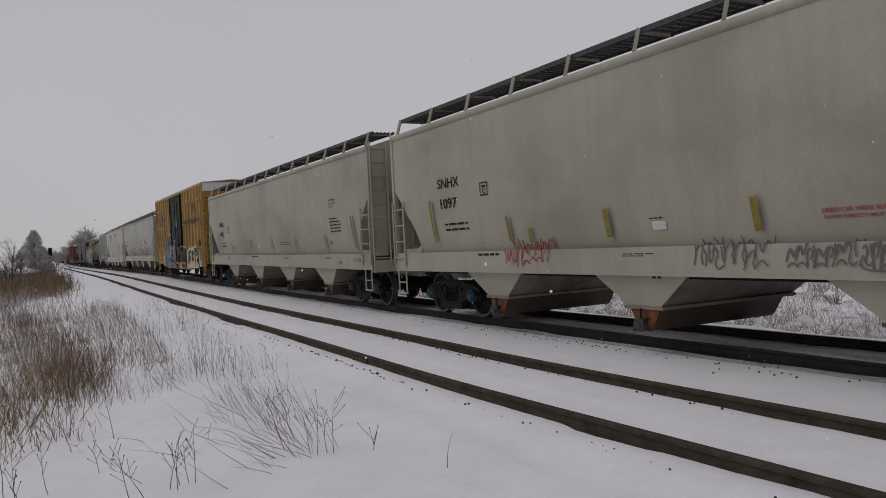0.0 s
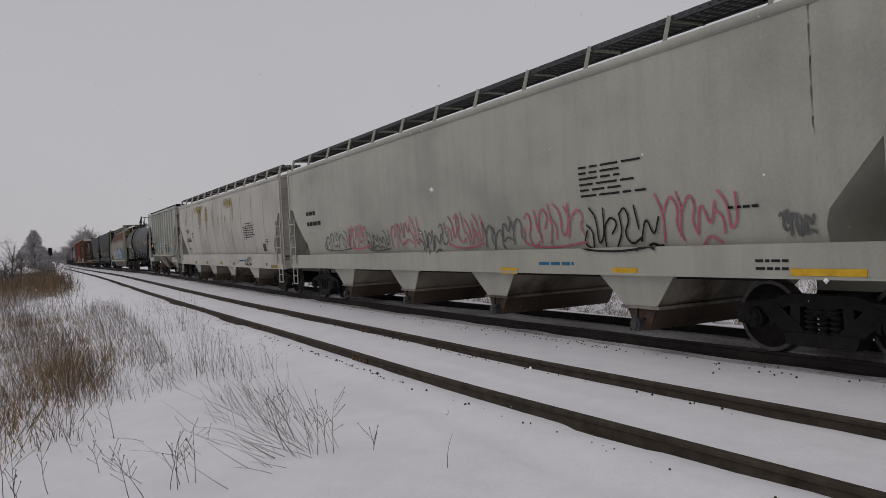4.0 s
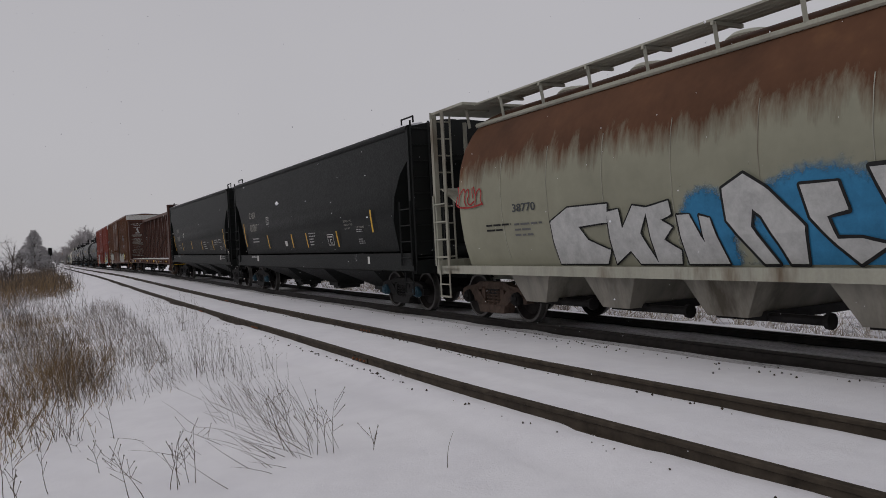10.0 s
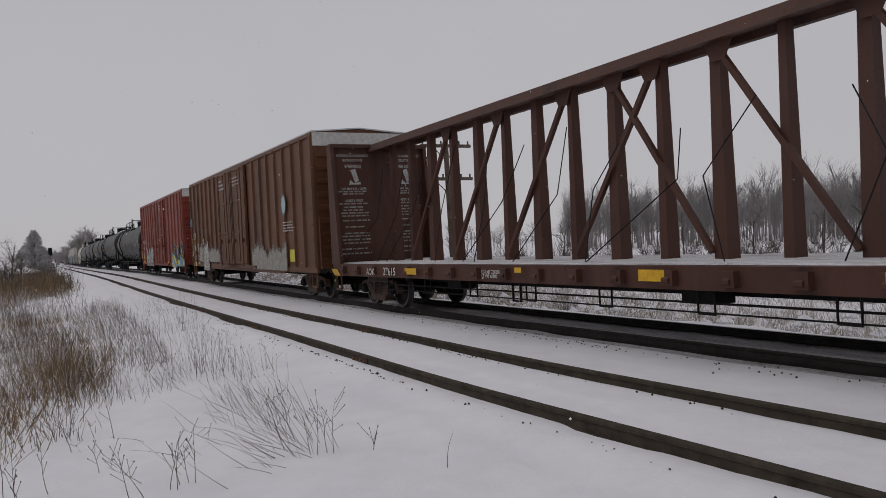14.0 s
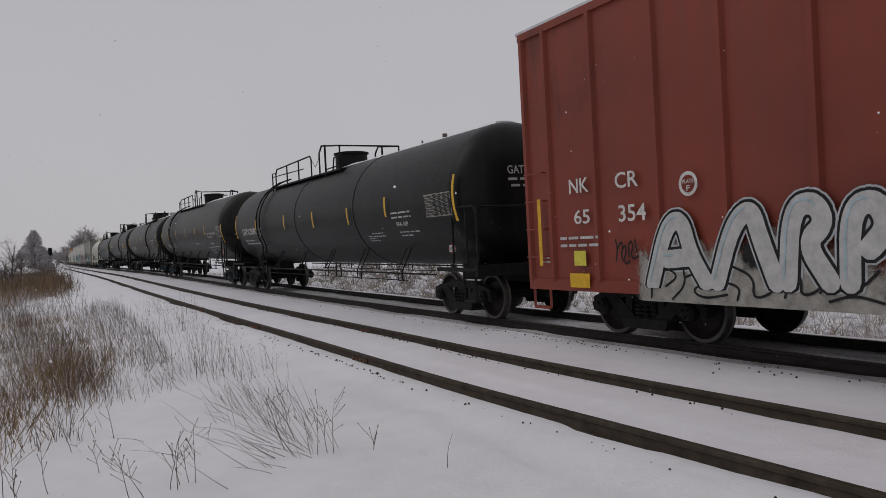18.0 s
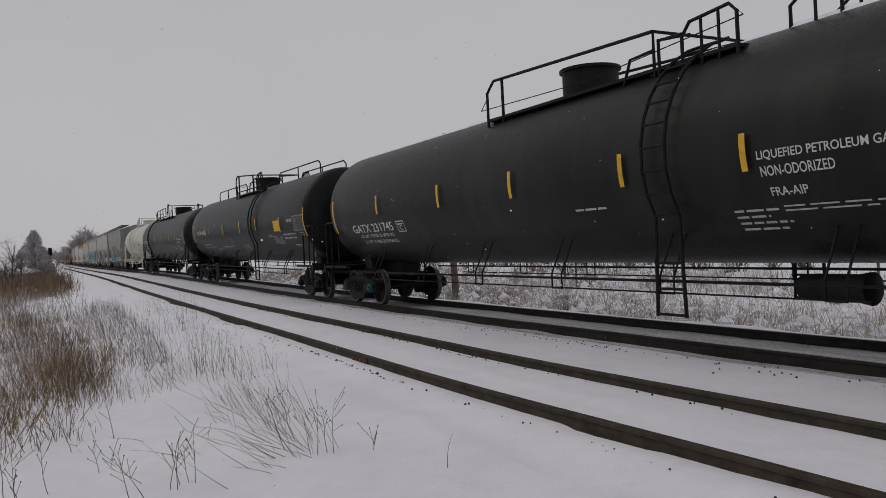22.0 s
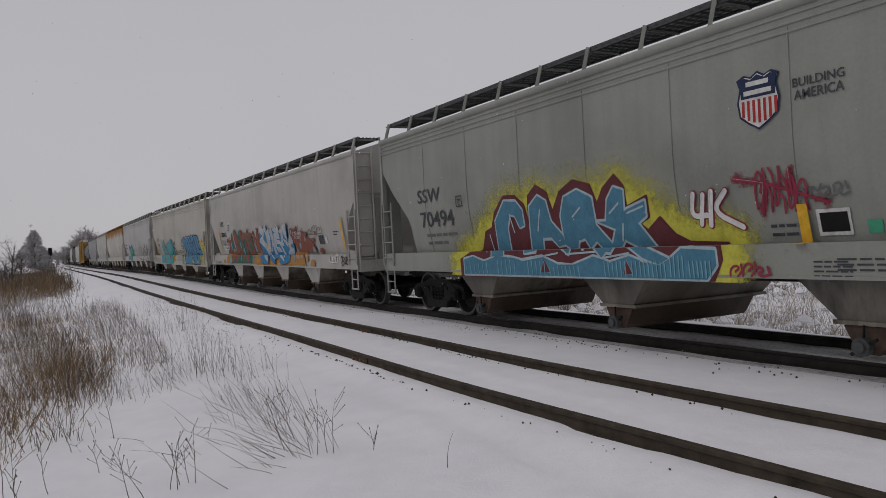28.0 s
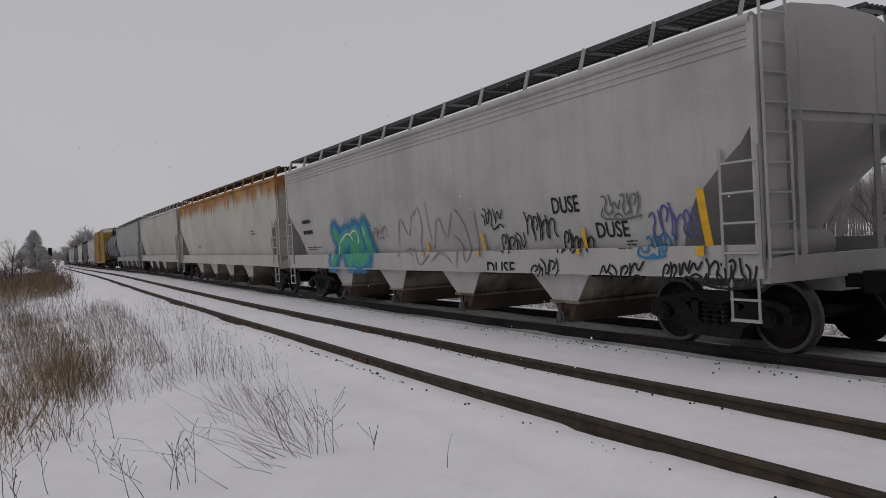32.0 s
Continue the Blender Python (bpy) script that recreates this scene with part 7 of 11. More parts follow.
def stain(number, a0, a1, z0, z1, mat):
    """A rust run: full at its head, thinning towards its foot and sides."""
    def cover(a, z):
        t, u = (z - z0) / (z1 - z0), (a - a0) / (a1 - a0)
        return (0.62 + 0.25 * noise.noise((a * 3, z * 0.8, number))) * min(1.0, 1.6 * t) * min(1.0, 5 * (1 - t)) * max(0.0, 1 - abs(2 * u - 1) ** 1.5)
    sheet(number, a0, a1, z0, z1, cover, mat, 0.001, "ochre rust run on the paint")


# ---- graffiti: thick rounded strokes in layers
def stroked(lines, wide):
    vs, fs = [], []
    for line in lines:
        for (a, z), (b, y) in zip(line, line[1:]):
            d = math.hypot(b - a, y - z)
            if d < 1e-6:
                continue
            nx, nz = -(y - z) / d * wide / 2, (b - a) / d * wide / 2
            k = len(vs)
            vs += [(a + nx, z + nz), (a - nx, z - nz), (b - nx, y - nz), (b + nx, y + nz)]
            fs.append((k, k + 1, k + 2, k + 3))
        for a, z in line:
            k = len(vs)
            vs += disc(a, z, wide / 2, wide / 2, 10)
            fs.append(tuple(range(k, k + 10)))
    return vs, fs


FORMS = ([[(0.10, -0.02), (0.30, 0.55), (0.05, 0.98)], [(0.30, 0.55), (0.72, 0.92), (0.98, 0.60), (0.74, 0.30), (0.98, 0.0)]],
         [[(0.0, 0.25), (0.35, 0.98), (0.62, 0.30), (0.95, 0.88)], [(0.15, 0.0), (0.55, 0.22), (1.0, 0.02)]],
         [[(0.05, 0.80), (0.30, 1.0), (0.50, 0.62), (0.20, 0.30), (0.48, -0.02), (0.95, 0.18)], [(0.72, 0.98), (0.86, 0.40)]],
         [[(0.10, 0.02), (0.05, 0.60), (0.40, 0.98), (0.75, 0.72), (0.45, 0.40)], [(0.68, 0.0), (0.96, 0.45), (0.82, 1.02)]],
         [[(0.0, 0.55), (0.36, 0.40), (0.30, 0.0)], [(0.22, 1.0), (0.62, 0.70), (0.58, 0.02), (0.98, 0.28), (1.0, 0.92)]])


def eased(line, n=3):
    """Rounds a polyline off by cutting its corners."""
    for _ in range(n - 1):
        out = [line[0]]
        for p, q in zip(line, line[1:]):
            out += [(0.75 * p[0] + 0.25 * q[0], 0.75 * p[1] + 0.25 * q[1]), (0.25 * p[0] + 0.75 * q[0], 0.25 * p[1] + 0.75 * q[1])]
        line = out + [line[-1]]
    return line


SOFT = {}


def soft_of(mat):
    """The same sprayed paint with thin coverage: solid where its sheet says 1, bare where it says 0."""
    if mat.name not in SOFT:
        m = mat.copy()
        m.name = mat.name + "_thin"
        n, l = m.node_tree.nodes, m.node_tree.links
        bsdf = [x for x in n if x.type == "BSDF_PRINCIPLED"][0]
        out = [x for x in n if x.type == "OUTPUT_MATERIAL"][0]
        at = n.new("ShaderNodeAttribute")
        at.attribute_name = "cover"
        grain = noise_node(n, l, coords(n, l, (1, 1, 1)), 9.0, 8.0, 0.8)
        ad = n.new("ShaderNodeMath")
        ad.operation = "MULTIPLY_ADD"
        ad.inputs[1].default_value = 1.6
        l.new(grain, ad.inputs[0])
        sb = n.new("ShaderNodeMath")
        sb.operation = "ADD"
        sb.inputs[1].default_value = -0.8
        l.new(at.outputs["Fac"], sb.inputs[0])
        l.new(sb.outputs[0], ad.inputs[2])
        mr = n.new("ShaderNodeMapRange")
        mr.inputs["From Min"].default_value, mr.inputs["From Max"].default_value = 0.15, 0.75
        l.new(ad.outputs[0], mr.inputs["Value"])
        tr, mx = n.new("ShaderNodeBsdfTransparent"), n.new("ShaderNodeMixShader")
        l.new(mr.outputs["Result"], mx.inputs["Fac"])
        l.new(tr.outputs[0], mx.inputs[1])
        l.new(bsdf.outputs[0], mx.inputs[2])
        l.new(mx.outputs[0], out.inputs["Surface"])
        SOFT[mat.name] = m
    return SOFT[mat.name]


def sheet(number, a0, a1, z0, z1, cover, mat, lift, label="", parent=None):
    """A thin coat of sprayed paint over a stretch of the side; cover(a, z) is its thickness."""
    na, nz = max(4, min(64, int((a1 - a0) / 0.08))), max(4, min(28, int((z1 - z0) / 0.08)))
    pts = [(a0 + (a1 - a0) * i / na, z0 + (z1 - z0) * j / nz) for j in range(nz + 1) for i in range(na + 1)]
    fs = [(j * (na + 1) + i, j * (na + 1) + i + 1, (j + 1) * (na + 1) + i + 1, (j + 1) * (na + 1) + i) for j in range(nz) for i in range(na)]
    ob = decal(number, "sprayed_patch", pts, fs, soft_of(mat), lift, parent, label)
    at = ob.data.attributes.new("cover", "FLOAT", "POINT")
    half = LENGTH[number] / 2
    at.data.foreach_set("value", [max(0.0, min(1.0, cover(half - v.co.x, v.co.z))) for v in ob.data.vertices])
    return ob


def halo_sheet(number, lines, spread, mat, parent, floor):
    pts = [p for line in lines for p in line]
    a0, a1 = min(p[0] for p in pts) - spread, max(p[0] for p in pts) + spread
    z1 = max(p[1] for p in pts) + spread
    sheet(number, a0, a1, floor, z1, lambda a, z: 1.5 * (1 - min(math.hypot(a - p[0], z - p[1]) for p in pts) / spread), mat, 0.002, parent=parent)


def mural(number, lines, wide, fill, edge, halo, seed, rim=None, floor=1.0, label="sprayed graffiti piece"):
    """A piece drawn along given strokes: overspray, outer rim, dark edge, fill and short highlights."""
    random.seed(seed)
    soft = [eased(line) for line in lines]
    def keep(vs):
        return [(a, max(z, floor)) for a, z in vs]
    vs, fs = stroked(soft, wide * 1.5)
    top = decal(number, "graffiti", keep(vs), fs, rim or edge, 0.006, None, label, 2e-6)
    if halo:
        halo_sheet(number, soft, wide * 2.0, halo, top, floor)
    if rim:
        vs, fs = stroked(soft, wide * 1.3)
        decal(number, "graffiti_edge", keep(vs), fs, edge, 0.010, top, "", 2e-6)
    vs, fs = stroked(soft, wide)
    decal(number, "graffiti_fill", keep(vs), fs, fill, 0.015, top, "", 2e-6)
    shine = [[(a - 0.2 * wide, z + 0.2 * wide) for a, z in line[: max(3, len(line) // 2)]] for line in soft]
    vs, fs = stroked(shine, wide * 0.12)
    decal(number, "graffiti_highlight", keep(vs), fs, SPRAY_ICE, 0.020, top, "", 2e-6)
    return top


def piece(number, a0, a1, z0, z1, count, seed, fill, edge, halo):
    """A spray-painted piece: interlocking abstract forms with fill, edge line, halo and highlights."""
    random.seed(seed)
    gx, gz = (a1 - a0) / count, z1 - z0
    t = 0.215 * min(gx * 1.1, gz)
    lines = []
    for k in range(count):
        form = random.choice(FORMS)
        slant, drop, grow = random.uniform(-0.12, 0.18), random.uniform(-0.06, 0.08), random.uniform(1.12, 1.35)
        for line in form:
            lines.append(eased([(a0 + gx * (k + 0.5 + (u - 0.5) * grow + slant * (v - 0.5)), z0 + t * 0.85 + (gz - 1.7 * t) * (min(1.05, max(-0.02, v + drop)))) for u, v in line]))
    top = None
    if halo:
        vs, fs = stroked(lines, t * 2.0)
        vs = [(a, max(z, z0 - 0.04)) for a, z in vs]
        top = decal(number, "graffiti", vs, fs, halo, 0.004, None, "sprayed graffiti piece with a coloured halo", 2e-6)
        halo_sheet(number, lines, t * 2.0, halo, top, z0 - 0.06)
    vs, fs = stroked(lines, t * 1.55)
    ob = decal(number, "graffiti_edge" if top else "graffiti", vs, fs, edge, 0.009, top, "" if top else "sprayed graffiti piece", 2e-6)
    vs, fs = stroked(lines, t * 1.12)
    decal(number, "graffiti_fill", vs, fs, fill, 0.014, top or ob, "", 2e-6)
    shine = [[(a - 0.25 * t, z + 0.28 * t) for a, z in line[: max(3, len(line) // 2)]] for line in lines]
    vs, fs = stroked(shine, t * 0.16)
    decal(number, "graffiti_highlight", vs, fs, SPRAY_WHITE, 0.019, top or ob, "", 2e-6)


def tag(number, a0, a1, z0, z1, mat, seed, strokes, wide):
    """A quick hand-style tag: thin looping strokes that spell nothing."""
    random.seed(seed)
    lines = []
    count = max(3, strokes // 2 + 1)
    gx, gz = (a1 - a0) / count, z1 - z0
    for k in range(count):
        tall, base = random.uniform(0.65, 1.0), random.uniform(0.0, 0.25)
        lean, grow = random.uniform(-0.1, 0.25), random.uniform(1.0, 1.3)
        for line in random.choice(FORMS):
            lines.append(eased([(a0 + gx * (k + 0.5 + (u - 0.5) * grow + lean * (v - 0.5)), z0 + gz * min(1.0, base + tall * v)) for u, v in line], 4))
    if random.random() < 0.5:
        lines.append(eased([(a0, z0 + 0.5 * gz), (a0 - 0.12 * (a1 - a0), z0 + 0.1 * gz), ((a0 + a1) / 2, z0), (a1, z0 + 0.12 * gz)], 4))
    vs, fs = stroked(lines, min(wide, 0.032))
    decal(number, "graffiti_tag", vs, fs, mat, 0.006, None, "scribbled spray-paint tag", 2e-6)


def blob(number, a0, a1, z0, z1, mat, seed):
    """A cloudy sprayed patch, thinning out at its rim."""
    ca, cz, ra, rz = (a0 + a1) / 2, (z0 + z1) / 2, (a1 - a0) / 2, (z1 - z0) / 2
    sheet(number, a0 - 0.2 * ra, a1 + 0.2 * ra, z0 - (0.1 * rz if rz < 0.4 else 0), z1 + 0.2 * rz, lambda a, z: 2.4 * (1.05 - math.hypot((a - ca) / ra, (z - cz) / rz if rz < 0.4 else max(0.0, (z - cz) / rz))), mat, 0.0022)


def drips(number, a0, a1, z0, z1, mat, seed):
    """Over-painted patches with ragged upper edges."""
    random.seed(seed)
    ph = random.uniform(0, 6)
    edge = lambda a: 0.72 + 0.30 * noise.noise((a * 0.9, ph, 0)) + 0.16 * noise.noise((a * 3.1, ph, 4))
    sheet(number, a0 - 0.15, a1 + 0.15, z0, z1 + 0.1, lambda a, z: min(3.2 * (edge(a) - (z - z0) / (z1 - z0)), (a - a0 + 0.12) / 0.2, (a1 + 0.12 - a) / 0.2), mat, 0.0018, "dull over-painted graffiti patch")


def halo_ring(number, outline, reach, mat):
    """Overspray that hugs the outline of a piece and thins away from it."""
    loop = list(zip(outline, outline[1:] + outline[:1]))
    def gap(a, z):
        best = 9.0
        for (p, q), (u, v) in loop:
            d2 = (u - p) ** 2 + (v - q) ** 2
            t = max(0.0, min(1.0, ((a - p) * (u - p) + (z - q) * (v - q)) / d2)) if d2 else 0.0
            best = min(best, math.hypot(a - p - t * (u - p), z - q - t * (v - q)))
        return best
    low, high = min(p[1] for p in outline), max(p[1] for p in outline)
    sheet(number, min(p[0] for p in outline) - reach, max(p[0] for p in outline) + 1.3 * reach, low, high + 0.6 * reach, lambda a, z: (1.15 + 0.5 * noise.noise((a * 0.9, z * 1.3, 3.0))) * (1 - gap(a, z) / reach) * min(1.0, 1.3 - 1.1 * (z - low) / (high + 0.6 * reach - low)), mat, 0.0022, "thin lime overspray round a graffiti piece")


def marks(number, lines, wide, mat):
    """Loose sprayed strokes over a piece."""
    LAYERS[number] = LAYERS.get(number, 0) + 1
    vs, fs = stroked(lines, wide)
    decal(number, "graffiti_hatching", vs, fs, mat, 0.016 + 0.0006 * LAYERS[number], None, "thin sprayed strokes over a graffiti piece", 2e-6)


SPRAY_BLUE_MID = spray("spray_mid_blue", (0.075, 0.22, 0.36))


def bulkhead_words(car, half, deck, top):
    """Painted warnings on the inner face of the rear bulkhead."""
    def word(text, y0, y1, z0, z1):
        vs, fs = glyphs(text)
        me = bpy.data.meshes.new("lettering")
        me.from_pydata([(half - 0.106, y0 + (y1 - y0) * u, z0 + (z1 - z0) * v) for u, v in vs], [], fs)
        me.materials.append(SPRAY_PALE)
        ob = new("lettering", me)
        ob.parent = car
    random.seed(66)
    h = top - deck
    for y0 in (1.28, -0.35):
        y1 = y0 - 0.95
        for text, t, tall, cut_in in (("LOADING & UNLOADING", 0.075, 0.075, 0.0), ("INSTRUCTIONS", 0.115, 0.075, 0.18), ("WARNING", 0.168, 0.105, 0.22), ("CAR MAY FALL OVER", 0.362, 0.075, 0.08), ("SAFETY FIRST", 0.465, 0.075, 0.2)):
            word(text, y0 - cut_in, y1 + cut_in, top - h * t - tall / 2, top - h * t + tall / 2)
        for t, n in ((0.385, 1), (0.405, 1), (0.49, 1), (0.52, 1), (0.545, 1), (0.57, 1), (0.595, 1), (0.635, 1), (0.69, 1), (0.745, 1), (0.77, 1), (0.80, 1), (0.83, 1), (0.88, 1), (0.92, 1)):
            a, e = y0 - random.uniform(0, 0.18), y1 + random.uniform(0, 0.2)
            rows = []
            while a > e:
                b = max(e, a - random.uniform(0.08, 0.22))
                rows.append((a, b))
                a = b - 0.035
            vs, fs = quads([(p, q, top - h * t - 0.02, top - h * t + 0.02) for p, q in rows])
            me = bpy.data.meshes.new("stencil_line")
            me.from_pydata([(half - 0.106, y, z) for y, z in vs], [], fs)
            me.materials.append(SPRAY_DULL)
            ob = new("stencil_line", me)
            ob.parent = car
            tagged(ob, kind="stuff")
        tip = [(0.42, 0.20), (0.58, 0.19), (0.68, 0.29), (0.56, 0.31)]
        me = bpy.data.meshes.new("warning_picture")
        me.from_pydata([(half - 0.106, y0 + (y1 - y0) * u, top - h * v) for u, v in tip + [(0.36, 0.325), (0.40, 0.285), (0.52, 0.315), (0.72, 0.30), (0.74, 0.325)]], [], [(0, 1, 2, 3), (4, 5, 6, 7, 8)])
        me.materials.append(SPRAY_PALE)
        ob = new("warning_picture", me)
        ob.parent = car
        tagged(ob, kind="stuff")


bulkhead_words(CARS[11], LENGTH[11] / 2, 1.12, 4.42)


def end_words(number, text, rise, wide, tall, small=2):
    """Stencils on the domed front head of a tank: its mark, and lines too small to read."""
    x0, r, zc, head = TANK_END[number]
    def put(name, vs, fs):
        pts = []
        for y, z in vs:
            t = math.asin(min(1.0, (math.hypot(y, z - zc) / r) ** 1.25))
            pts.append((x0 + head * (1 - math.cos(t) ** 0.9) - 0.015, y, z))
        me = bpy.data.meshes.new(name)
        me.from_pydata(pts, [], fs)
        me.materials.append(SPRAY_PALE)
        ob = new(name, me)
        ob.parent = CARS[number]
        return ob
    vs, fs = glyphs(text)
    put("lettering", [(wide * (0.5 - u), zc + rise + tall * v) for u, v in vs], fs)
    for k in range(small):
        vs, fs = quads([(wide * (0.5 - 0.24 * q - 0.05 * k), wide * (0.32 - 0.24 * q - 0.05 * k), zc + rise - 0.13 * (k + 1), zc + rise - 0.13 * (k + 1) + 0.05) for q in range(3)])
        tagged(put("stencil_line", vs, fs), kind="stuff")


end_words(7, "CGTX 23285", 0.75, 1.0, 0.15)
end_words(14, "GATX 230803", 0.35, 1.1, 0.17)
end_words(15, "GATX 231806", 0.55, 1.1, 0.17)
end_words(16, "GATX 231745", 0.55, 1.1, 0.17)
end_words(17, "CGTX 64536", 0.40, 1.0, 0.15)
end_words(18, "GATX 230824", 0.55, 1.1, 0.17)


# ---------------------------------------------------------------- markings, car by car
letters(1, 'SNHX', 2.23, 3.13, 2.68, 2.88, INK)
letters(1, '1097', 2.31, 2.99, 2.26, 2.47, INK)
bars(1, 2, 2.38, 3.31, 1.80, 2.02, INK)
bars(1, 1, 3.76, 4.50, 1.29, 1.36, INK)
plate(1, 3.92, 4.20, 2.42, 2.67, INK)
strip(1, 1.92, 1.58, 2.46, OLIVE, 0.09)
strip(1, 4.78, 1.55, 2.00, OLIVE, 0.09)
strip(1, 7.45, 1.54, 1.96, OLIVE, 0.11)
strip(1, 10.11, 1.53, 1.94, OLIVE, 0.11)
strip(1, 5.41, 1.51, 1.75, OLIVE, 0.09)
letters(1, 'LINED CAR WEAR RUBBER SH', 10.94, 11.91, 1.70, 1.75, SIGN_RED)
letters(1, 'SHARP OBJECTS MUST NOT D', 10.95, 11.91, 1.62, 1.67, SIGN_RED)
patch(1, 'panel', 8.33, 8.59, 1.61, 1.73, WHITE)
bars(1, 1, 8.29, 8.55, 1.76, 1.79, INK)
bars(1, 2, 7.81, 8.46, 1.25, 1.31, INK)
bars(1, 1, 8.39, 8.58, 0.94, 1.00, INK)
tag(1, 4.69, 6.04, 1.09, 1.58, SIGN_RED, 11, 13, 0.022)
tag(1, 9.17, 10.29, 1.08, 1.47, SPRAY_GREY, 12, 13, 0.02)
tag(1, 10.56, 11.40, 1.06, 1.40, SPRAY_GREY, 13, 13, 0.02)
tag(1, 11.46, 11.94, 1.07, 1.40, SPRAY_GREY, 14, 9, 0.02)
letters(2, 'SNHX', 2.13, 2.94, 2.61, 2.83, INK)
letters(2, '1497', 2.15, 2.79, 2.17, 2.40, INK)
bars(2, 2, 2.21, 3.04, 1.74, 1.99, INK)
plate(2, 3.69, 3.95, 2.35, 2.60, INK)
strip(2, 1.75, 1.54, 2.41, OLIVE, 0.09)
strip(2, 4.19, 1.52, 1.93, OLIVE, 0.09)
bars(2, 2, 3.53, 4.16, 1.23, 1.32, INK)
patch(2, 'panel', 1.99, 2.18, 1.21, 1.34, FRAME_GREY)
patch(2, 'panel', 6.27, 6.37, 1.67, 1.73, REFLECT)
bars(2, 1, 4.14, 4.30, 0.92, 0.97, INK)
letters(2, 'EXW 10-8 H 6-3', 16.47, 17.02, 2.88, 2.94, INK)
letters(2, 'EW 8-2 H 13-2', 16.46, 17.04, 2.79, 2.84, INK)
letters(2, 'CU FT 6241', 16.46, 16.81, 2.70, 2.74, INK)
bars(2, 5, 16.47, 17.44, 2.00, 2.45, INK)
strip(2, 18.24, 1.53, 2.39, OLIVE, 0.11)
strip(2, 15.96, 1.55, 1.96, OLIVE, 0.09)
strip(2, 13.05, 1.57, 2.00, OLIVE, 0.09)
strip(2, 10.23, 1.59, 2.01, OLIVE, 0.09)
strip(2, 7.30, 1.59, 2.01, OLIVE, 0.09)
bars(2, 2, 11.19, 12.62, 1.71, 1.84, SPRAY_GREY)
patch(2, 'panel', 8.28, 8.51, 1.65, 1.82, WHITE)
bars(2, 2, 16.00, 16.62, 1.26, 1.32, INK)
letters(2, 'JACK HERE', 18.17, 18.48, 1.19, 1.23, INK)
letters(2, 'PULL HERE', 18.51, 18.77, 1.24, 1.28, INK)
letters(2, 'LIFT HERE', 18.52, 18.77, 1.18, 1.22, INK)
patch(2, 'panel', 17.16, 17.39, 1.13, 1.20, GATE_GREY)
bars(2, 2, 11.94, 12.58, 1.25, 1.31, INK)
bars(2, 1, 7.60, 8.53, 1.29, 1.37, INK)
bars(2, 2, 16.20, 16.49, 1.66, 1.78, INK)
letters(3, 'FB', 1.01, 1.49, 2.37, 2.59, INK)
letters(3, 'OX', 1.91, 2.52, 2.35, 2.58, INK)
letters(3, '50', 0.96, 1.46, 1.90, 2.09, INK)
letters(3, '62', 1.93, 2.48, 1.91, 2.09, INK)
letters(3, '74', 2.88, 3.32, 1.94, 2.13, INK)
letters(3, 'any', 3.70, 4.12, 3.64, 3.78, INK)
letters(3, 'road', 3.70, 4.28, 3.45, 3.62, INK)
letters(3, 'next', 1.03, 1.54, 3.70, 3.84, INK)
letters(3, 'load', 1.01, 1.54, 3.49, 3.63, INK)
cross_arrows(3, 2.13, 3.24, 3.15, 4.06)
letters(3, 'CLOSE AND LOCK', 8.37, 9.23, 3.22, 3.30, WHITE)
letters(3, 'DOOR BEFORE', 8.43, 9.16, 3.12, 3.19, WHITE)
letters(3, 'MOVING CAR', 8.48, 9.13, 3.01, 3.09, WHITE)
bars(3, 2, 6.94, 7.22, 2.57, 2.76, WHITE)
bars(3, 1, 6.37, 6.63, 2.56, 2.63, WHITE)
bars(3, 2, 6.33, 6.56, 2.93, 3.16, WHITE)
disc_mark(3, 7.36, 7.52, 2.08, 2.22, WHITE)
patch(3, 'panel', 7.68, 7.86, 1.77, 1.96, WHITE)
patch(3, 'panel', 8.24, 8.39, 2.03, 2.15, RUST)
bars(3, 2, 8.49, 8.88, 1.61, 1.72, WHITE)
bars(3, 2, 9.08, 9.30, 1.43, 1.59, WHITE)
bars(3, 2, 7.67, 8.09, 2.14, 2.30, WHITE)
patch(3, 'panel', 5.45, 5.80, 2.60, 2.74, WHITE)
bars(3, 3, 4.60, 5.08, 2.52, 2.90, WHITE)
strip(3, 6.40, 1.45, 1.89, YELLOW, 0.14)
strip(3, 9.41, 1.43, 1.85, YELLOW, 0.14)
patch(3, 'panel', 0.89, 1.23, 1.15, 1.63, YELLOW)
strip(3, 3.35, 1.22, 1.64, YELLOW, 0.12)
drips(3, 3.44, 6.19, 0.69, 2.41, SPRAY_SLATE, 301)
blob(3, 6.35, 7.69, 1.19, 2.13, SPRAY_SLATE, 303)
blob(3, 7.04, 8.01, 1.02, 1.71, SPRAY_MAUVE, 304)
mural(3, [[(3.54, 0.73), (3.86, 1.84), (3.72, 2.17)], [(4.41, 0.76), (4.32, 1.55), (4.53, 2.12)], [(3.75, 1.43), (4.48, 1.55)], [(5.08, 1.87), (4.81, 1.28), (4.87, 0.81), (5.53, 0.85)], [(4.88, 1.28), (5.43, 1.38)], [(5.48, 1.89), (5.76, 1.36), (6.13, 0.84)]], 0.17, SPRAY_HAZE, SPRAY_SLATE, SPRAY_SLATE, 302, SPRAY_ICE, 0.72, 'silver and blue-grey sprayed letters')
drips(3, 2.69, 3.45, 0.71, 1.74, SPRAY_SILVER, 306)
drips(3, 6.07, 7.89, 0.65, 1.08, SPRAY_SLATE, 307)
tag(3, 8.29, 8.81, 1.75, 1.91, SPRAY_GREY, 308, 5, 0.03)
tag(3, 4.72, 5.15, 1.86, 2.16, INK, 309, 5, 0.04)
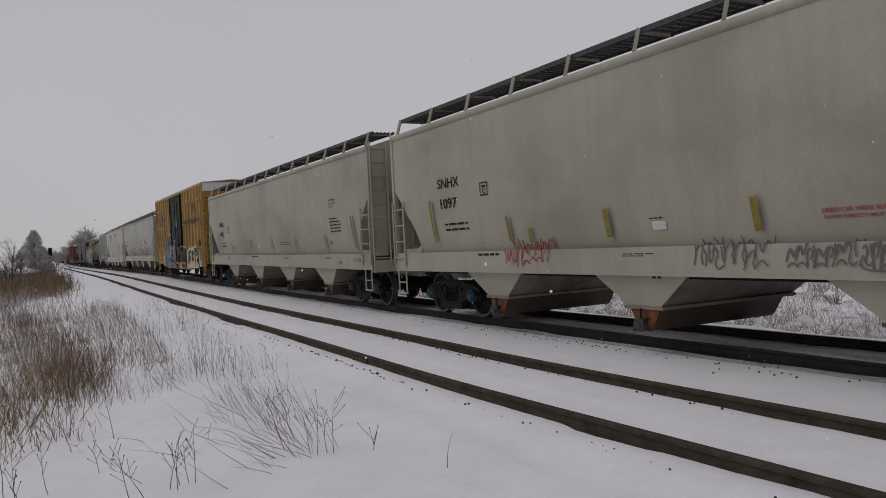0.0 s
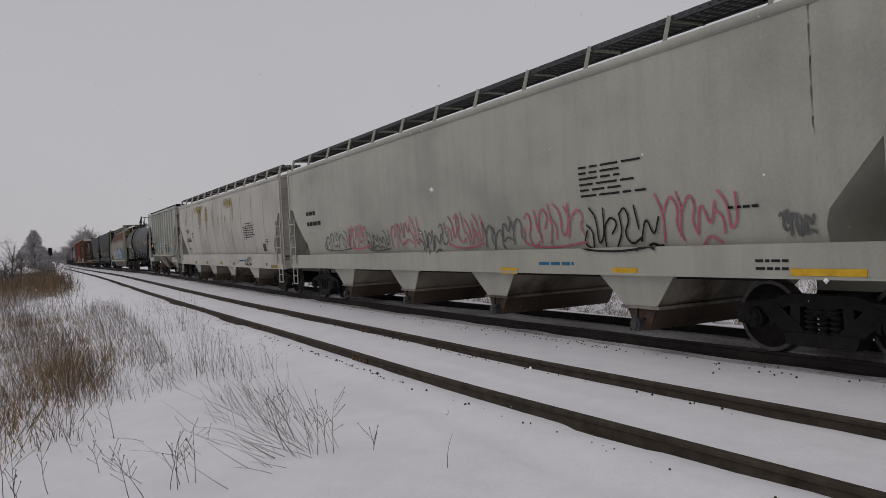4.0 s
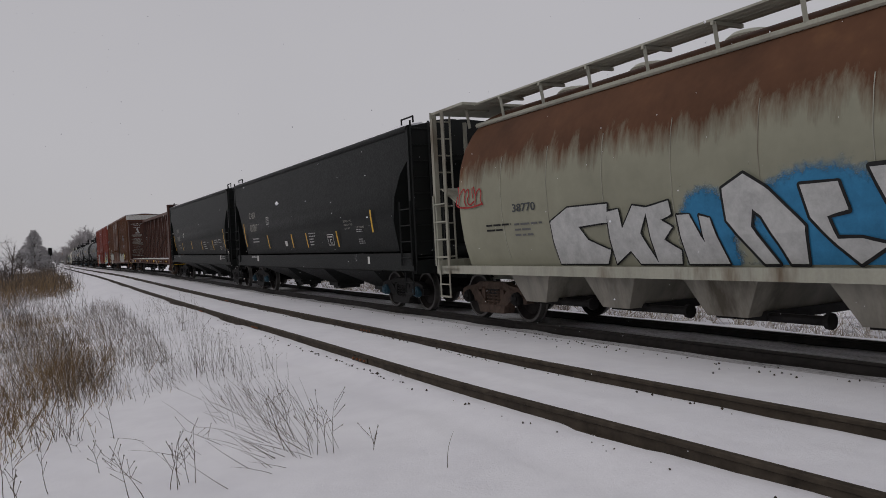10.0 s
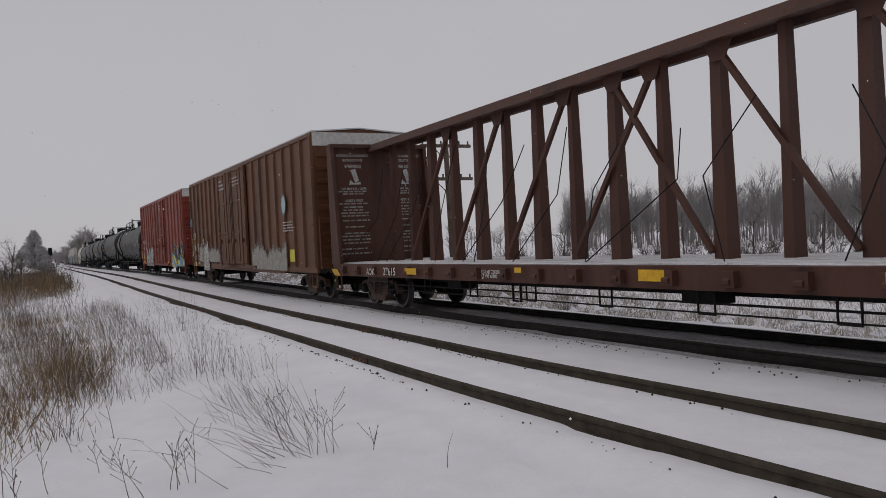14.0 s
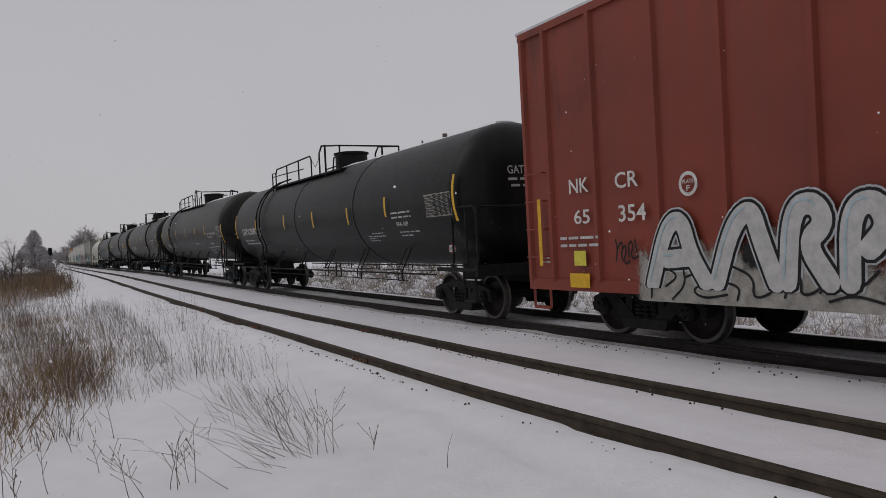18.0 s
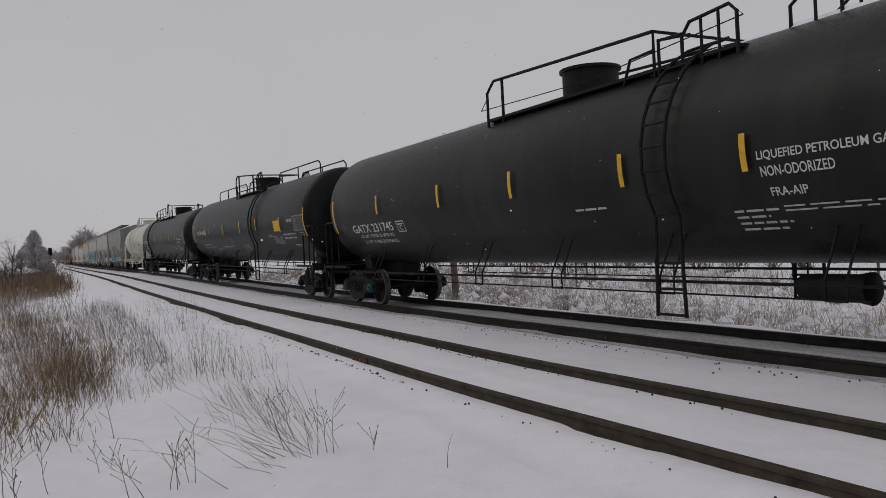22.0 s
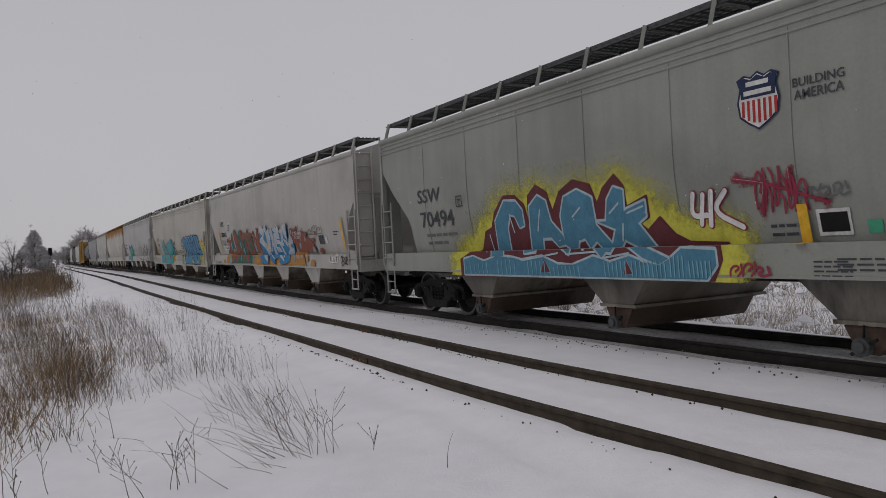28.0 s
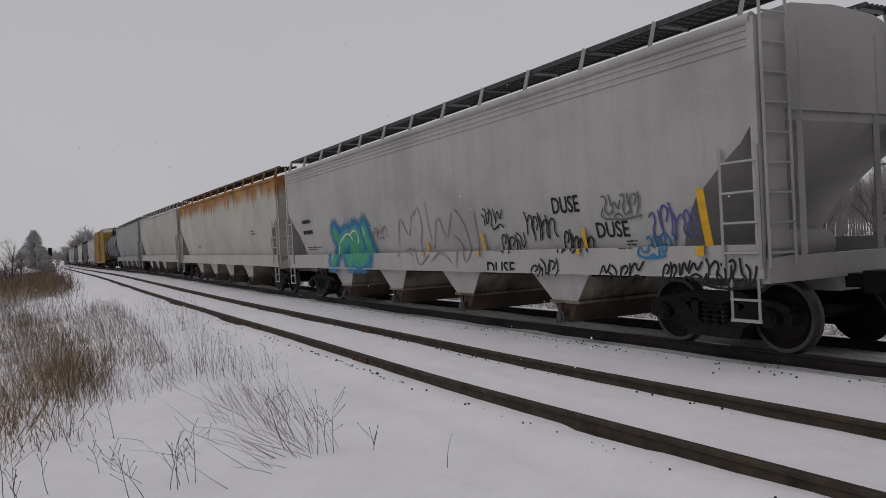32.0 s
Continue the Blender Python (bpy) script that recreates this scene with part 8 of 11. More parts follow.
tag(3, 9.02, 9.33, 1.60, 1.96, SPRAY_GREY, 310, 6, 0.03)
drips(3, 9.49, 9.87, 0.65, 1.36, SPRAY_ICE, 311)
drips(3, 9.79, 10.12, 0.73, 1.42, SPRAY_CREAM, 312)
blob(3, 9.76, 10.85, 0.75, 1.86, SPRAY_BROWN, 313)
blob(3, 10.36, 10.57, 0.97, 1.40, SPRAY_CREAM, 314)
tag(3, 9.84, 10.88, 1.77, 1.94, SPRAY_WHITE, 315, 3, 0.03)
tag(3, 9.99, 10.78, 0.81, 1.65, INK, 316, 5, 0.05)
piece(3, 6.34, 7.92, 0.96, 2.07, 3, 302, SPRAY_HAZE, SPRAY_SLATE, None)
letters(3, 'Railcar Pooling Experts', 10.45, 15.1, 2.98, 3.32, INK)
bar_logo(3, 12.34, 14.05, 3.61, 4.08, SPRAY_RUSSET)
patch(3, 'red_fade', 10.17, 13.98, 0.68, 0.82, SIGN_RED)
strip(3, 14.99, 1.11, 1.63, YELLOW, 0.25)
tag(3, 15.34, 15.91, 2.70, 3.14, SPRAY_GREY, 15, 6, 0.03)
patch(3, 'panel', 14.69, 15.03, 1.86, 2.15, BLACK)
patch(3, 'sprayed_patch', 14.65, 15.34, 0.80, 1.65, SPRAY_ICE)
poly_piece(3, SPRAY_CREAM, SPRAY_CREAM, 0.020, [(11.33, 1.63), (12.45, 1.82), (12.55, 1.76), (13.46, 1.81), (14.1, 1.89), (14.55, 1.59), (14.45, 1.29), (13.96, 1.17), (14.64, 0.76), (13.93, 0.73), (11.24, 0.68)], 0.0020, 'cream-edged sprayed letters with dark brown fills')
poly_piece(3, SPRAY_UMBER, SPRAY_UMBER, 0.010, [(11.79, 1.62), (12.49, 1.66), (12.48, 1.53), (11.99, 1.4), (12.41, 1.34), (12.34, 1.14), (11.78, 0.89), (11.62, 1.01)], 0.0060, '')
poly_piece(3, SPRAY_UMBER, SPRAY_UMBER, 0.010, [(12.69, 1.59), (13.4, 1.63), (13.38, 1.46), (13.0, 1.33), (13.32, 1.25), (13.26, 1.11), (12.74, 1.05), (12.63, 0.91)], 0.0060, '')
poly_piece(3, SPRAY_UMBER, SPRAY_UMBER, 0.010, [(13.54, 1.76), (14.18, 1.78), (14.47, 1.54), (14.22, 1.29), (13.94, 1.4), (14.12, 1.55), (13.83, 1.56), (13.73, 0.93), (13.51, 0.82)], 0.0060, '')
bars(4, 2, 1.72, 2.93, 2.22, 2.84, INK)
bars(4, 6, 15.05, 16.48, 2.15, 2.67, INK)
bars(4, 1, 17.84, 18.33, 1.81, 1.87, INK)
tag(4, 3.14, 5.07, 1.46, 2.01, SPRAY_GREY, 400, 6, 0.035)
tag(4, 4.99, 6.26, 1.48, 2.16, SPRAY_PINK, 401, 6, 0.035)
tag(4, 6.29, 7.58, 1.43, 1.93, SPRAY_GREY, 402, 6, 0.035)
tag(4, 7.76, 9.21, 1.45, 2.19, SPRAY_PINK, 403, 6, 0.035)
tag(4, 9.24, 10.55, 1.35, 2.02, SPRAY_GREY, 404, 6, 0.035)
tag(4, 10.61, 11.94, 1.42, 2.17, SPRAY_PINK, 405, 6, 0.035)
tag(4, 11.98, 13.29, 1.40, 1.97, SPRAY_GREY, 406, 6, 0.035)
tag(4, 13.40, 14.99, 1.39, 2.11, SPRAY_PINK, 407, 6, 0.035)
tag(4, 15.08, 16.64, 1.31, 1.99, INK, 408, 6, 0.035)
tag(4, 16.66, 17.97, 1.35, 2.09, SPRAY_PINK, 409, 6, 0.035)
tag(4, 18.56, 18.99, 1.44, 1.76, SPRAY_GREY, 410, 6, 0.035)
patch(4, 'panel', 12.67, 13.23, 0.96, 1.07, YELLOW)
patch(4, 'panel', 15.74, 16.26, 0.99, 1.09, YELLOW)
patch(4, 'panel', 18.75, 19.65, 1.02, 1.10, YELLOW)
bars(4, 1, 13.89, 14.83, 1.11, 1.20, TEAL)
bars(4, 2, 18.28, 18.73, 1.07, 1.25, INK)
letters(5, 'EQUX', 1.95, 2.87, 2.54, 2.76, INK)
letters(5, '015063', 1.96, 3.13, 2.07, 2.29, INK)
bars(5, 2, 2.06, 2.94, 1.63, 1.82, INK)
plate(5, 3.57, 3.82, 2.30, 2.54, INK)
patch(5, 'panel', 4.18, 4.64, 0.93, 1.09, OLIVE)
patch(5, 'panel', 7.03, 7.52, 0.96, 1.10, OLIVE)
patch(5, 'panel', 10.19, 10.66, 0.98, 1.10, OLIVE)
patch(5, 'panel', 12.62, 13.05, 0.99, 1.08, OLIVE)
disc_mark(5, 8.16, 8.31, 1.08, 1.19, INK)
disc_mark(5, 12.16, 12.25, 1.07, 1.17, INK)
patch(5, 'panel', 11.99, 12.11, 1.09, 1.19, REFLECT)
bars(5, 1, 13.70, 14.39, 1.12, 1.22, TEAL)
diamond(5, 13.35, 13.56, 1.04, 1.24, TEAL)
bars(5, 8, 14.60, 15.15, 1.99, 2.54, INK)
tag(5, 14.86, 15.83, 0.99, 1.31, INK, 51, 5, 0.04)
patch(5, 'panel', 17.20, 17.59, 1.52, 1.80, SLATE)
bars(5, 3, 17.63, 18.08, 1.81, 1.98, INK)
bars(5, 7, 15.00, 16.39, 2.06, 2.68, INK)
patch(5, 'panel', 18.49, 19.35, 0.93, 1.04, OLIVE)
letters(5, 'LIFT HERE', 18.80, 19.01, 1.20, 1.24, INK)
patch(5, 'panel', 17.85, 18.06, 1.01, 1.10, RUST)
bars(5, 1, 13.91, 14.72, 1.14, 1.22, TEAL)
bars(5, 1, 16.85, 17.05, 1.57, 1.60, INK)
stain(5, 5.31, 6.33, 2.38, 3.79, RUST_RUN)
stain(5, 7.02, 7.94, 2.35, 3.81, RUST_RUN)
stain(5, 8.66, 9.08, 2.41, 3.61, RUST_RUN)
stain(5, 10.02, 10.26, 2.40, 3.17, RUST_RUN)
stain(5, 12.82, 13.09, 2.37, 3.79, RUST_RUN)
stain(5, 3.76, 7.36, 3.35, 3.86, RUST_RUN)
stain(5, 10.86, 13.26, 3.23, 3.86, RUST_RUN)
stain(5, 11.42, 11.66, 2.41, 3.16, RUST_RUN)
stain(5, 1.69, 2.17, 2.70, 3.41, RUST_RUN)
stain(5, 12.43, 12.84, 3.23, 3.86, RUST_RUN)
letters(6, 'IT', 2.83, 3.07, 2.38, 2.58, INK)
letters(6, 'LX', 3.68, 4.03, 2.38, 2.59, INK)
letters(6, '441', 2.77, 3.27, 2.09, 2.26, INK)
letters(6, '493', 3.63, 4.09, 2.07, 2.25, INK)
plate(6, 4.59, 4.86, 2.25, 2.50, INK)
bars(6, 2, 2.68, 3.26, 1.63, 1.88, INK)
bars(6, 2, 3.65, 4.06, 1.62, 1.83, INK)
patch(6, 'panel', 1.63, 2.05, 1.94, 2.14, YELLOW)
patch(6, 'panel', 3.59, 4.05, 1.40, 1.52, YELLOW)
patch(6, 'panel', 5.43, 5.83, 1.48, 1.59, YELLOW)
patch(6, 'panel', 7.13, 7.51, 1.42, 1.49, YELLOW)
letters(6, 'EXT. PAINT', 7.04, 7.40, 1.97, 2.01, INK)
letters(6, 'SIGMA 5479 US DTM', 7.04, 7.67, 1.87, 1.92, INK)
letters(6, '03-2003 REGG', 7.04, 7.51, 1.77, 1.81, INK)
bars(6, 2, 6.16, 6.79, 1.58, 1.65, INK)
patch(6, 'panel', 7.91, 8.30, 1.55, 1.86, SLATE)
tag(6, 4.39, 5.11, 1.79, 2.15, SPRAY_TEAL, 61, 5, 0.03)
tag(6, 5.31, 6.02, 1.62, 1.95, SPRAY_TEAL, 62, 4, 0.02)
tag(6, 4.24, 4.73, 0.68, 0.90, RUST, 63, 4, 0.02)
patch(6, 'panel', 9.89, 10.28, 1.89, 2.08, YELLOW)
patch(6, 'panel', 8.76, 9.18, 1.58, 1.88, SLATE)
tag(6, 9.64, 10.25, 1.62, 1.86, SPRAY_TEAL, 64, 6, 0.03)
bars(6, 2, 7.70, 8.41, 1.80, 2.08, INK)
letters(7, 'CGTX 23285', 1.21, 3.07, 2.12, 2.35, WHITE)
letters(7, 'LD LMT 190700 LBS 86500 KGS', 1.35, 3.17, 1.77, 1.86, WHITE)
letters(7, 'LT WT 72300 LBS 32800 KGS NEW 06-95', 1.45, 3.81, 1.65, 1.72, WHITE)
bars(7, 1, 1.49, 2.29, 1.40, 1.45, WHITE)
strip(7, 0.44, 1.85, 2.75, YELLOW, 0.09)
strip(7, 3.42, 2.06, 2.52, YELLOW, 0.09)
strip(7, 5.42, 2.04, 2.46, YELLOW, 0.09)
strip(7, 7.94, 2.15, 2.60, YELLOW, 0.09)
strip(7, 10.68, 2.15, 2.60, YELLOW, 0.09)
strip(7, 12.84, 2.12, 2.57, YELLOW, 0.09)
strip(7, 14.67, 1.88, 2.77, YELLOW, 0.09)
letters(7, 'FRA AIP', 12.94, 13.51, 2.23, 2.35, WHITE)
data_table(7, 13.48, 14.55, 1.95, 2.46, WHITE)
bars(7, 4, 8.37, 9.20, 2.12, 2.41, WHITE)
bars(7, 2, 8.51, 9.48, 1.76, 1.91, WHITE)
bars(7, 2, 12.48, 13.14, 1.65, 1.75, WHITE)
bars(7, 1, 13.38, 13.88, 1.47, 1.51, WHITE)
tag(7, 6.88, 8.17, 2.05, 2.67, SPRAY_DULL, 71, 8, 0.018)
bars(7, 1, 14.04, 14.47, 1.82, 1.89, WHITE)
blob(8, 6.82, 7.78, 1.12, 2.17, SPRAY_BLUE, 805)
blob(8, 7.89, 9.92, 1.13, 2.28, SPRAY_BLUE, 806)
poly_piece(8, SPRAY_PALE, INK, 0.05, [(4.08, 1.14), (4.04, 1.83), (4.54, 2.03), (5.49, 2.03), (5.43, 1.76), (4.75, 1.72), (4.94, 1.51), (5.4, 1.34), (5.25, 1.14)], 0.004, 'pale grey sprayed letter with a black edge')
poly_piece(8, SPRAY_PALE, INK, 0.05, [(5.45, 1.14), (5.45, 1.92), (5.72, 1.93), (5.74, 1.65), (6.02, 1.97), (6.31, 1.92), (6.1, 1.58), (6.32, 1.14), (5.96, 1.14), (5.82, 1.33)], 0.004, 'pale grey sprayed letter with a black edge')
poly_piece(8, SPRAY_PALE, INK, 0.05, [(6.32, 1.14), (6.26, 1.92), (6.72, 1.99), (6.74, 1.8), (6.53, 1.74), (6.73, 1.64), (6.54, 1.47), (6.8, 1.32), (6.75, 1.14)], 0.004, 'pale grey sprayed letter with a black edge')
poly_piece(8, SPRAY_PALE, INK, 0.05, [(6.88, 1.14), (6.83, 1.79), (7.05, 1.78), (7.24, 1.41), (7.21, 1.77), (7.38, 1.72), (7.55, 1.14), (7.25, 1.14)], 0.004, 'pale grey sprayed letter with a black edge')
tag(8, 1.07, 1.99, 2.21, 2.68, SIGN_RED, 81, 5, 0.04)
letters(8, '38770', 2.96, 3.65, 2.05, 2.19, SLATE)
bars(8, 2, 2.02, 2.85, 1.73, 1.91, INK)
bars(8, 3, 2.95, 3.79, 1.62, 1.90, SPRAY_GREY)
blob(8, 10.91, 14.09, 1.13, 2.23, SPRAY_BLUE, 807)
blob(8, 13.63, 14.15, 1.10, 1.85, SPRAY_SKY, 808)
poly_piece(8, SPRAY_PALE, INK, 0.075, [(8.07, 1.14), (7.64, 1.68), (7.63, 2.07), (7.96, 2.22), (8.28, 2.02), (8.71, 1.57), (8.65, 1.14), (8.43, 1.14), (8.34, 1.36), (8.15, 1.71), (8.04, 1.79), (7.99, 1.59), (8.27, 1.14)], 0.0040, 'pale grey sprayed letters with heavy black edges')
poly_piece(8, SPRAY_PALE, INK, 0.075, [(8.71, 2.02), (9.17, 2.01), (9.25, 1.71), (8.99, 1.67), (9.07, 1.42), (9.35, 1.41), (9.62, 1.34), (9.27, 1.14), (9.03, 1.37), (8.79, 1.66)], 0.0040, 'pale grey sprayed letters with heavy black edges')
poly_piece(8, SPRAY_PALE, INK, 0.075, [(9.52, 2.14), (9.73, 2.14), (10.01, 1.74), (9.92, 2.12), (10.15, 2.25), (10.43, 2.12), (10.62, 1.62), (10.88, 1.14), (10.5, 1.14), (10.41, 1.35), (10.28, 1.8), (10.16, 1.92), (10.12, 1.73), (10.31, 1.39), (10.47, 1.14), (10.08, 1.14), (9.77, 1.53)], 0.0040, 'pale grey sprayed letters with heavy black edges')
poly_piece(8, SPRAY_PALE, INK, 0.075, [(10.72, 2.03), (11.2, 2.03), (11.37, 1.91), (11.35, 1.59), (11.66, 1.34), (11.65, 1.14), (10.9, 1.14), (10.78, 1.38), (10.66, 1.78)], 0.0040, 'pale grey sprayed letters with heavy black edges')
poly_piece(8, SPRAY_PALE, INK, 0.075, [(11.41, 1.92), (11.58, 2.07), (11.81, 2.03), (11.95, 1.81), (11.94, 1.56), (11.83, 1.48), (11.67, 1.58), (11.7, 1.7), (11.61, 1.54), (11.71, 1.47), (12.28, 1.65), (12.28, 1.54), (11.86, 1.39), (11.51, 1.44), (11.37, 1.66)], 0.0040, 'pale grey sprayed letters with heavy black edges')
poly_piece(8, INK, INK, 0.010, [(10.89, 1.73), (11.14, 1.73), (11.27, 1.38), (11.03, 1.4)], 0.0120, '')
letters(9, 'CABX', 2.23, 3.16, 2.76, 3.00, SPRAY_DULL)
letters(9, '80097', 2.30, 3.37, 2.27, 2.55, SPRAY_DULL)
bars(9, 2, 2.41, 3.38, 1.85, 2.07, WHITE)
plate(9, 4.59, 4.93, 2.47, 2.74, WHITE)
strip(9, 1.54, 1.72, 2.61, YELLOW, 0.09)
strip(9, 4.71, 1.62, 2.08, YELLOW, 0.09)
strip(9, 7.55, 1.61, 2.06, YELLOW, 0.09)
strip(9, 9.05, 1.60, 2.04, YELLOW, 0.09)
strip(9, 11.73, 1.58, 2.02, YELLOW, 0.09)
strip(9, 14.33, 1.91, 2.47, YELLOW, 0.09)
bars(9, 5, 9.17, 9.75, 1.65, 2.08, WHITE)
patch(9, 'panel', 6.55, 6.82, 1.67, 1.84, WHITE)
plate(9, 10.81, 11.29, 1.63, 1.95, WHITE)
letters(9, 'EXW 10-6 H 9-3', 12.29, 12.87, 2.23, 2.29, SPRAY_DULL)
letters(9, 'EW 8-2 H 15-2', 12.30, 12.88, 2.14, 2.19, SPRAY_DULL)
letters(9, 'CU FT 4671', 12.31, 12.70, 2.04, 2.09, SPRAY_DULL)
letters(9, 'DO NOT STEAM INTERIOR', 13.11, 13.70, 2.05, 2.10, SPRAY_DULL)
bars(9, 2, 13.12, 13.51, 1.95, 2.05, WHITE)
bars(9, 3, 13.17, 13.56, 1.64, 1.80, WHITE)
letters(9, 'NS', 13.06, 13.23, 1.18, 1.40, SPRAY_GREY)
patch(9, 'panel', 13.94, 14.08, 1.13, 1.31, WHITE)
bars(9, 1, 2.33, 3.04, 1.28, 1.37, WHITE)
patch(9, 'panel', 3.16, 3.41, 1.17, 1.36, WHITE)
letters(10, 'CABX', 2.08, 2.84, 2.64, 2.86, SPRAY_DULL)
letters(10, '70050', 2.13, 3.00, 2.17, 2.44, SPRAY_DULL)
letters(10, 'LD LMT 223400', 2.15, 2.98, 1.89, 1.97, SPRAY_DULL)
letters(10, 'LT WT 62600', 2.19, 3.00, 1.75, 1.83, SPRAY_DULL)
plate(10, 4.13, 4.38, 2.36, 2.61, WHITE)
strip(10, 1.33, 1.64, 2.54, YELLOW, 0.09)
strip(10, 3.77, 1.63, 2.07, YELLOW, 0.09)
letters(10, '6', 3.96, 4.02, 1.79, 1.86, SPRAY_DULL)
bars(10, 2, 2.17, 2.86, 1.27, 1.38, WHITE)
patch(10, 'panel', 2.95, 3.11, 1.19, 1.38, SPRAY_GREY)
bars(10, 2, 0.83, 1.13, 1.21, 1.30, WHITE)
bars(10, 1, 0.57, 0.92, 2.60, 2.75, WHITE)
strip(10, 14.47, 1.63, 2.53, YELLOW, 0.09)
strip(10, 11.93, 1.64, 2.08, YELLOW, 0.09)
strip(10, 9.28, 1.66, 2.11, YELLOW, 0.09)
strip(10, 6.54, 1.70, 2.13, YELLOW, 0.09)
bars(10, 4, 9.53, 10.21, 1.67, 2.09, WHITE)
bars(10, 3, 12.12, 12.79, 1.87, 2.14, WHITE)
bars(10, 3, 13.05, 13.70, 1.95, 2.13, WHITE)
bars(10, 3, 13.12, 13.61, 1.63, 1.81, WHITE)
patch(10, 'panel', 14.51, 14.79, 1.38, 1.56, WHITE)
patch(10, 'panel', 13.51, 13.69, 1.19, 1.38, WHITE)
bars(10, 2, 13.76, 14.45, 1.21, 1.37, WHITE)
tag(10, 13.89, 14.31, 1.59, 2.00, SPRAY_GREY, 101, 4, 0.03)
tag(10, 10.92, 11.62, 1.63, 1.93, SPRAY_GREY, 102, 4, 0.03)
letters(10, 'PULL HERE', 14.77, 15.06, 1.24, 1.29, SPRAY_DULL)
letters(10, 'LIFT HERE', 14.78, 15.05, 1.17, 1.21, SPRAY_DULL)
letters(11, 'AOK', 2.67, 3.19, 0.86, 1.02, WHITE)
letters(11, '27615', 3.72, 4.42, 0.86, 1.05, WHITE)
letters(11, 'LD LMT 224200', 8.32, 8.95, 0.96, 1.03, WHITE)
letters(11, 'LT WT 61800', 8.32, 8.86, 0.88, 0.95, WHITE)
patch(11, 'panel', 0.10, 0.57, 0.80, 0.99, YELLOW)
patch(11, 'panel', 4.94, 5.52, 0.90, 1.04, YELLOW)
patch(11, 'panel', 9.44, 9.65, 0.99, 1.08, YELLOW)
patch(11, 'panel', 21.97, 22.38, 0.94, 1.02, YELLOW)
patch(11, 'panel', 18.77, 19.19, 0.91, 1.01, YELLOW)
patch(11, 'panel', 16.09, 16.76, 0.94, 1.07, YELLOW)
patch(11, 'panel', 12.56, 13.06, 0.91, 1.07, YELLOW)
patch(11, 'panel', 17.25, 17.75, 0.75, 1.05, GATE_GREY)
bars(11, 1, 19.63, 20.12, 0.95, 1.01, WHITE)
letters(12, 'UP', 0.83, 1.26, 2.18, 2.51, WHITE)
letters(12, '96', 0.90, 1.25, 1.59, 1.93, WHITE)
letters(12, '13', 1.66, 1.92, 1.59, 1.94, WHITE)
letters(12, '63', 2.43, 2.76, 1.59, 1.94, WHITE)
letters(12, 'XP', 2.51, 2.66, 1.36, 1.44, WHITE)
letters(12, 'LD LMT', 0.92, 1.23, 1.29, 1.37, WHITE)
letters(12, '203600', 1.62, 2.00, 1.29, 1.37, WHITE)
letters(12, 'LT WT', 0.93, 1.22, 1.16, 1.23, WHITE)
letters(12, '82400', 1.69, 1.99, 1.15, 1.21, WHITE)
bars(12, 2, 1.63, 2.17, 0.96, 1.05, WHITE)
strip(12, 0.64, 1.33, 2.23, YELLOW, 0.09)
patch(12, 'panel', 2.09, 2.28, 1.09, 1.28, WHITE)
patch(12, 'panel', 0.92, 1.27, 0.83, 1.04, REFLECT)
ring_mark(12, 3.05, 3.35, 1.94, 2.19, WHITE)
patch(12, 'sprayed_patch', 2.93, 4.51, 0.66, 1.99, SPRAY_DULL)
tag(12, 0.00, 0.56, 2.86, 3.31, SPRAY_SKY, 121, 6, 0.035)
blob(12, 4.13, 4.37, 1.99, 2.46, INK, 122)
tag(12, 3.36, 4.46, 0.79, 2.06, SPRAY_WHITE, 123, 8, 0.05)
strip(12, 2.81, 1.07, 1.54, YELLOW, 0.09)
drips(12, 12.51, 16.99, 0.86, 2.16, SPRAY_DULL, 124)
patch(12, 'sprayed_patch', 16.64, 17.17, 2.68, 3.41, SPRAY_ICE)
bars(12, 4, 16.74, 18.01, 2.15, 2.52, WHITE)
drips(12, 2.21, 6.70, 1.07, 2.22, SPRAY_DULL, 125)
bars(12, 3, 7.46, 8.51, 4.18, 4.69, WHITE)
bars(12, 3, 10.01, 11.10, 4.20, 4.61, WHITE)
patch(12, 'panel', 17.41, 17.92, 1.17, 1.56, REFLECT)
letters(13, 'CLOSE AND LOCK', 10.44, 11.46, 4.49, 4.56, WHITE)
letters(13, 'BOTH DOORS BEFORE', 10.33, 11.53, 4.37, 4.43, WHITE)
letters(13, 'MOVING CAR', 10.51, 11.30, 4.25, 4.30, WHITE)
tag(13, 16.45, 16.92, 1.38, 1.77, SPRAY_WHITE, 132, 7, 0.035)
bars(13, 5, 16.21, 16.33, 2.01, 2.35, WHITE)
bars(13, 6, 16.72, 16.82, 1.85, 2.34, WHITE)
patch(13, 'panel', 17.47, 17.76, 1.10, 1.34, BLACK)
patch(13, 'panel', 17.50, 17.73, 1.13, 1.30, REFLECT)
ring_mark(13, 10.68, 10.93, 3.00, 3.15, WHITE)
bars(13, 3, 11.50, 11.92, 1.46, 1.74, WHITE)
patch(13, 'panel', 12.70, 13.21, 0.88, 1.00, YELLOW)
bars(13, 1, 11.08, 11.91, 2.63, 2.72, WHITE)
bars(13, 2, 9.67, 10.77, 2.33, 2.50, WHITE)
letters(13, 'NK', 1.26, 1.73, 2.24, 2.46, WHITE)
letters(13, 'CR', 2.33, 2.81, 2.23, 2.46, WHITE)
letters(13, '65', 1.35, 1.73, 1.76, 1.98, WHITE)
letters(13, '354', 2.38, 2.94, 1.75, 1.99, WHITE)
ring_mark(13, 3.57, 3.89, 2.02, 2.34, WHITE)
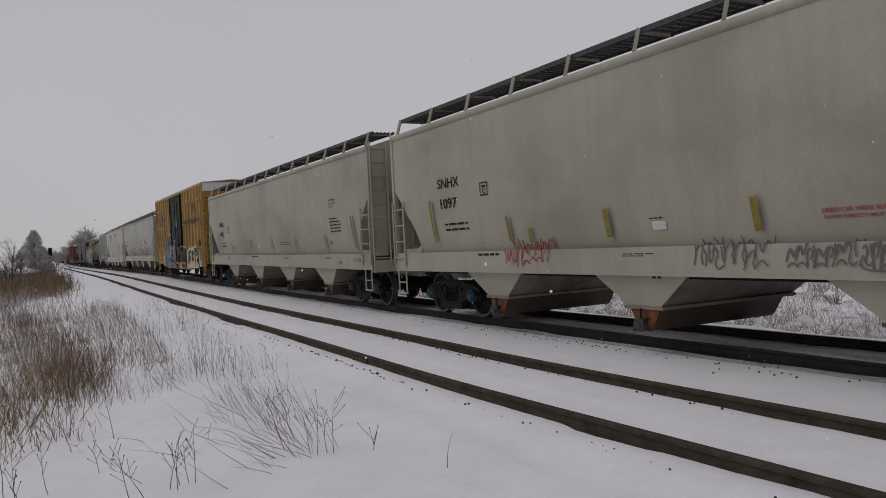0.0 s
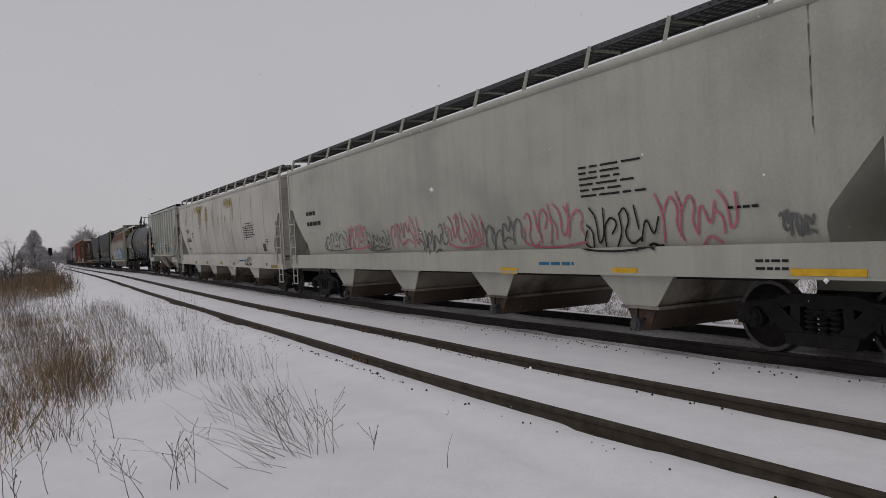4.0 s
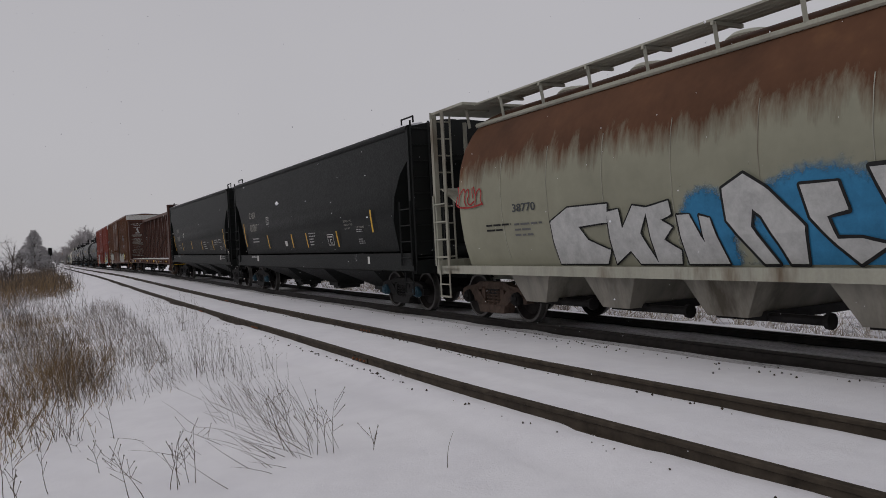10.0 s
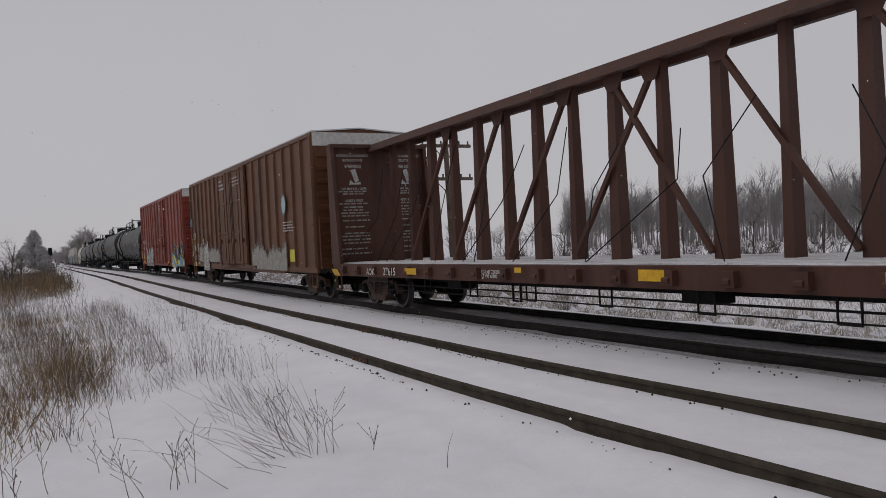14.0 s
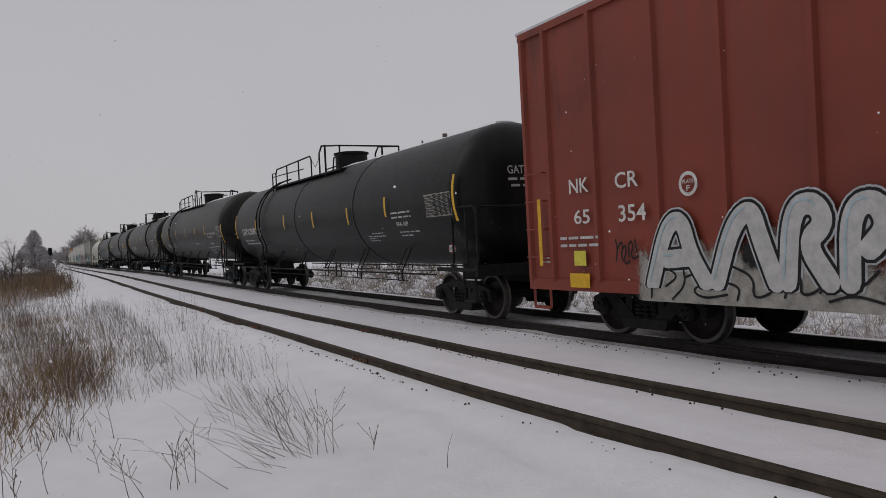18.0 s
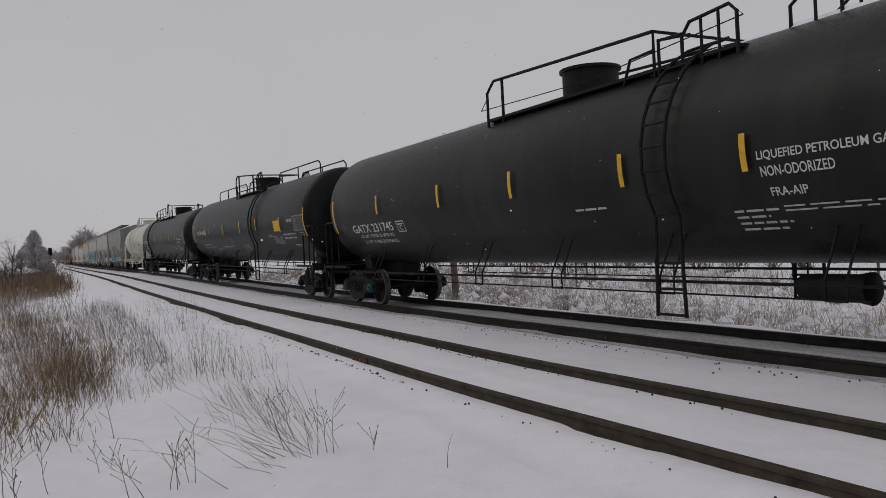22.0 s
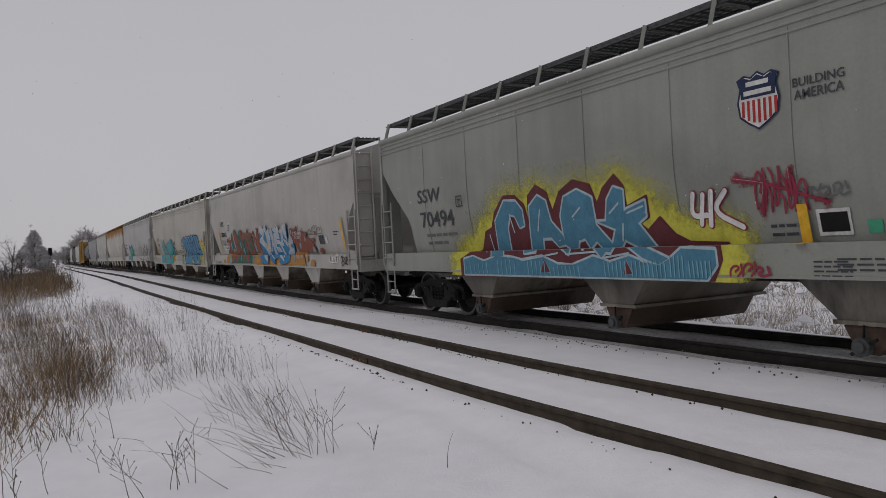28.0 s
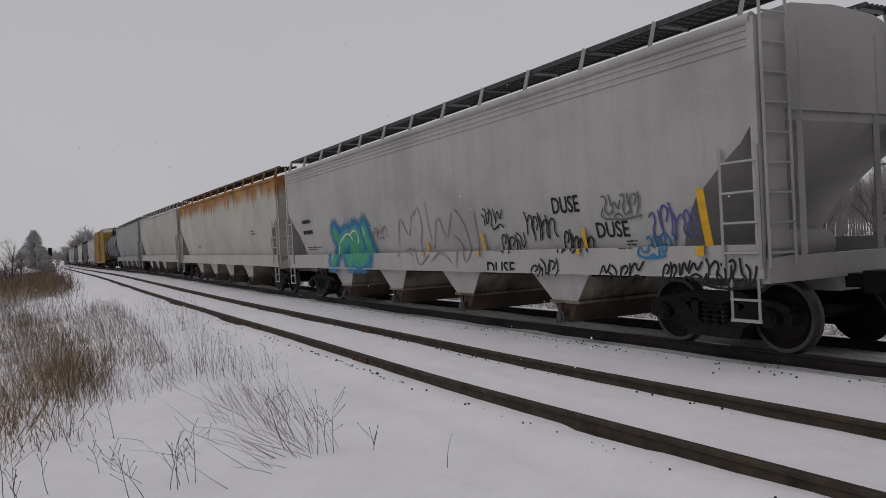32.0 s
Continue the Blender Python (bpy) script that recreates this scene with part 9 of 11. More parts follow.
bars(13, 2, 0.97, 1.90, 1.40, 1.63, WHITE)
patch(13, 'panel', 1.31, 1.60, 1.12, 1.35, REFLECT)
patch(13, 'panel', 1.18, 1.66, 0.78, 1.00, YELLOW)
patch(13, 'panel', 3.47, 3.92, 0.87, 1.00, YELLOW)
patch(13, 'panel', 5.71, 6.10, 0.89, 1.00, YELLOW)
drips(13, 2.79, 6.28, 0.64, 1.74, SPRAY_DULL, 134)
mural(13, [[(3.02, 0.86), (3.32, 1.66), (3.6, 1.75), (3.73, 1.28), (3.97, 0.92)], [(3.31, 1.21), (3.76, 1.24)], [(4.15, 0.92), (4.41, 1.61), (4.7, 1.83), (4.81, 1.46), (5.01, 0.94)], [(5.16, 0.95), (5.24, 1.76), (5.53, 1.84), (5.66, 1.59), (5.4, 1.38), (5.68, 0.96)], [(5.91, 0.96), (5.94, 1.72), (6.22, 1.81), (6.35, 1.53), (6.14, 1.31)]], 0.24, SPRAY_PALE, INK, None, 140, SPRAY_SILVER, 0.82, 'silver graffiti letters with black edges')
tag(13, 2.98, 6.23, 0.68, 1.19, INK, 141, 9, 0.05)
blob(13, 4.53, 4.83, 1.07, 1.47, INK, 142)
blob(13, 5.73, 5.88, 1.02, 1.32, INK, 143)
tag(13, 2.29, 2.74, 1.14, 1.49, INK, 135, 5, 0.03)
strip(13, 0.49, 1.12, 2.21, YELLOW, 0.09)
bars(13, 2, 0.43, 0.71, 1.16, 1.29, WHITE)
poly_piece(13, SPRAY_SKY, SPRAY_SKY, 0.020, [(14.57, 1.13), (15.67, 1.05), (17.5, 1.24), (18.91, 1.1), (18.94, 0.8), (16.38, 0.77), (16.27, 0.68), (14.52, 0.68)], 0.0000, 'navy and yellow sprayed letters over a light blue base')
poly_piece(13, SPRAY_NAVY_MID, SPRAY_YELLOW, 0.050, [(15.17, 2.01), (15.86, 2.05), (15.79, 1.83), (15.35, 1.61), (16.0, 1.42), (16.66, 0.84), (15.96, 0.94), (15.17, 1.44), (15.08, 1.62)], 0.0040, '')
poly_piece(13, SPRAY_NAVY_MID, SPRAY_YELLOW, 0.050, [(16.15, 1.95), (16.39, 1.97), (16.66, 1.33), (17.09, 1.3), (17.08, 1.96), (17.24, 1.56), (17.64, 1.11), (17.07, 1.03), (16.63, 1.03), (16.2, 1.47)], 0.0040, '')
poly_piece(13, SPRAY_NAVY_MID, SPRAY_YELLOW, 0.050, [(17.87, 1.64), (17.89, 1.91), (18.31, 2.15), (18.58, 2.03), (18.75, 1.56), (18.87, 1.05), (18.62, 1.24), (18.41, 1.52), (18.32, 1.81), (18.1, 1.7), (18.34, 1.14), (17.74, 1.39)], 0.0040, '')
poly_piece(13, SPRAY_STEEL, SPRAY_SKY, 0.03, [(14.6, 1.45), (15.3, 1.61), (16.17, 1.14), (17.17, 1.24), (17.82, 1.39), (18.37, 1.05), (18.94, 1.14), (18.94, 0.92), (14.53, 0.76)], 0.002, "dull blue sprayed ground")
poly_piece(13, SPRAY_YELLOW, SPRAY_YELLOW, 0.02, [(15.28, 1.43), (15.79, 1.31), (16.52, 0.81), (16.15, 0.86), (15.26, 1.26)], 0.007, "yellow sprayed streak")
poly_piece(13, SPRAY_YELLOW, SPRAY_YELLOW, 0.02, [(16.77, 1.14), (17.4, 1.06), (17.46, 0.81), (16.97, 0.82)], 0.007, "yellow sprayed streak")
poly_piece(13, SPRAY_YELLOW, SPRAY_YELLOW, 0.02, [(14.81, 1.26), (15.24, 1.02), (15.53, 0.68), (14.98, 0.68)], 0.007, "yellow sprayed streak")
poly_piece(13, SPRAY_YELLOW, SPRAY_YELLOW, 0.02, [(18.44, 1.05), (18.78, 1.14), (18.89, 0.87), (18.49, 0.81)], 0.007, "yellow sprayed streak")
poly_piece(13, SPRAY_YELLOW, SPRAY_YELLOW, 0.02, [(18.1, 1.7), (18.27, 1.79), (18.4, 1.38), (18.41, 1.09), (18.24, 1.19)], 0.007, "yellow sprayed streak")
patch(13, "panel", 17.9, 18.2, 1.25, 1.55, BLACK)
patch(13, "panel", 17.95, 18.15, 1.29, 1.51, REFLECT)
letters(14, 'GATX 230803', 1.31, 3.57, 2.17, 2.41, WHITE)
bars(14, 2, 1.45, 3.40, 1.79, 2.03, WHITE)
plate(14, 3.75, 4.12, 2.12, 2.41, WHITE)
strip(14, 0.45, 2.06, 3.00, YELLOW, 0.09)
strip(14, 3.61, 2.28, 2.70, YELLOW, 0.09)
strip(14, 7.25, 2.23, 2.69, YELLOW, 0.09)
strip(14, 10.21, 2.18, 2.65, YELLOW, 0.09)
strip(14, 13.09, 2.15, 2.60, YELLOW, 0.09)
bars(14, 3, 13.97, 14.60, 1.68, 1.85, WHITE)
strip(14, 15.59, 2.25, 2.72, YELLOW, 0.09)
strip(14, 18.97, 2.01, 2.94, YELLOW, 0.09)
data_table(14, 17.59, 18.75, 2.14, 2.62, WHITE)
bars(14, 2, 15.78, 17.01, 2.18, 2.39, WHITE)
letters(14, 'FRA AIP', 15.96, 16.58, 2.00, 2.10, WHITE)
bars(14, 2, 15.97, 16.99, 1.76, 1.92, WHITE)
bars(14, 2, 14.30, 15.05, 1.78, 1.93, WHITE)
placard(14, 17.98, 18.35, 1.33, 1.57)
letters(15, 'LIQUEFIED PETROLEUM GAS', 14.74, 16.73, 2.33, 2.45, WHITE)
letters(15, 'NON-ODORIZED', 14.78, 15.89, 2.19, 2.30, WHITE)
letters(15, 'FRA-AIP', 14.93, 15.52, 1.88, 1.98, WHITE)
bars(15, 1, 15.10, 16.73, 1.76, 1.82, WHITE)
data_table(15, 16.93, 18.04, 2.20, 2.69, WHITE)
placard(15, 16.71, 17.07, 1.34, 1.69)
bars(15, 3, 13.89, 14.87, 1.47, 1.82, WHITE)
tag(15, 12.31, 13.75, 1.58, 2.02, SPRAY_GREY, 151, 7, 0.04)
strip(15, 18.25, 1.86, 2.76, YELLOW, 0.09)
strip(15, 14.51, 2.32, 2.78, YELLOW, 0.09)
strip(15, 12.03, 2.30, 2.79, YELLOW, 0.09)
strip(15, 9.26, 2.33, 2.82, YELLOW, 0.09)
strip(15, 6.16, 2.33, 2.80, YELLOW, 0.09)
strip(15, 3.27, 2.36, 2.84, YELLOW, 0.09)
bars(15, 1, 11.19, 12.05, 1.94, 2.02, WHITE)
letters(15, 'GATX 231806', 1.87, 4.19, 1.81, 2.03, WHITE)
plate(15, 4.39, 4.74, 1.81, 2.06, WHITE)
bars(15, 2, 2.07, 3.80, 1.57, 1.77, WHITE)
strip(15, 0.60, 1.90, 2.79, YELLOW, 0.09)
tag(15, 6.23, 6.87, 1.58, 1.84, SPRAY_GREY, 152, 6, 0.025)
tag(15, 3.94, 5.35, 1.48, 1.70, SPRAY_GREY, 153, 6, 0.02)
letters(16, 'GATX 231745', 1.69, 4.22, 1.92, 2.13, WHITE)
plate(16, 4.45, 4.86, 1.87, 2.13, WHITE)
letters(16, "LD LMT 151600 LB 68750 KG", 2.02, 4.1, 1.79, 1.87, WHITE)
letters(16, "LT WT 111400 LB 50550 KG", 2.06, 4.1, 1.64, 1.72, WHITE)
strip(16, 0.62, 1.95, 2.85, YELLOW, 0.09)
strip(16, 3.65, 2.34, 2.79, YELLOW, 0.09)
strip(16, 6.85, 2.30, 2.77, YELLOW, 0.09)
strip(16, 9.58, 2.29, 2.76, YELLOW, 0.09)
strip(16, 12.47, 2.24, 2.71, YELLOW, 0.09)
strip(16, 14.62, 2.24, 2.69, YELLOW, 0.09)
letters(16, 'LIQUEFIED PETROLEUM GAS', 14.77, 16.43, 2.34, 2.46, WHITE)
letters(16, 'NON-ODORIZED', 14.79, 15.74, 2.16, 2.28, WHITE)
letters(16, 'FRA-AIP', 14.86, 15.35, 1.93, 2.03, WHITE)
bars(16, 2, 14.95, 16.28, 1.74, 1.84, WHITE)
bars(16, 4, 14.22, 14.98, 1.53, 1.83, WHITE)
bars(16, 1, 11.20, 11.99, 1.95, 2.01, WHITE)
data_table(16, 16.94, 18.10, 2.36, 2.85, WHITE)
strip(16, 18.32, 1.93, 2.88, YELLOW, 0.09)
strip(17, 18.94, 1.96, 2.85, YELLOW, 0.09)
strip(17, 16.28, 2.17, 2.68, YELLOW, 0.09)
patch(17, 'warning_label', 15.40, 16.14, 2.20, 2.57, YELLOW)
data_table(17, 17.66, 18.75, 2.16, 2.65, WHITE)
letters(17, 'FRA AIP', 17.06, 17.61, 2.46, 2.57, WHITE)
bars(17, 2, 16.34, 17.68, 1.91, 2.16, SPRAY_SILVER)
tag(17, 15.04, 16.14, 1.75, 2.03, SPRAY_SILVER, 171, 6, 0.03)
tag(17, 10.83, 12.30, 1.50, 1.96, SPRAY_GREY, 172, 4, 0.03)
strip(17, 13.15, 2.30, 2.75, YELLOW, 0.09)
strip(17, 10.62, 2.26, 2.74, YELLOW, 0.09)
strip(17, 7.50, 2.22, 2.70, YELLOW, 0.09)
strip(17, 3.75, 2.30, 2.78, YELLOW, 0.09)
bars(17, 2, 17.11, 17.75, 1.65, 1.75, WHITE)
placard(17, 18.38, 18.71, 1.20, 1.53)
bars(17, 2, 14.47, 15.21, 2.03, 2.13, WHITE)
bars(17, 2, 18.23, 18.69, 1.99, 2.13, WHITE)
letters(17, 'CGTX 64536', 1.37, 3.59, 2.38, 2.57, WHITE)
letters(17, 'LD LMT 153600 LBS 69650 KGS', 1.98, 3.94, 1.83, 1.91, SPRAY_PALE)
letters(17, 'LT WT 109400 LBS 49500 KGS NEW 06-01', 2.06, 4.69, 1.71, 1.78, SPRAY_PALE)
plate(17, 4.20, 4.45, 2.40, 2.65, SPRAY_PALE)
strip(17, 0.89, 1.99, 2.88, YELLOW, 0.09)
mural(17, [[(4.71, 1.86), (4.67, 1.67), (4.99, 1.56), (5.06, 1.79)], [(5.06, 1.79), (5.07, 1.57), (5.33, 1.6), (5.33, 1.69), (6.03, 1.69), (6.97, 1.71)]], 0.02, SPRAY_DULL, SPRAY_DULL, None, 173, None, 1.20, 'looping sprayed line on a tank')
mural(17, [[(6.45, 1.75), (8.23, 1.73), (8.66, 1.84), (8.6, 2.04), (8.36, 2.11)]], 0.03, SPRAY_DULL, SPRAY_DULL, None, 174, None, 1.20, 'looping sprayed line on a tank')
tag(17, 10.05, 10.50, 1.51, 1.83, SPRAY_DULL, 175, 7, 0.02)
tag(17, 10.61, 11.14, 1.38, 1.86, SPRAY_DULL, 176, 4, 0.03)
strip(18, 18.53, 1.95, 2.83, YELLOW, 0.09)
strip(18, 15.55, 2.18, 2.63, YELLOW, 0.09)
strip(18, 13.26, 2.19, 2.66, YELLOW, 0.09)
strip(18, 10.14, 2.21, 2.69, YELLOW, 0.09)
strip(18, 7.10, 2.26, 2.72, YELLOW, 0.09)
strip(18, 3.28, 2.31, 2.75, YELLOW, 0.09)
letters(18, 'LIQUEFIED PETROLEUM GAS', 15.80, 16.98, 2.24, 2.36, WHITE)
letters(18, 'NON-ODORIZED', 15.82, 16.88, 2.08, 2.18, WHITE)
letters(18, 'FRA AIP', 15.81, 16.31, 1.89, 1.98, WHITE)
bars(18, 3, 15.84, 16.73, 1.68, 1.85, WHITE)
data_table(18, 17.46, 18.45, 2.06, 2.53, WHITE)
placard(18, 17.76, 18.07, 1.24, 1.58)
bars(18, 3, 14.30, 15.01, 1.71, 1.86, WHITE)
bars(18, 1, 17.25, 17.48, 1.82, 1.86, WHITE)
letters(18, 'GATX 230824', 1.02, 3.24, 2.24, 2.45, WHITE)
bars(18, 2, 1.98, 3.22, 1.85, 2.06, WHITE)
strip(18, 0.47, 2.06, 2.98, YELLOW, 0.09)
plate(18, 3.73, 4.06, 2.15, 2.41, WHITE)
strip(19, 0.18, 1.91, 2.76, YELLOW, 0.12)
letters(19, 'UTLX', 0.62, 1.41, 2.01, 2.21, INK)
letters(19, 'THE TANK CAR', 0.66, 1.32, 1.84, 1.91, INK)
bars(19, 2, 0.70, 1.25, 1.55, 1.74, INK)
strip(19, 7.66, 1.99, 2.55, YELLOW, 0.50)
bars(19, 3, 10.14, 11.42, 1.71, 1.95, INK)
bars(19, 4, 10.63, 11.67, 2.16, 2.56, INK)
letters(20, 'SSW', 1.92, 2.96, 2.44, 2.73, SLATE)
letters(20, '70494', 1.97, 3.44, 1.91, 2.25, SLATE)
bars(20, 2, 2.12, 3.47, 1.53, 1.86, SPRAY_GREY)
plate(20, 3.60, 3.85, 2.27, 2.49, SLATE)
tag(20, 10.76, 11.45, 1.69, 2.25, SPRAY_PLUM, 202, 6, 0.03)
mural(20, [[(10.47, 2.17), (10.95, 2.08), (11.69, 1.81)], [(11.26, 2.21), (11.26, 1.92)], [(10.91, 2.08), (10.84, 1.73)]], 0.03, SPRAY_PLUM, SPRAY_PLUM, SPRAY_PLUM, 207, None, 1.20, 'plum-red sprayed tag')
mural(20, [[(9.81, 2.04), (9.73, 1.75), (10.0, 1.76)], [(9.97, 2.02), (9.88, 1.65)], [(10.11, 2.05), (10.03, 1.63)], [(10.33, 2.04), (10.09, 1.8), (10.52, 1.59)]], 0.07, SPRAY_WHITE, SPRAY_PLUM, None, 203, None, 1.20, 'white hand-drawn tag with a plum edge')
tag(20, 10.39, 10.97, 1.00, 1.17, SPRAY_PLUM, 204, 5, 0.035)
shield(20, 10.61, 11.21, 2.70, 3.38)
letters(20, 'BUILDING', 11.37, 11.99, 3.09, 3.19, SLATE)
letters(20, 'AMERICA', 11.38, 11.98, 2.95, 3.06, SLATE)
patch(20, 'panel', 11.51, 11.91, 1.45, 1.74, WHITE)
patch(20, 'panel', 11.55, 11.88, 1.49, 1.70, BLACK)
patch(20, 'panel', 12.08, 12.24, 1.46, 1.60, SPRAY_GREEN)
strip(20, 11.38, 1.37, 1.81, YELLOW, 0.13)
bars(20, 2, 10.90, 11.29, 1.45, 1.65, SLATE)
bars(20, 5, 11.53, 11.98, 0.95, 1.21, SLATE)
tag(20, 11.32, 11.95, 1.83, 2.01, SPRAY_GREY, 205, 6, 0.025)
bars(20, 1, 9.79, 10.34, 1.46, 1.54, SLATE)
strip(20, 14.20, 1.41, 2.29, YELLOW, 0.13)
patch(20, 'sprayed_patch', 13.52, 14.21, 1.49, 2.01, SPRAY_DULL)
bars(20, 3, 13.05, 13.50, 1.47, 1.66, SLATE)
bars(20, 3, 11.81, 12.49, 1.07, 1.24, SLATE)
halo_ring(20, [(4.34, 1.38), (4.58, 1.73), (4.83, 1.8), (5.0, 2.07), (5.35, 2.34), (5.71, 2.33), (5.97, 2.16), (6.04, 1.82), (6.13, 2.29), (6.38, 2.45), (6.66, 2.31), (6.77, 1.99), (7.02, 2.29), (7.38, 2.44), (7.78, 2.34), (7.9, 2.03), (8.08, 2.26), (8.35, 2.43), (8.52, 2.26), (8.53, 1.95), (8.96, 2.08), (8.95, 1.8), (8.73, 1.71), (8.89, 1.6), (9.16, 1.77), (9.38, 1.53), (9.62, 1.42), (10.24, 1.39), (10.27, 1.2), (10.14, 0.95), (3.76, 0.92), (3.74, 1.22), (4.13, 1.35)], 0.62, SPRAY_LIME)
poly_piece(20, SPRAY_MAROON, SPRAY_MAROON, 0.05, [(4.34, 1.38), (4.58, 1.73), (4.83, 1.8), (5.0, 2.07), (5.35, 2.34), (5.71, 2.33), (5.97, 2.16), (6.04, 1.82), (6.13, 2.29), (6.38, 2.45), (6.66, 2.31), (6.77, 1.99), (7.02, 2.29), (7.38, 2.44), (7.78, 2.34), (7.9, 2.03), (8.08, 2.26), (8.35, 2.43), (8.52, 2.26), (8.53, 1.95), (8.96, 2.08), (8.95, 1.8), (8.73, 1.71), (8.89, 1.6), (9.16, 1.77), (9.38, 1.53), (9.62, 1.42), (10.24, 1.39), (10.27, 1.2), (10.14, 0.95), (3.76, 0.92), (3.74, 1.22), (4.13, 1.35)], 0.0, 'blue letter shapes with maroon sides and a lime haze')
poly_piece(20, SPRAY_MURAL, SPRAY_ICE, 0.07, [(3.88, 1.24), (4.23, 1.28), (4.62, 1.19), (5.07, 1.28), (5.48, 1.27), (5.9, 1.21), (6.48, 1.27), (6.92, 1.14), (7.28, 1.12), (7.82, 1.26), (8.19, 1.17), (8.61, 1.26), (8.88, 1.18), (9.2, 1.13), (9.41, 1.22), (9.61, 1.35), (10.17, 1.33), (10.19, 1.13), (10.04, 0.96), (3.89, 0.95)], 0.004, '')
poly_piece(20, SPRAY_MURAL, SPRAY_ICE, 0.07, [(4.9, 1.28), (4.99, 1.92), (5.37, 2.26), (5.73, 2.24), (5.9, 2.07), (5.89, 1.81), (5.75, 1.78), (5.65, 1.99), (5.5, 2.02), (5.36, 1.78), (5.3, 1.28)], 0.004, '')
poly_piece(20, SPRAY_MURAL, SPRAY_ICE, 0.07, [(5.98, 1.33), (6.14, 2.12), (6.41, 2.28), (6.62, 2.18), (6.68, 1.84), (6.94, 1.59), (6.96, 1.45), (6.76, 1.43), (6.62, 1.56), (6.36, 1.56), (6.31, 1.35)], 0.004, '')
poly_piece(20, SPRAY_MURAL, SPRAY_ICE, 0.07, [(6.95, 1.45), (6.97, 1.91), (7.12, 2.2), (7.47, 2.29), (7.8, 2.15), (7.8, 1.73), (8.16, 1.36), (8.01, 1.24), (7.74, 1.49), (7.57, 1.38), (7.48, 1.53), (7.31, 1.5), (7.21, 1.3)], 0.004, '')
poly_piece(20, SPRAY_MURAL, SPRAY_ICE, 0.07, [(7.86, 1.78), (8.05, 1.78), (8.15, 2.09), (8.32, 2.26), (8.51, 2.2), (8.47, 1.91), (8.92, 2.02), (8.9, 1.81), (8.72, 1.72), (9.0, 1.36), (9.38, 1.22), (9.2, 1.14), (8.89, 1.23), (8.62, 1.39), (8.38, 1.49), (8.21, 1.31), (8.03, 1.33), (8.23, 1.65)], 0.004, '')
marks(20, [[(3.95, 1.16), (3.99, 0.94)], [(4.11, 1.16), (4.15, 0.94)], [(4.26, 1.16), (4.3, 0.94)], [(4.42, 1.16), (4.46, 0.94)], [(4.57, 1.16), (4.61, 0.94)], [(4.72, 1.16), (4.76, 0.94)], [(5.11, 1.21), (5.14, 0.95)], [(5.24, 1.21), (5.27, 0.95)], [(5.38, 1.21), (5.41, 0.95)], [(5.52, 1.21), (5.54, 0.95)], [(5.65, 1.21), (5.68, 0.95)], [(6.07, 1.19), (6.1, 0.95)], [(6.19, 1.19), (6.22, 0.95)], [(6.31, 1.18), (6.34, 0.95)], [(6.43, 1.18), (6.46, 0.95)], [(6.55, 1.18), (6.57, 0.96)], [(6.69, 1.09), (6.73, 0.96)], [(6.81, 1.09), (6.84, 0.96)], [(6.92, 1.1), (6.95, 0.96)], [(7.03, 1.1), (7.06, 0.96)], [(7.13, 1.1), (7.17, 0.96)], [(7.24, 1.1), (7.27, 0.96)], [(7.34, 1.1), (7.37, 0.96)], [(7.45, 1.1), (7.48, 0.96)], [(8.07, 1.18), (8.09, 0.97)], [(8.16, 1.18), (8.18, 0.97)], [(8.25, 1.18), (8.27, 0.97)], [(8.34, 1.18), (8.36, 0.97)], [(8.43, 1.18), (8.45, 0.97)], [(8.52, 1.18), (8.54, 0.97)], [(8.66, 1.18), (8.68, 0.97)], [(8.75, 1.18), (8.76, 0.97)], [(8.83, 1.18), (8.85, 0.97)], [(8.91, 1.18), (8.93, 0.97)], [(8.99, 1.18), (9.01, 0.97)], [(9.07, 1.18), (9.09, 0.97)], [(9.15, 1.18), (9.17, 0.97)], [(9.23, 1.18), (9.24, 0.97)], [(9.3, 1.18), (9.32, 0.97)], [(9.41, 1.25), (9.42, 0.98)], [(9.48, 1.25), (9.49, 0.98)], [(9.56, 1.25), (9.57, 0.98)], [(9.63, 1.25), (9.64, 0.98)], [(9.74, 1.18), (9.76, 0.98)], [(9.81, 1.18), (9.83, 0.98)], [(9.88, 1.18), (9.9, 0.98)], [(9.95, 1.18), (9.97, 0.98)], [(10.02, 1.18), (10.03, 0.98)], [(10.09, 1.18), (10.1, 0.98)]], 0.022, SPRAY_SKY)
marks(20, [[(6.43, 2.04), (6.28, 1.7)], [(7.27, 1.88), (7.49, 2.01)], [(8.16, 1.89), (8.38, 2.02)], [(8.41, 1.72), (8.34, 1.48)], [(8.54, 1.87), (8.88, 1.95)], [(7.15, 1.3), (7.89, 1.33)], [(5.5, 2.02), (5.56, 1.7)], [(4.72, 1.68), (4.76, 1.37)], [(5.95, 1.21), (6.94, 1.32)], [(8.01, 1.23), (8.61, 1.3)]], 0.03, SPRAY_ICE)
poly_piece(20, SPRAY_MAROON, SPRAY_ICE, 0.015, [(6.46, 1.02), (6.55, 1.23), (6.72, 1.01)], 0.006, '')
poly_piece(20, SPRAY_MAROON, SPRAY_ICE, 0.015, [(8.49, 1.01), (8.56, 1.19), (8.68, 1.0)], 0.006, '')
letters(21, 'ROIX', 1.98, 2.68, 2.64, 2.85, INK)
letters(21, '58002', 2.07, 3.07, 2.17, 2.37, INK)
plate(21, 3.43, 3.72, 2.42, 2.66, INK)
strip(21, 9.58, 1.51, 1.97, YELLOW, 0.11)
strip(21, 12.25, 1.52, 1.92, YELLOW, 0.12)
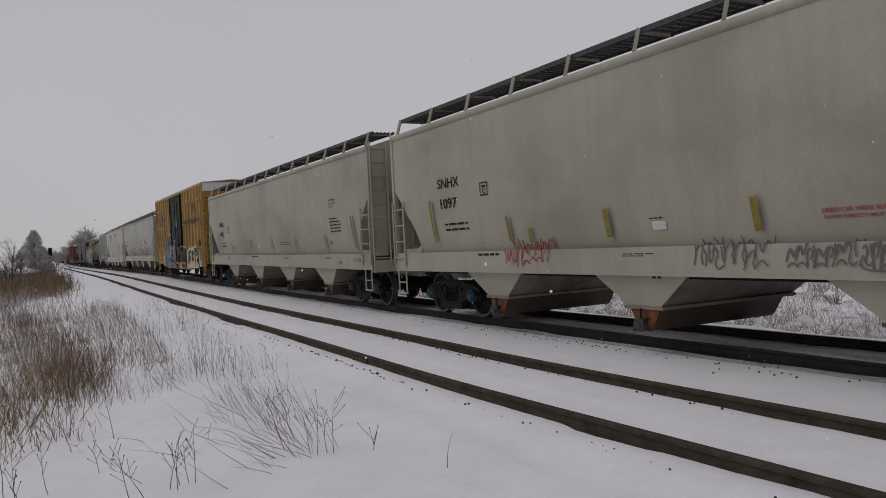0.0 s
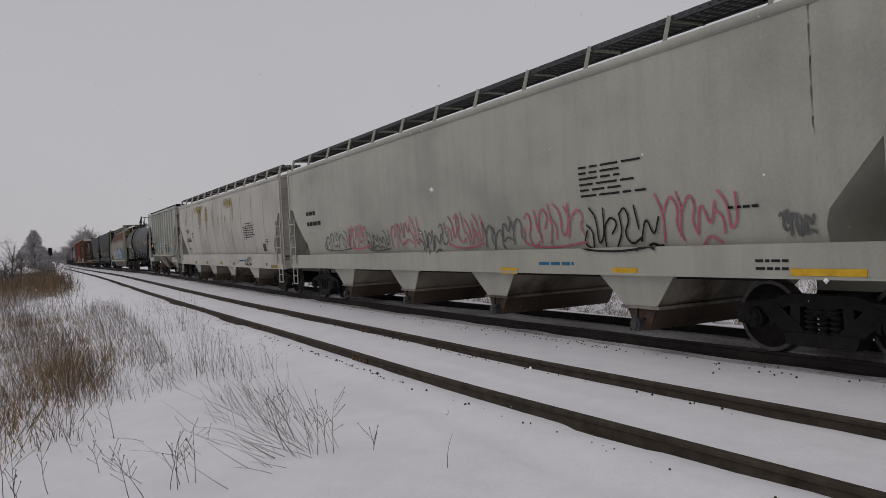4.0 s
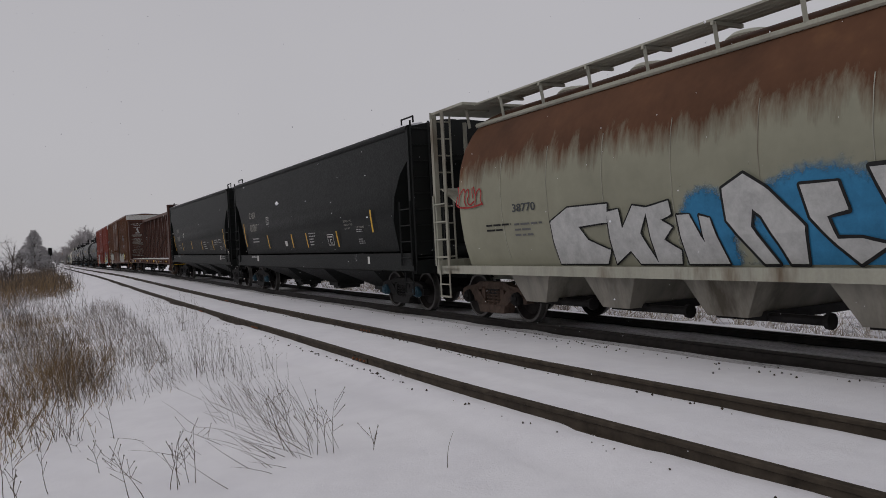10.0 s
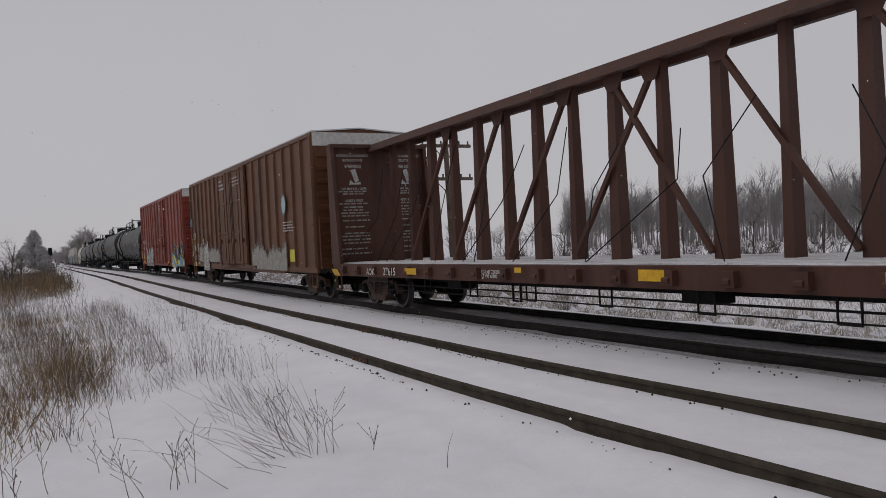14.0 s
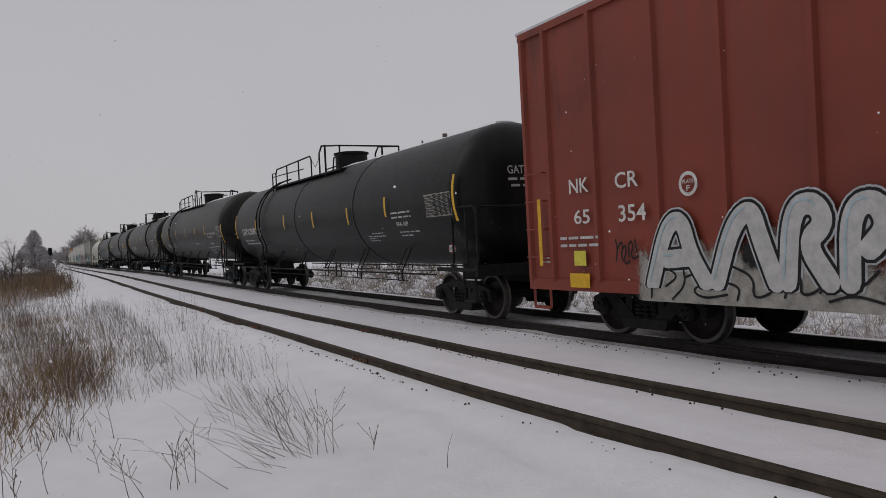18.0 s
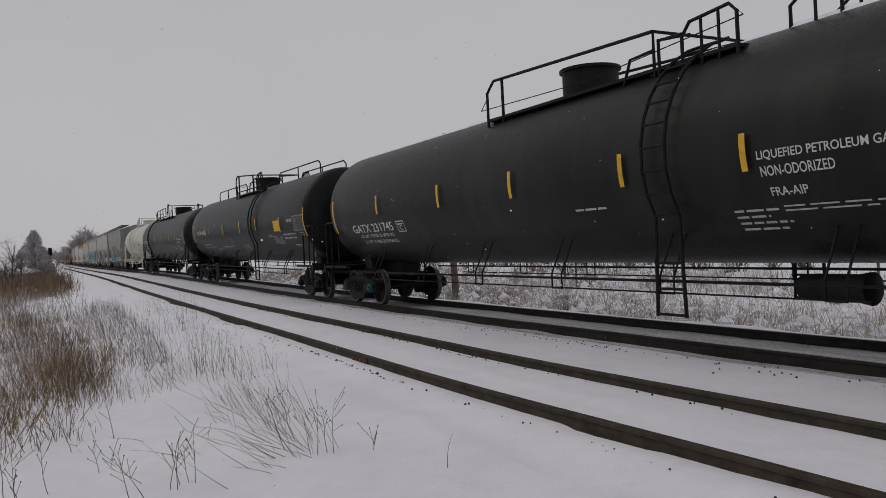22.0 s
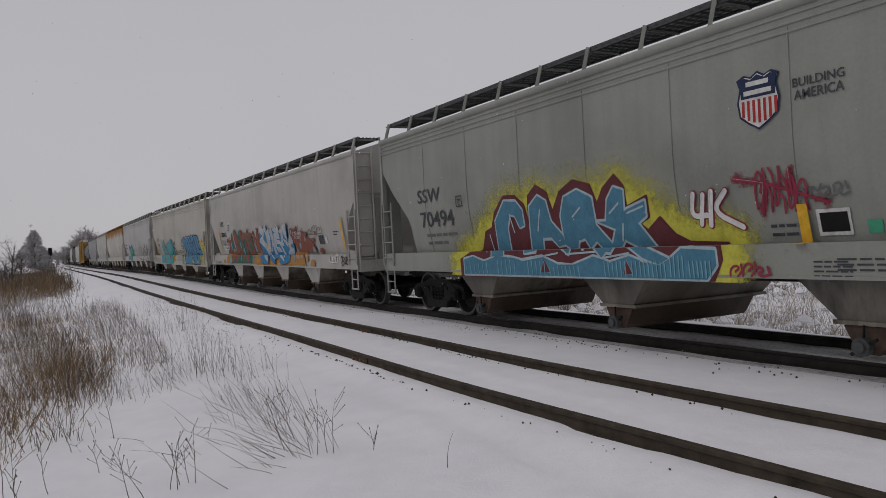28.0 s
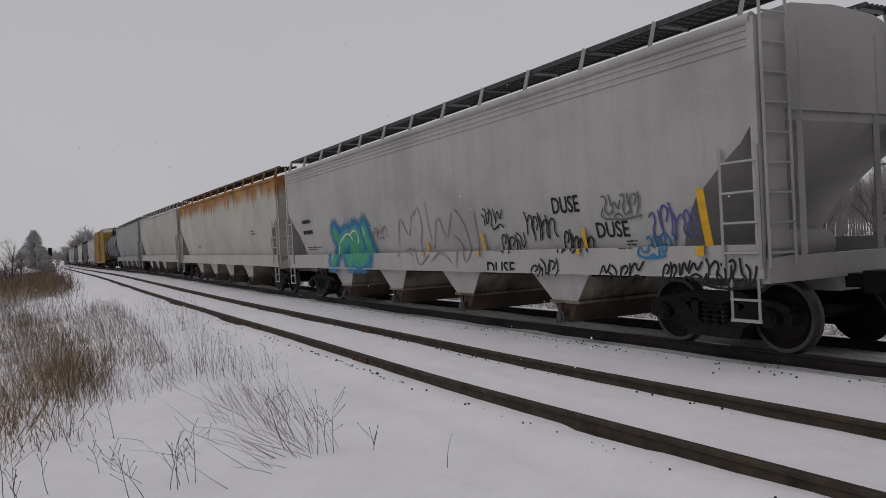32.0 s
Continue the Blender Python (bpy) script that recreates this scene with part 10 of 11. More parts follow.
strip(21, 17.19, 1.53, 2.40, YELLOW, 0.12)
patch(21, 'panel', 15.07, 15.49, 1.68, 1.95, SLATE)
bars(21, 2, 16.38, 16.87, 1.92, 2.07, INK)
patch(21, 'panel', 15.63, 15.80, 1.71, 1.89, WHITE)
tag(21, 16.19, 16.85, 1.15, 1.40, SPRAY_WHITE, 216, 5, 0.03)
tag(21, 17.07, 17.61, 1.04, 1.34, INK, 217, 5, 0.035)
tag(21, 14.18, 15.48, 1.98, 2.25, SPRAY_GREY, 218, 4, 0.02)
patch(21, "graffiti_band", 8.0, 12.0, 1.02, 1.42, SPRAY_AMBER)
patch(21, 'panel', 2.15, 3.40, 1.76, 1.89, WHITE)
patch(21, 'panel', 2.17, 3.40, 1.61, 1.75, WHITE)
letters(21, 'LD LMT 221600 LBS', 2.18, 3.38, 1.785, 1.865, INK, 0.012)
letters(21, 'LT WT 64200 LBS', 2.20, 3.38, 1.64, 1.72, INK, 0.012)
tag(21, 1.97, 2.74, 1.87, 2.05, SPRAY_GREY, 231, 7, 0.02)
letters(21, 'DO NOT HAMMER', 12.72, 13.62, 2.00, 2.13, SPRAY_PALE, 0.05)
letters(21, 'ON CAR BODY', 12.84, 13.56, 1.88, 1.99, SPRAY_PALE, 0.05)
letters(21, 'END UFI', 13.14, 13.82, 1.27, 1.37, SPRAY_PALE, 0.05)
strip(21, 1.76, 1.55, 2.43, YELLOW, 0.12)
tag(21, 0.84, 2.01, 1.03, 1.14, SPRAY_GREY, 219, 5, 0.02)
poly_piece(21, SPRAY_AMBER, SPRAY_AMBER, 0.02, [(3.11, 1.05), (3.13, 1.24), (3.29, 1.41), (3.55, 1.45), (4.28, 1.42), (4.26, 1.05)], -0.003, 'amber sprayed rounded shapes')
poly_piece(21, SPRAY_AMBER, SPRAY_AMBER, 0.02, [(2.49, 1.05), (2.56, 1.17), (2.71, 1.22), (2.85, 1.16), (2.91, 1.05)], -0.003, '')
poly_piece(21, SPRAY_AMBER, SPRAY_AMBER, 0.02, [(7.53, 1.47), (8.63, 1.44), (8.83, 1.07), (7.5, 1.06)], -0.003, '')
poly_piece(21, SPRAY_RUSSET, SPRAY_RUSSET, 0.02, [(2.87, 1.46), (2.97, 1.59), (3.28, 1.63), (3.44, 1.83), (3.28, 1.96), (3.34, 2.04), (3.48, 2.03), (3.8, 2.0), (3.8, 1.54), (4.16, 1.43)], -0.001, 'brick-red sprayed bubble shapes')
poly_piece(21, SPRAY_RUSSET, SPRAY_RUSSET, 0.02, [(3.23, 1.98), (3.21, 1.94), (3.16, 1.91), (3.1, 1.9), (3.04, 1.92), (3.0, 1.95), (2.98, 2.0), (3.0, 2.04), (3.05, 2.07), (3.11, 2.07), (3.17, 2.06), (3.21, 2.02)], -0.001, '')
poly_piece(21, SPRAY_RUSSET, SPRAY_RUSSET, 0.02, [(3.31, 2.07), (3.3, 2.05), (3.29, 2.04), (3.26, 2.04), (3.24, 2.05), (3.23, 2.06), (3.23, 2.07), (3.23, 2.09), (3.25, 2.1), (3.27, 2.1), (3.29, 2.09), (3.3, 2.08)], -0.001, '')
poly_piece(21, SPRAY_RUSSET, SPRAY_RUSSET, 0.02, [(3.63, 2.11), (3.62, 2.09), (3.6, 2.08), (3.58, 2.08), (3.55, 2.08), (3.53, 2.1), (3.53, 2.12), (3.54, 2.14), (3.56, 2.15), (3.58, 2.15), (3.61, 2.14), (3.62, 2.13)], -0.001, '')
poly_piece(21, SPRAY_RUSSET, SPRAY_RUSSET, 0.02, [(7.42, 2.0), (7.47, 2.07), (7.68, 2.1), (7.88, 2.05), (8.02, 1.96), (8.09, 2.08), (8.06, 2.19), (8.11, 2.26), (8.2, 2.24), (8.28, 2.18), (8.44, 2.18), (8.51, 2.13), (8.49, 2.07), (8.33, 1.98), (8.35, 1.7), (8.48, 1.58), (8.49, 1.45), (7.43, 1.48)], -0.001, 'brick-red sprayed bubble shapes')
poly_piece(21, SPRAY_RUSSET, SPRAY_RUSSET, 0.02, [(7.72, 2.22), (7.7, 2.18), (7.67, 2.15), (7.63, 2.14), (7.58, 2.16), (7.55, 2.19), (7.54, 2.24), (7.56, 2.28), (7.59, 2.3), (7.64, 2.31), (7.68, 2.3), (7.71, 2.26)], -0.001, '')
poly_piece(21, SPRAY_RUSSET, SPRAY_RUSSET, 0.02, [(7.85, 2.15), (7.85, 2.13), (7.83, 2.12), (7.81, 2.11), (7.79, 2.12), (7.77, 2.14), (7.77, 2.16), (7.77, 2.17), (7.79, 2.19), (7.81, 2.19), (7.83, 2.18), (7.85, 2.17)], -0.001, '')
poly_piece(21, SPRAY_RUSSET, SPRAY_RUSSET, 0.02, [(8.37, 2.29), (8.35, 2.25), (8.32, 2.23), (8.28, 2.22), (8.24, 2.24), (8.21, 2.27), (8.2, 2.31), (8.21, 2.34), (8.24, 2.37), (8.29, 2.37), (8.33, 2.36), (8.36, 2.33)], -0.001, '')
poly_piece(21, SPRAY_RUSSET, SPRAY_RUSSET, 0.02, [(8.19, 2.36), (8.19, 2.35), (8.17, 2.33), (8.15, 2.33), (8.13, 2.34), (8.12, 2.35), (8.12, 2.37), (8.12, 2.39), (8.14, 2.4), (8.16, 2.4), (8.17, 2.4), (8.19, 2.38)], -0.001, '')
poly_piece(21, SPRAY_HAZE, SPRAY_HAZE, 0.015, [(7.48, 1.8), (7.6, 1.85), (7.76, 1.8), (7.83, 1.66), (7.8, 1.51), (7.62, 1.47), (7.54, 1.64)], 0.001, 'pale blue sprayed round spot')
poly_piece(21, SPRAY_HAZE, SPRAY_HAZE, 0.015, [(7.54, 1.35), (7.66, 1.35), (7.74, 1.25), (7.73, 1.11), (7.62, 1.07), (7.51, 1.07)], 0.001, '')
poly_piece(21, SPRAY_HAZE, SPRAY_HAZE, 0.015, [(8.28, 1.46), (8.34, 1.55), (8.46, 1.58), (8.49, 1.37), (8.43, 1.33), (8.31, 1.35)], 0.001, '')
poly_piece(21, SPRAY_HAZE, SPRAY_HAZE, 0.015, [(7.86, 1.88), (7.85, 1.86), (7.83, 1.84), (7.81, 1.83), (7.79, 1.84), (7.77, 1.86), (7.77, 1.89), (7.78, 1.92), (7.8, 1.94), (7.82, 1.95), (7.84, 1.94), (7.86, 1.91)], 0.001, '')
poly_piece(21, SPRAY_HAZE, SPRAY_HAZE, 0.015, [(7.86, 1.28), (7.86, 1.26), (7.84, 1.24), (7.82, 1.24), (7.81, 1.24), (7.79, 1.26), (7.79, 1.28), (7.8, 1.3), (7.81, 1.32), (7.83, 1.33), (7.85, 1.32), (7.86, 1.3)], 0.001, '')
poly_piece(21, SPRAY_HAZE, SPRAY_HAZE, 0.015, [(8.33, 1.27), (8.32, 1.25), (8.31, 1.24), (8.29, 1.24), (8.28, 1.24), (8.27, 1.25), (8.26, 1.27), (8.27, 1.29), (8.28, 1.3), (8.3, 1.3), (8.31, 1.3), (8.32, 1.28)], 0.001, '')
poly_piece(21, SPRAY_SKY, SPRAY_SKY, 0.02, [(5.31, 2.14), (5.28, 2.05), (5.22, 1.99), (5.15, 1.98), (5.07, 2.01), (5.01, 2.08), (5.0, 2.17), (5.02, 2.26), (5.09, 2.32), (5.17, 2.33), (5.24, 2.3), (5.29, 2.23)], -0.001, 'light blue sprayed round patch')
poly_piece(21, SPRAY_SKY, SPRAY_SKY, 0.02, [(5.94, 2.21), (5.91, 2.14), (5.85, 2.1), (5.77, 2.09), (5.69, 2.11), (5.63, 2.17), (5.61, 2.25), (5.64, 2.31), (5.7, 2.36), (5.79, 2.37), (5.86, 2.34), (5.92, 2.28)], -0.001, '')
poly_piece(21, SPRAY_SKY, SPRAY_SKY, 0.02, [(6.24, 2.17), (6.22, 2.11), (6.18, 2.07), (6.12, 2.06), (6.06, 2.08), (6.02, 2.13), (6.01, 2.2), (6.03, 2.26), (6.07, 2.3), (6.13, 2.31), (6.19, 2.29), (6.23, 2.24)], -0.001, '')
poly_piece(21, SPRAY_SKY, SPRAY_SKY, 0.02, [(3.72, 1.94), (3.83, 1.95), (3.87, 1.6), (3.75, 1.57)], -0.001, '')
poly_piece(21, SPRAY_SKY, SPRAY_SKY, 0.02, [(3.77, 1.05), (3.77, 1.23), (3.89, 1.3), (4.07, 1.27), (4.14, 1.05)], -0.001, '')
poly_piece(21, SPRAY_GREEN_DK, SPRAY_LIME_DK, 0.022, [(3.83, 2.03), (4.14, 2.33), (4.35, 2.18), (4.46, 2.38), (4.65, 2.45), (5.02, 2.28), (5.3, 2.17), (5.33, 2.3), (5.53, 2.39), (5.65, 2.29), (5.67, 2.12), (6.06, 2.23), (6.23, 2.13), (6.18, 1.07), (3.96, 1.05), (4.27, 1.16), (4.13, 1.24), (4.13, 1.49), (4.29, 1.6), (3.87, 1.76)], 0.0, 'brick-red angular sprayed letters on a dark green ground')
poly_piece(21, SPRAY_GREEN_DK, SPRAY_LIME_DK, 0.022, [(6.39, 2.27), (6.61, 2.21), (7.33, 2.11), (7.38, 2.09), (7.48, 1.78), (7.58, 1.6), (7.62, 1.44), (7.5, 1.07), (5.94, 1.06)], 0.0, '')
poly_piece(21, SPRAY_SKY, SPRAY_SKY, 0.01, [(4.27, 2.26), (4.36, 2.33), (4.45, 2.21), (4.55, 1.86), (4.56, 1.59), (4.49, 1.51), (4.4, 1.63)], 0.002, '')
poly_piece(21, SPRAY_SKY, SPRAY_SKY, 0.01, [(5.33, 1.86), (5.44, 1.92), (5.53, 1.7), (5.43, 1.67)], 0.002, '')
poly_piece(21, SPRAY_SKY, SPRAY_SKY, 0.01, [(5.71, 1.64), (5.93, 1.66), (5.88, 1.43), (5.8, 1.13), (5.74, 1.2)], 0.002, '')
poly_piece(21, SPRAY_RUSSET, SPRAY_LIME_DK, 0.022, [(3.85, 1.98), (4.13, 2.31), (4.35, 2.14), (4.35, 1.6), (4.49, 1.46), (4.56, 1.54), (4.45, 2.34), (4.64, 2.44), (4.84, 2.32), (4.8, 2.1), (4.83, 1.47), (4.73, 1.41), (4.5, 1.05), (4.25, 1.08), (4.21, 1.41), (4.3, 1.6), (4.12, 2.04), (3.99, 1.93)], 0.004, '')
poly_piece(21, SPRAY_RUSSET, SPRAY_LIME_DK, 0.022, [(4.84, 2.31), (5.06, 2.25), (5.1, 2.1), (5.39, 1.85), (5.36, 1.76), (5.04, 1.93), (5.02, 1.75), (5.27, 1.7), (5.29, 1.62), (5.08, 1.57), (5.08, 1.39), (5.43, 1.54), (5.41, 1.65), (5.55, 1.67), (5.67, 1.59), (5.66, 1.43), (4.93, 1.07), (4.82, 1.2), (4.92, 1.43), (4.77, 1.95)], 0.004, '')
poly_piece(21, SPRAY_RUSSET, SPRAY_LIME_DK, 0.022, [(5.55, 2.31), (5.77, 2.44), (5.92, 2.32), (5.92, 2.2), (6.39, 2.28), (6.59, 2.13), (6.46, 1.84), (6.52, 1.55), (6.37, 1.26), (6.19, 1.08), (6.02, 1.26), (6.16, 1.34), (6.25, 1.61), (6.35, 2.06), (5.98, 1.94), (5.98, 1.74), (5.81, 1.77), (5.69, 1.96), (5.67, 2.2)], 0.004, '')
poly_piece(21, SPRAY_RUSSET, SPRAY_LIME_DK, 0.022, [(6.61, 2.15), (6.77, 2.45), (6.93, 2.25), (7.37, 2.2), (7.37, 2.1), (7.13, 2.09), (7.17, 1.98), (7.48, 1.78), (7.59, 1.58), (7.57, 1.45), (7.08, 1.28), (7.1, 1.2), (6.96, 1.07), (6.86, 1.17), (6.76, 1.15), (6.63, 1.29), (6.78, 1.48), (6.57, 1.62), (6.68, 1.98)], 0.004, '')
poly_piece(21, SPRAY_GREEN_DK, SPRAY_LIME_DK, 0.02, [(6.81, 2.01), (7.31, 1.76), (7.3, 1.63), (7.03, 1.5), (6.92, 1.66)], 0.006, '')
poly_piece(21, SPRAY_AMBER, SPRAY_AMBER, 0.02, [(12.53, 1.47), (13.77, 1.44), (13.95, 1.28), (14.03, 1.06), (12.12, 1.06)], -0.003, 'amber sprayed rounded shapes')
poly_piece(21, SPRAY_AMBER, SPRAY_AMBER, 0.02, [(14.3, 1.26), (14.29, 1.22), (14.25, 1.18), (14.2, 1.17), (14.16, 1.18), (14.12, 1.22), (14.11, 1.27), (14.13, 1.31), (14.17, 1.35), (14.22, 1.36), (14.26, 1.35), (14.29, 1.31)], -0.003, '')
poly_piece(21, SPRAY_AMBER, SPRAY_AMBER, 0.02, [(14.48, 1.06), (14.53, 1.17), (14.68, 1.24), (14.82, 1.19), (14.94, 1.05)], -0.003, '')
poly_piece(21, SPRAY_RUSSET, SPRAY_RUSSET, 0.02, [(12.3, 1.87), (12.38, 2.21), (12.49, 2.25), (12.69, 2.22), (12.89, 2.11), (13.32, 2.11), (13.51, 2.14), (13.68, 2.11), (13.81, 2.04), (13.92, 2.09), (13.97, 1.92), (14.21, 1.89), (14.44, 1.8), (14.62, 1.65), (14.74, 1.45), (12.99, 1.47), (12.81, 1.7)], -0.001, 'brick-red sprayed bubble shapes')
poly_piece(21, SPRAY_RUSSET, SPRAY_RUSSET, 0.02, [(13.07, 2.17), (13.06, 2.14), (13.02, 2.12), (12.98, 2.11), (12.93, 2.12), (12.9, 2.15), (12.89, 2.19), (12.91, 2.22), (12.94, 2.24), (12.99, 2.25), (13.03, 2.23), (13.06, 2.21)], -0.001, '')
poly_piece(21, SPRAY_RUSSET, SPRAY_RUSSET, 0.02, [(13.2, 2.25), (13.19, 2.23), (13.17, 2.22), (13.14, 2.22), (13.12, 2.22), (13.1, 2.24), (13.09, 2.26), (13.1, 2.28), (13.12, 2.3), (13.15, 2.3), (13.17, 2.29), (13.19, 2.28)], -0.001, '')
poly_piece(21, SPRAY_RUSSET, SPRAY_RUSSET, 0.02, [(14.07, 2.02), (14.06, 1.99), (14.03, 1.96), (13.99, 1.96), (13.95, 1.97), (13.93, 2.0), (13.92, 2.03), (13.93, 2.07), (13.96, 2.09), (14.0, 2.1), (14.04, 2.09), (14.06, 2.06)], -0.001, '')
poly_piece(21, SPRAY_RUSSET, SPRAY_RUSSET, 0.02, [(13.76, 2.19), (13.76, 2.17), (13.74, 2.16), (13.73, 2.16), (13.71, 2.17), (13.7, 2.18), (13.7, 2.19), (13.71, 2.21), (13.72, 2.22), (13.73, 2.22), (13.75, 2.21), (13.76, 2.2)], -0.001, '')
poly_piece(21, SPRAY_RUSSET, SPRAY_RUSSET, 0.02, [(14.71, 1.81), (14.69, 1.78), (14.66, 1.75), (14.62, 1.74), (14.58, 1.75), (14.55, 1.78), (14.55, 1.82), (14.56, 1.86), (14.59, 1.88), (14.63, 1.89), (14.67, 1.88), (14.7, 1.85)], -0.001, '')
poly_piece(21, SPRAY_RUSSET, SPRAY_RUSSET, 0.02, [(14.92, 2.02), (14.91, 1.99), (14.89, 1.97), (14.86, 1.97), (14.83, 1.98), (14.81, 2.0), (14.8, 2.03), (14.81, 2.07), (14.84, 2.09), (14.87, 2.09), (14.9, 2.08), (14.92, 2.06)], -0.001, '')
poly_piece(21, SPRAY_RUSSET, SPRAY_RUSSET, 0.02, [(15.0, 1.45), (15.05, 1.54), (15.17, 1.57), (15.3, 1.53), (15.37, 1.44)], -0.001, '')
poly_piece(21, SPRAY_HAZE, SPRAY_HAZE, 0.015, [(14.36, 1.45), (14.41, 1.57), (14.54, 1.62), (14.67, 1.54), (14.72, 1.45)], 0.001, 'pale blue sprayed round spot')
poly_piece(21, SPRAY_HAZE, SPRAY_HAZE, 0.015, [(13.38, 1.66), (13.36, 1.61), (13.32, 1.57), (13.27, 1.56), (13.22, 1.58), (13.18, 1.62), (13.17, 1.67), (13.19, 1.72), (13.23, 1.75), (13.28, 1.76), (13.33, 1.75), (13.37, 1.71)], 0.001, '')
poly_piece(21, SPRAY_HAZE, SPRAY_HAZE, 0.015, [(13.93, 1.85), (13.92, 1.82), (13.89, 1.79), (13.85, 1.79), (13.82, 1.8), (13.79, 1.83), (13.79, 1.86), (13.8, 1.9), (13.83, 1.92), (13.86, 1.93), (13.9, 1.92), (13.92, 1.89)], 0.001, '')
poly_piece(21, SPRAY_HAZE, SPRAY_HAZE, 0.015, [(13.46, 1.84), (13.45, 1.82), (13.44, 1.81), (13.42, 1.81), (13.4, 1.81), (13.39, 1.82), (13.39, 1.84), (13.39, 1.86), (13.41, 1.87), (13.42, 1.87), (13.44, 1.87), (13.46, 1.85)], 0.001, '')
poly_piece(21, SPRAY_HAZE, SPRAY_HAZE, 0.015, [(13.07, 1.27), (13.06, 1.22), (13.02, 1.18), (12.98, 1.17), (12.94, 1.18), (12.91, 1.22), (12.9, 1.27), (12.91, 1.31), (12.95, 1.35), (12.99, 1.36), (13.04, 1.35), (13.06, 1.31)], 0.001, '')
poly_piece(21, SPRAY_HAZE, SPRAY_HAZE, 0.015, [(12.61, 2.11), (12.6, 2.07), (12.57, 2.05), (12.52, 2.04), (12.48, 2.05), (12.45, 2.08), (12.45, 2.12), (12.46, 2.15), (12.49, 2.17), (12.54, 2.18), (12.58, 2.17), (12.61, 2.14)], 0.001, '')
poly_piece(21, SPRAY_BLUE, SPRAY_NAVY, 0.020, [(8.5, 1.96), (8.71, 2.27), (8.98, 2.44), (9.32, 2.31), (9.63, 2.49), (9.67, 2.23), (9.98, 2.32), (10.04, 2.16), (10.34, 2.34), (10.5, 2.24), (10.64, 2.35), (10.95, 2.32), (10.97, 2.43), (11.16, 2.32), (11.17, 2.2), (12.07, 2.45), (12.12, 2.37), (12.04, 1.87), (12.39, 2.06), (12.6, 1.81), (12.64, 1.64), (12.55, 1.39), (12.42, 1.16), (11.78, 1.07), (11.34, 1.06), (11.21, 1.3), (10.76, 1.24), (10.69, 1.06), (10.32, 1.14), (9.9, 1.41), (9.81, 1.05), (8.92, 1.09), (8.69, 1.43), (8.49, 1.84)], 0.0020, 'silver angular sprayed letters with deep blue sides')
poly_piece(21, SPRAY_SILVER, SPRAY_WHITE, 0.022, [(8.7, 2.25), (8.98, 2.43), (9.28, 2.29), (9.63, 2.48), (9.61, 2.29), (9.28, 2.18), (9.05, 1.93), (9.45, 1.74), (9.69, 1.5), (9.82, 1.14), (9.41, 1.28), (9.23, 1.56), (8.82, 1.77), (8.53, 1.86), (8.73, 2.0), (9.09, 2.05)], 0.0060, '')
poly_piece(21, SPRAY_SILVER, SPRAY_WHITE, 0.022, [(9.51, 2.2), (9.97, 2.3), (9.97, 1.94), (9.81, 1.55), (9.99, 1.52), (10.19, 1.84), (10.04, 2.2), (10.34, 2.32), (10.41, 2.06), (10.25, 1.86), (10.41, 1.7), (10.5, 1.31), (10.65, 1.25), (10.22, 1.42), (10.19, 1.75), (9.9, 1.5), (9.56, 1.55), (9.53, 1.97)], 0.0060, '')
poly_piece(21, SPRAY_SILVER, SPRAY_WHITE, 0.022, [(10.46, 2.25), (10.64, 2.35), (10.95, 2.3), (10.97, 2.42), (11.15, 2.31), (11.14, 1.94), (10.8, 1.95), (10.8, 1.88), (11.19, 1.86), (11.09, 1.78), (10.74, 1.78), (10.52, 1.65), (10.98, 1.61), (11.17, 1.5), (10.67, 1.48), (10.47, 1.69), (10.36, 1.85), (10.55, 2.11), (10.76, 2.16)], 0.0060, '')
poly_piece(21, SPRAY_SILVER, SPRAY_WHITE, 0.022, [(11.17, 2.19), (12.06, 2.44), (12.01, 2.24), (12.01, 1.87), (11.75, 2.04), (11.63, 2.21), (11.58, 1.91), (11.87, 1.85), (12.05, 1.74), (11.94, 1.64), (11.65, 1.83), (11.46, 1.97), (11.51, 1.7), (11.23, 1.7), (11.79, 1.18), (11.35, 1.34), (11.14, 1.7), (10.99, 1.77), (11.36, 1.85), (11.38, 2.12)], 0.0060, '')
poly_piece(21, SPRAY_SILVER, SPRAY_WHITE, 0.022, [(12.05, 1.74), (12.39, 2.06), (12.53, 1.9), (12.6, 1.83), (12.45, 1.72), (12.27, 1.77), (12.22, 1.64), (12.55, 1.56), (12.49, 1.42), (11.97, 1.38), (11.75, 1.27), (11.85, 1.44), (12.08, 1.54), (12.1, 1.69)], 0.0060, '')
letters(22, 'ACFX', 1.90, 2.70, 2.27, 2.49, SLATE)
letters(22, '67388', 1.92, 2.72, 1.90, 2.13, SLATE)
plate(22, 3.39, 3.61, 2.09, 2.34, SLATE)
tag(22, 1.60, 3.24, 1.33, 1.89, SPRAY_GREY, 221, 10, 0.025)
tag(22, 0.45, 3.15, 0.89, 1.23, SPRAY_GREY, 222, 14, 0.025)
strip(22, 1.49, 1.45, 2.29, YELLOW, 0.12)
blob(22, 8.46, 9.21, 0.96, 1.72, SPRAY_MUSTARD, 223)
blob(22, 8.34, 9.06, 1.29, 1.67, SPRAY_STEEL, 229)
letters(22, 'HAPPY', 11.16, 11.69, 2.02, 2.26, INK)
letters(22, 'BDAY', 11.23, 11.65, 1.76, 1.97, INK)
patch(22, "lettering_dash", 11.00, 11.06, 2.00, 2.08, INK)
patch(22, "lettering_dash", 10.98, 11.04, 1.73, 1.81, INK)
patch(22, "lettering_dash", 11.12, 11.18, 1.55, 1.63, INK)
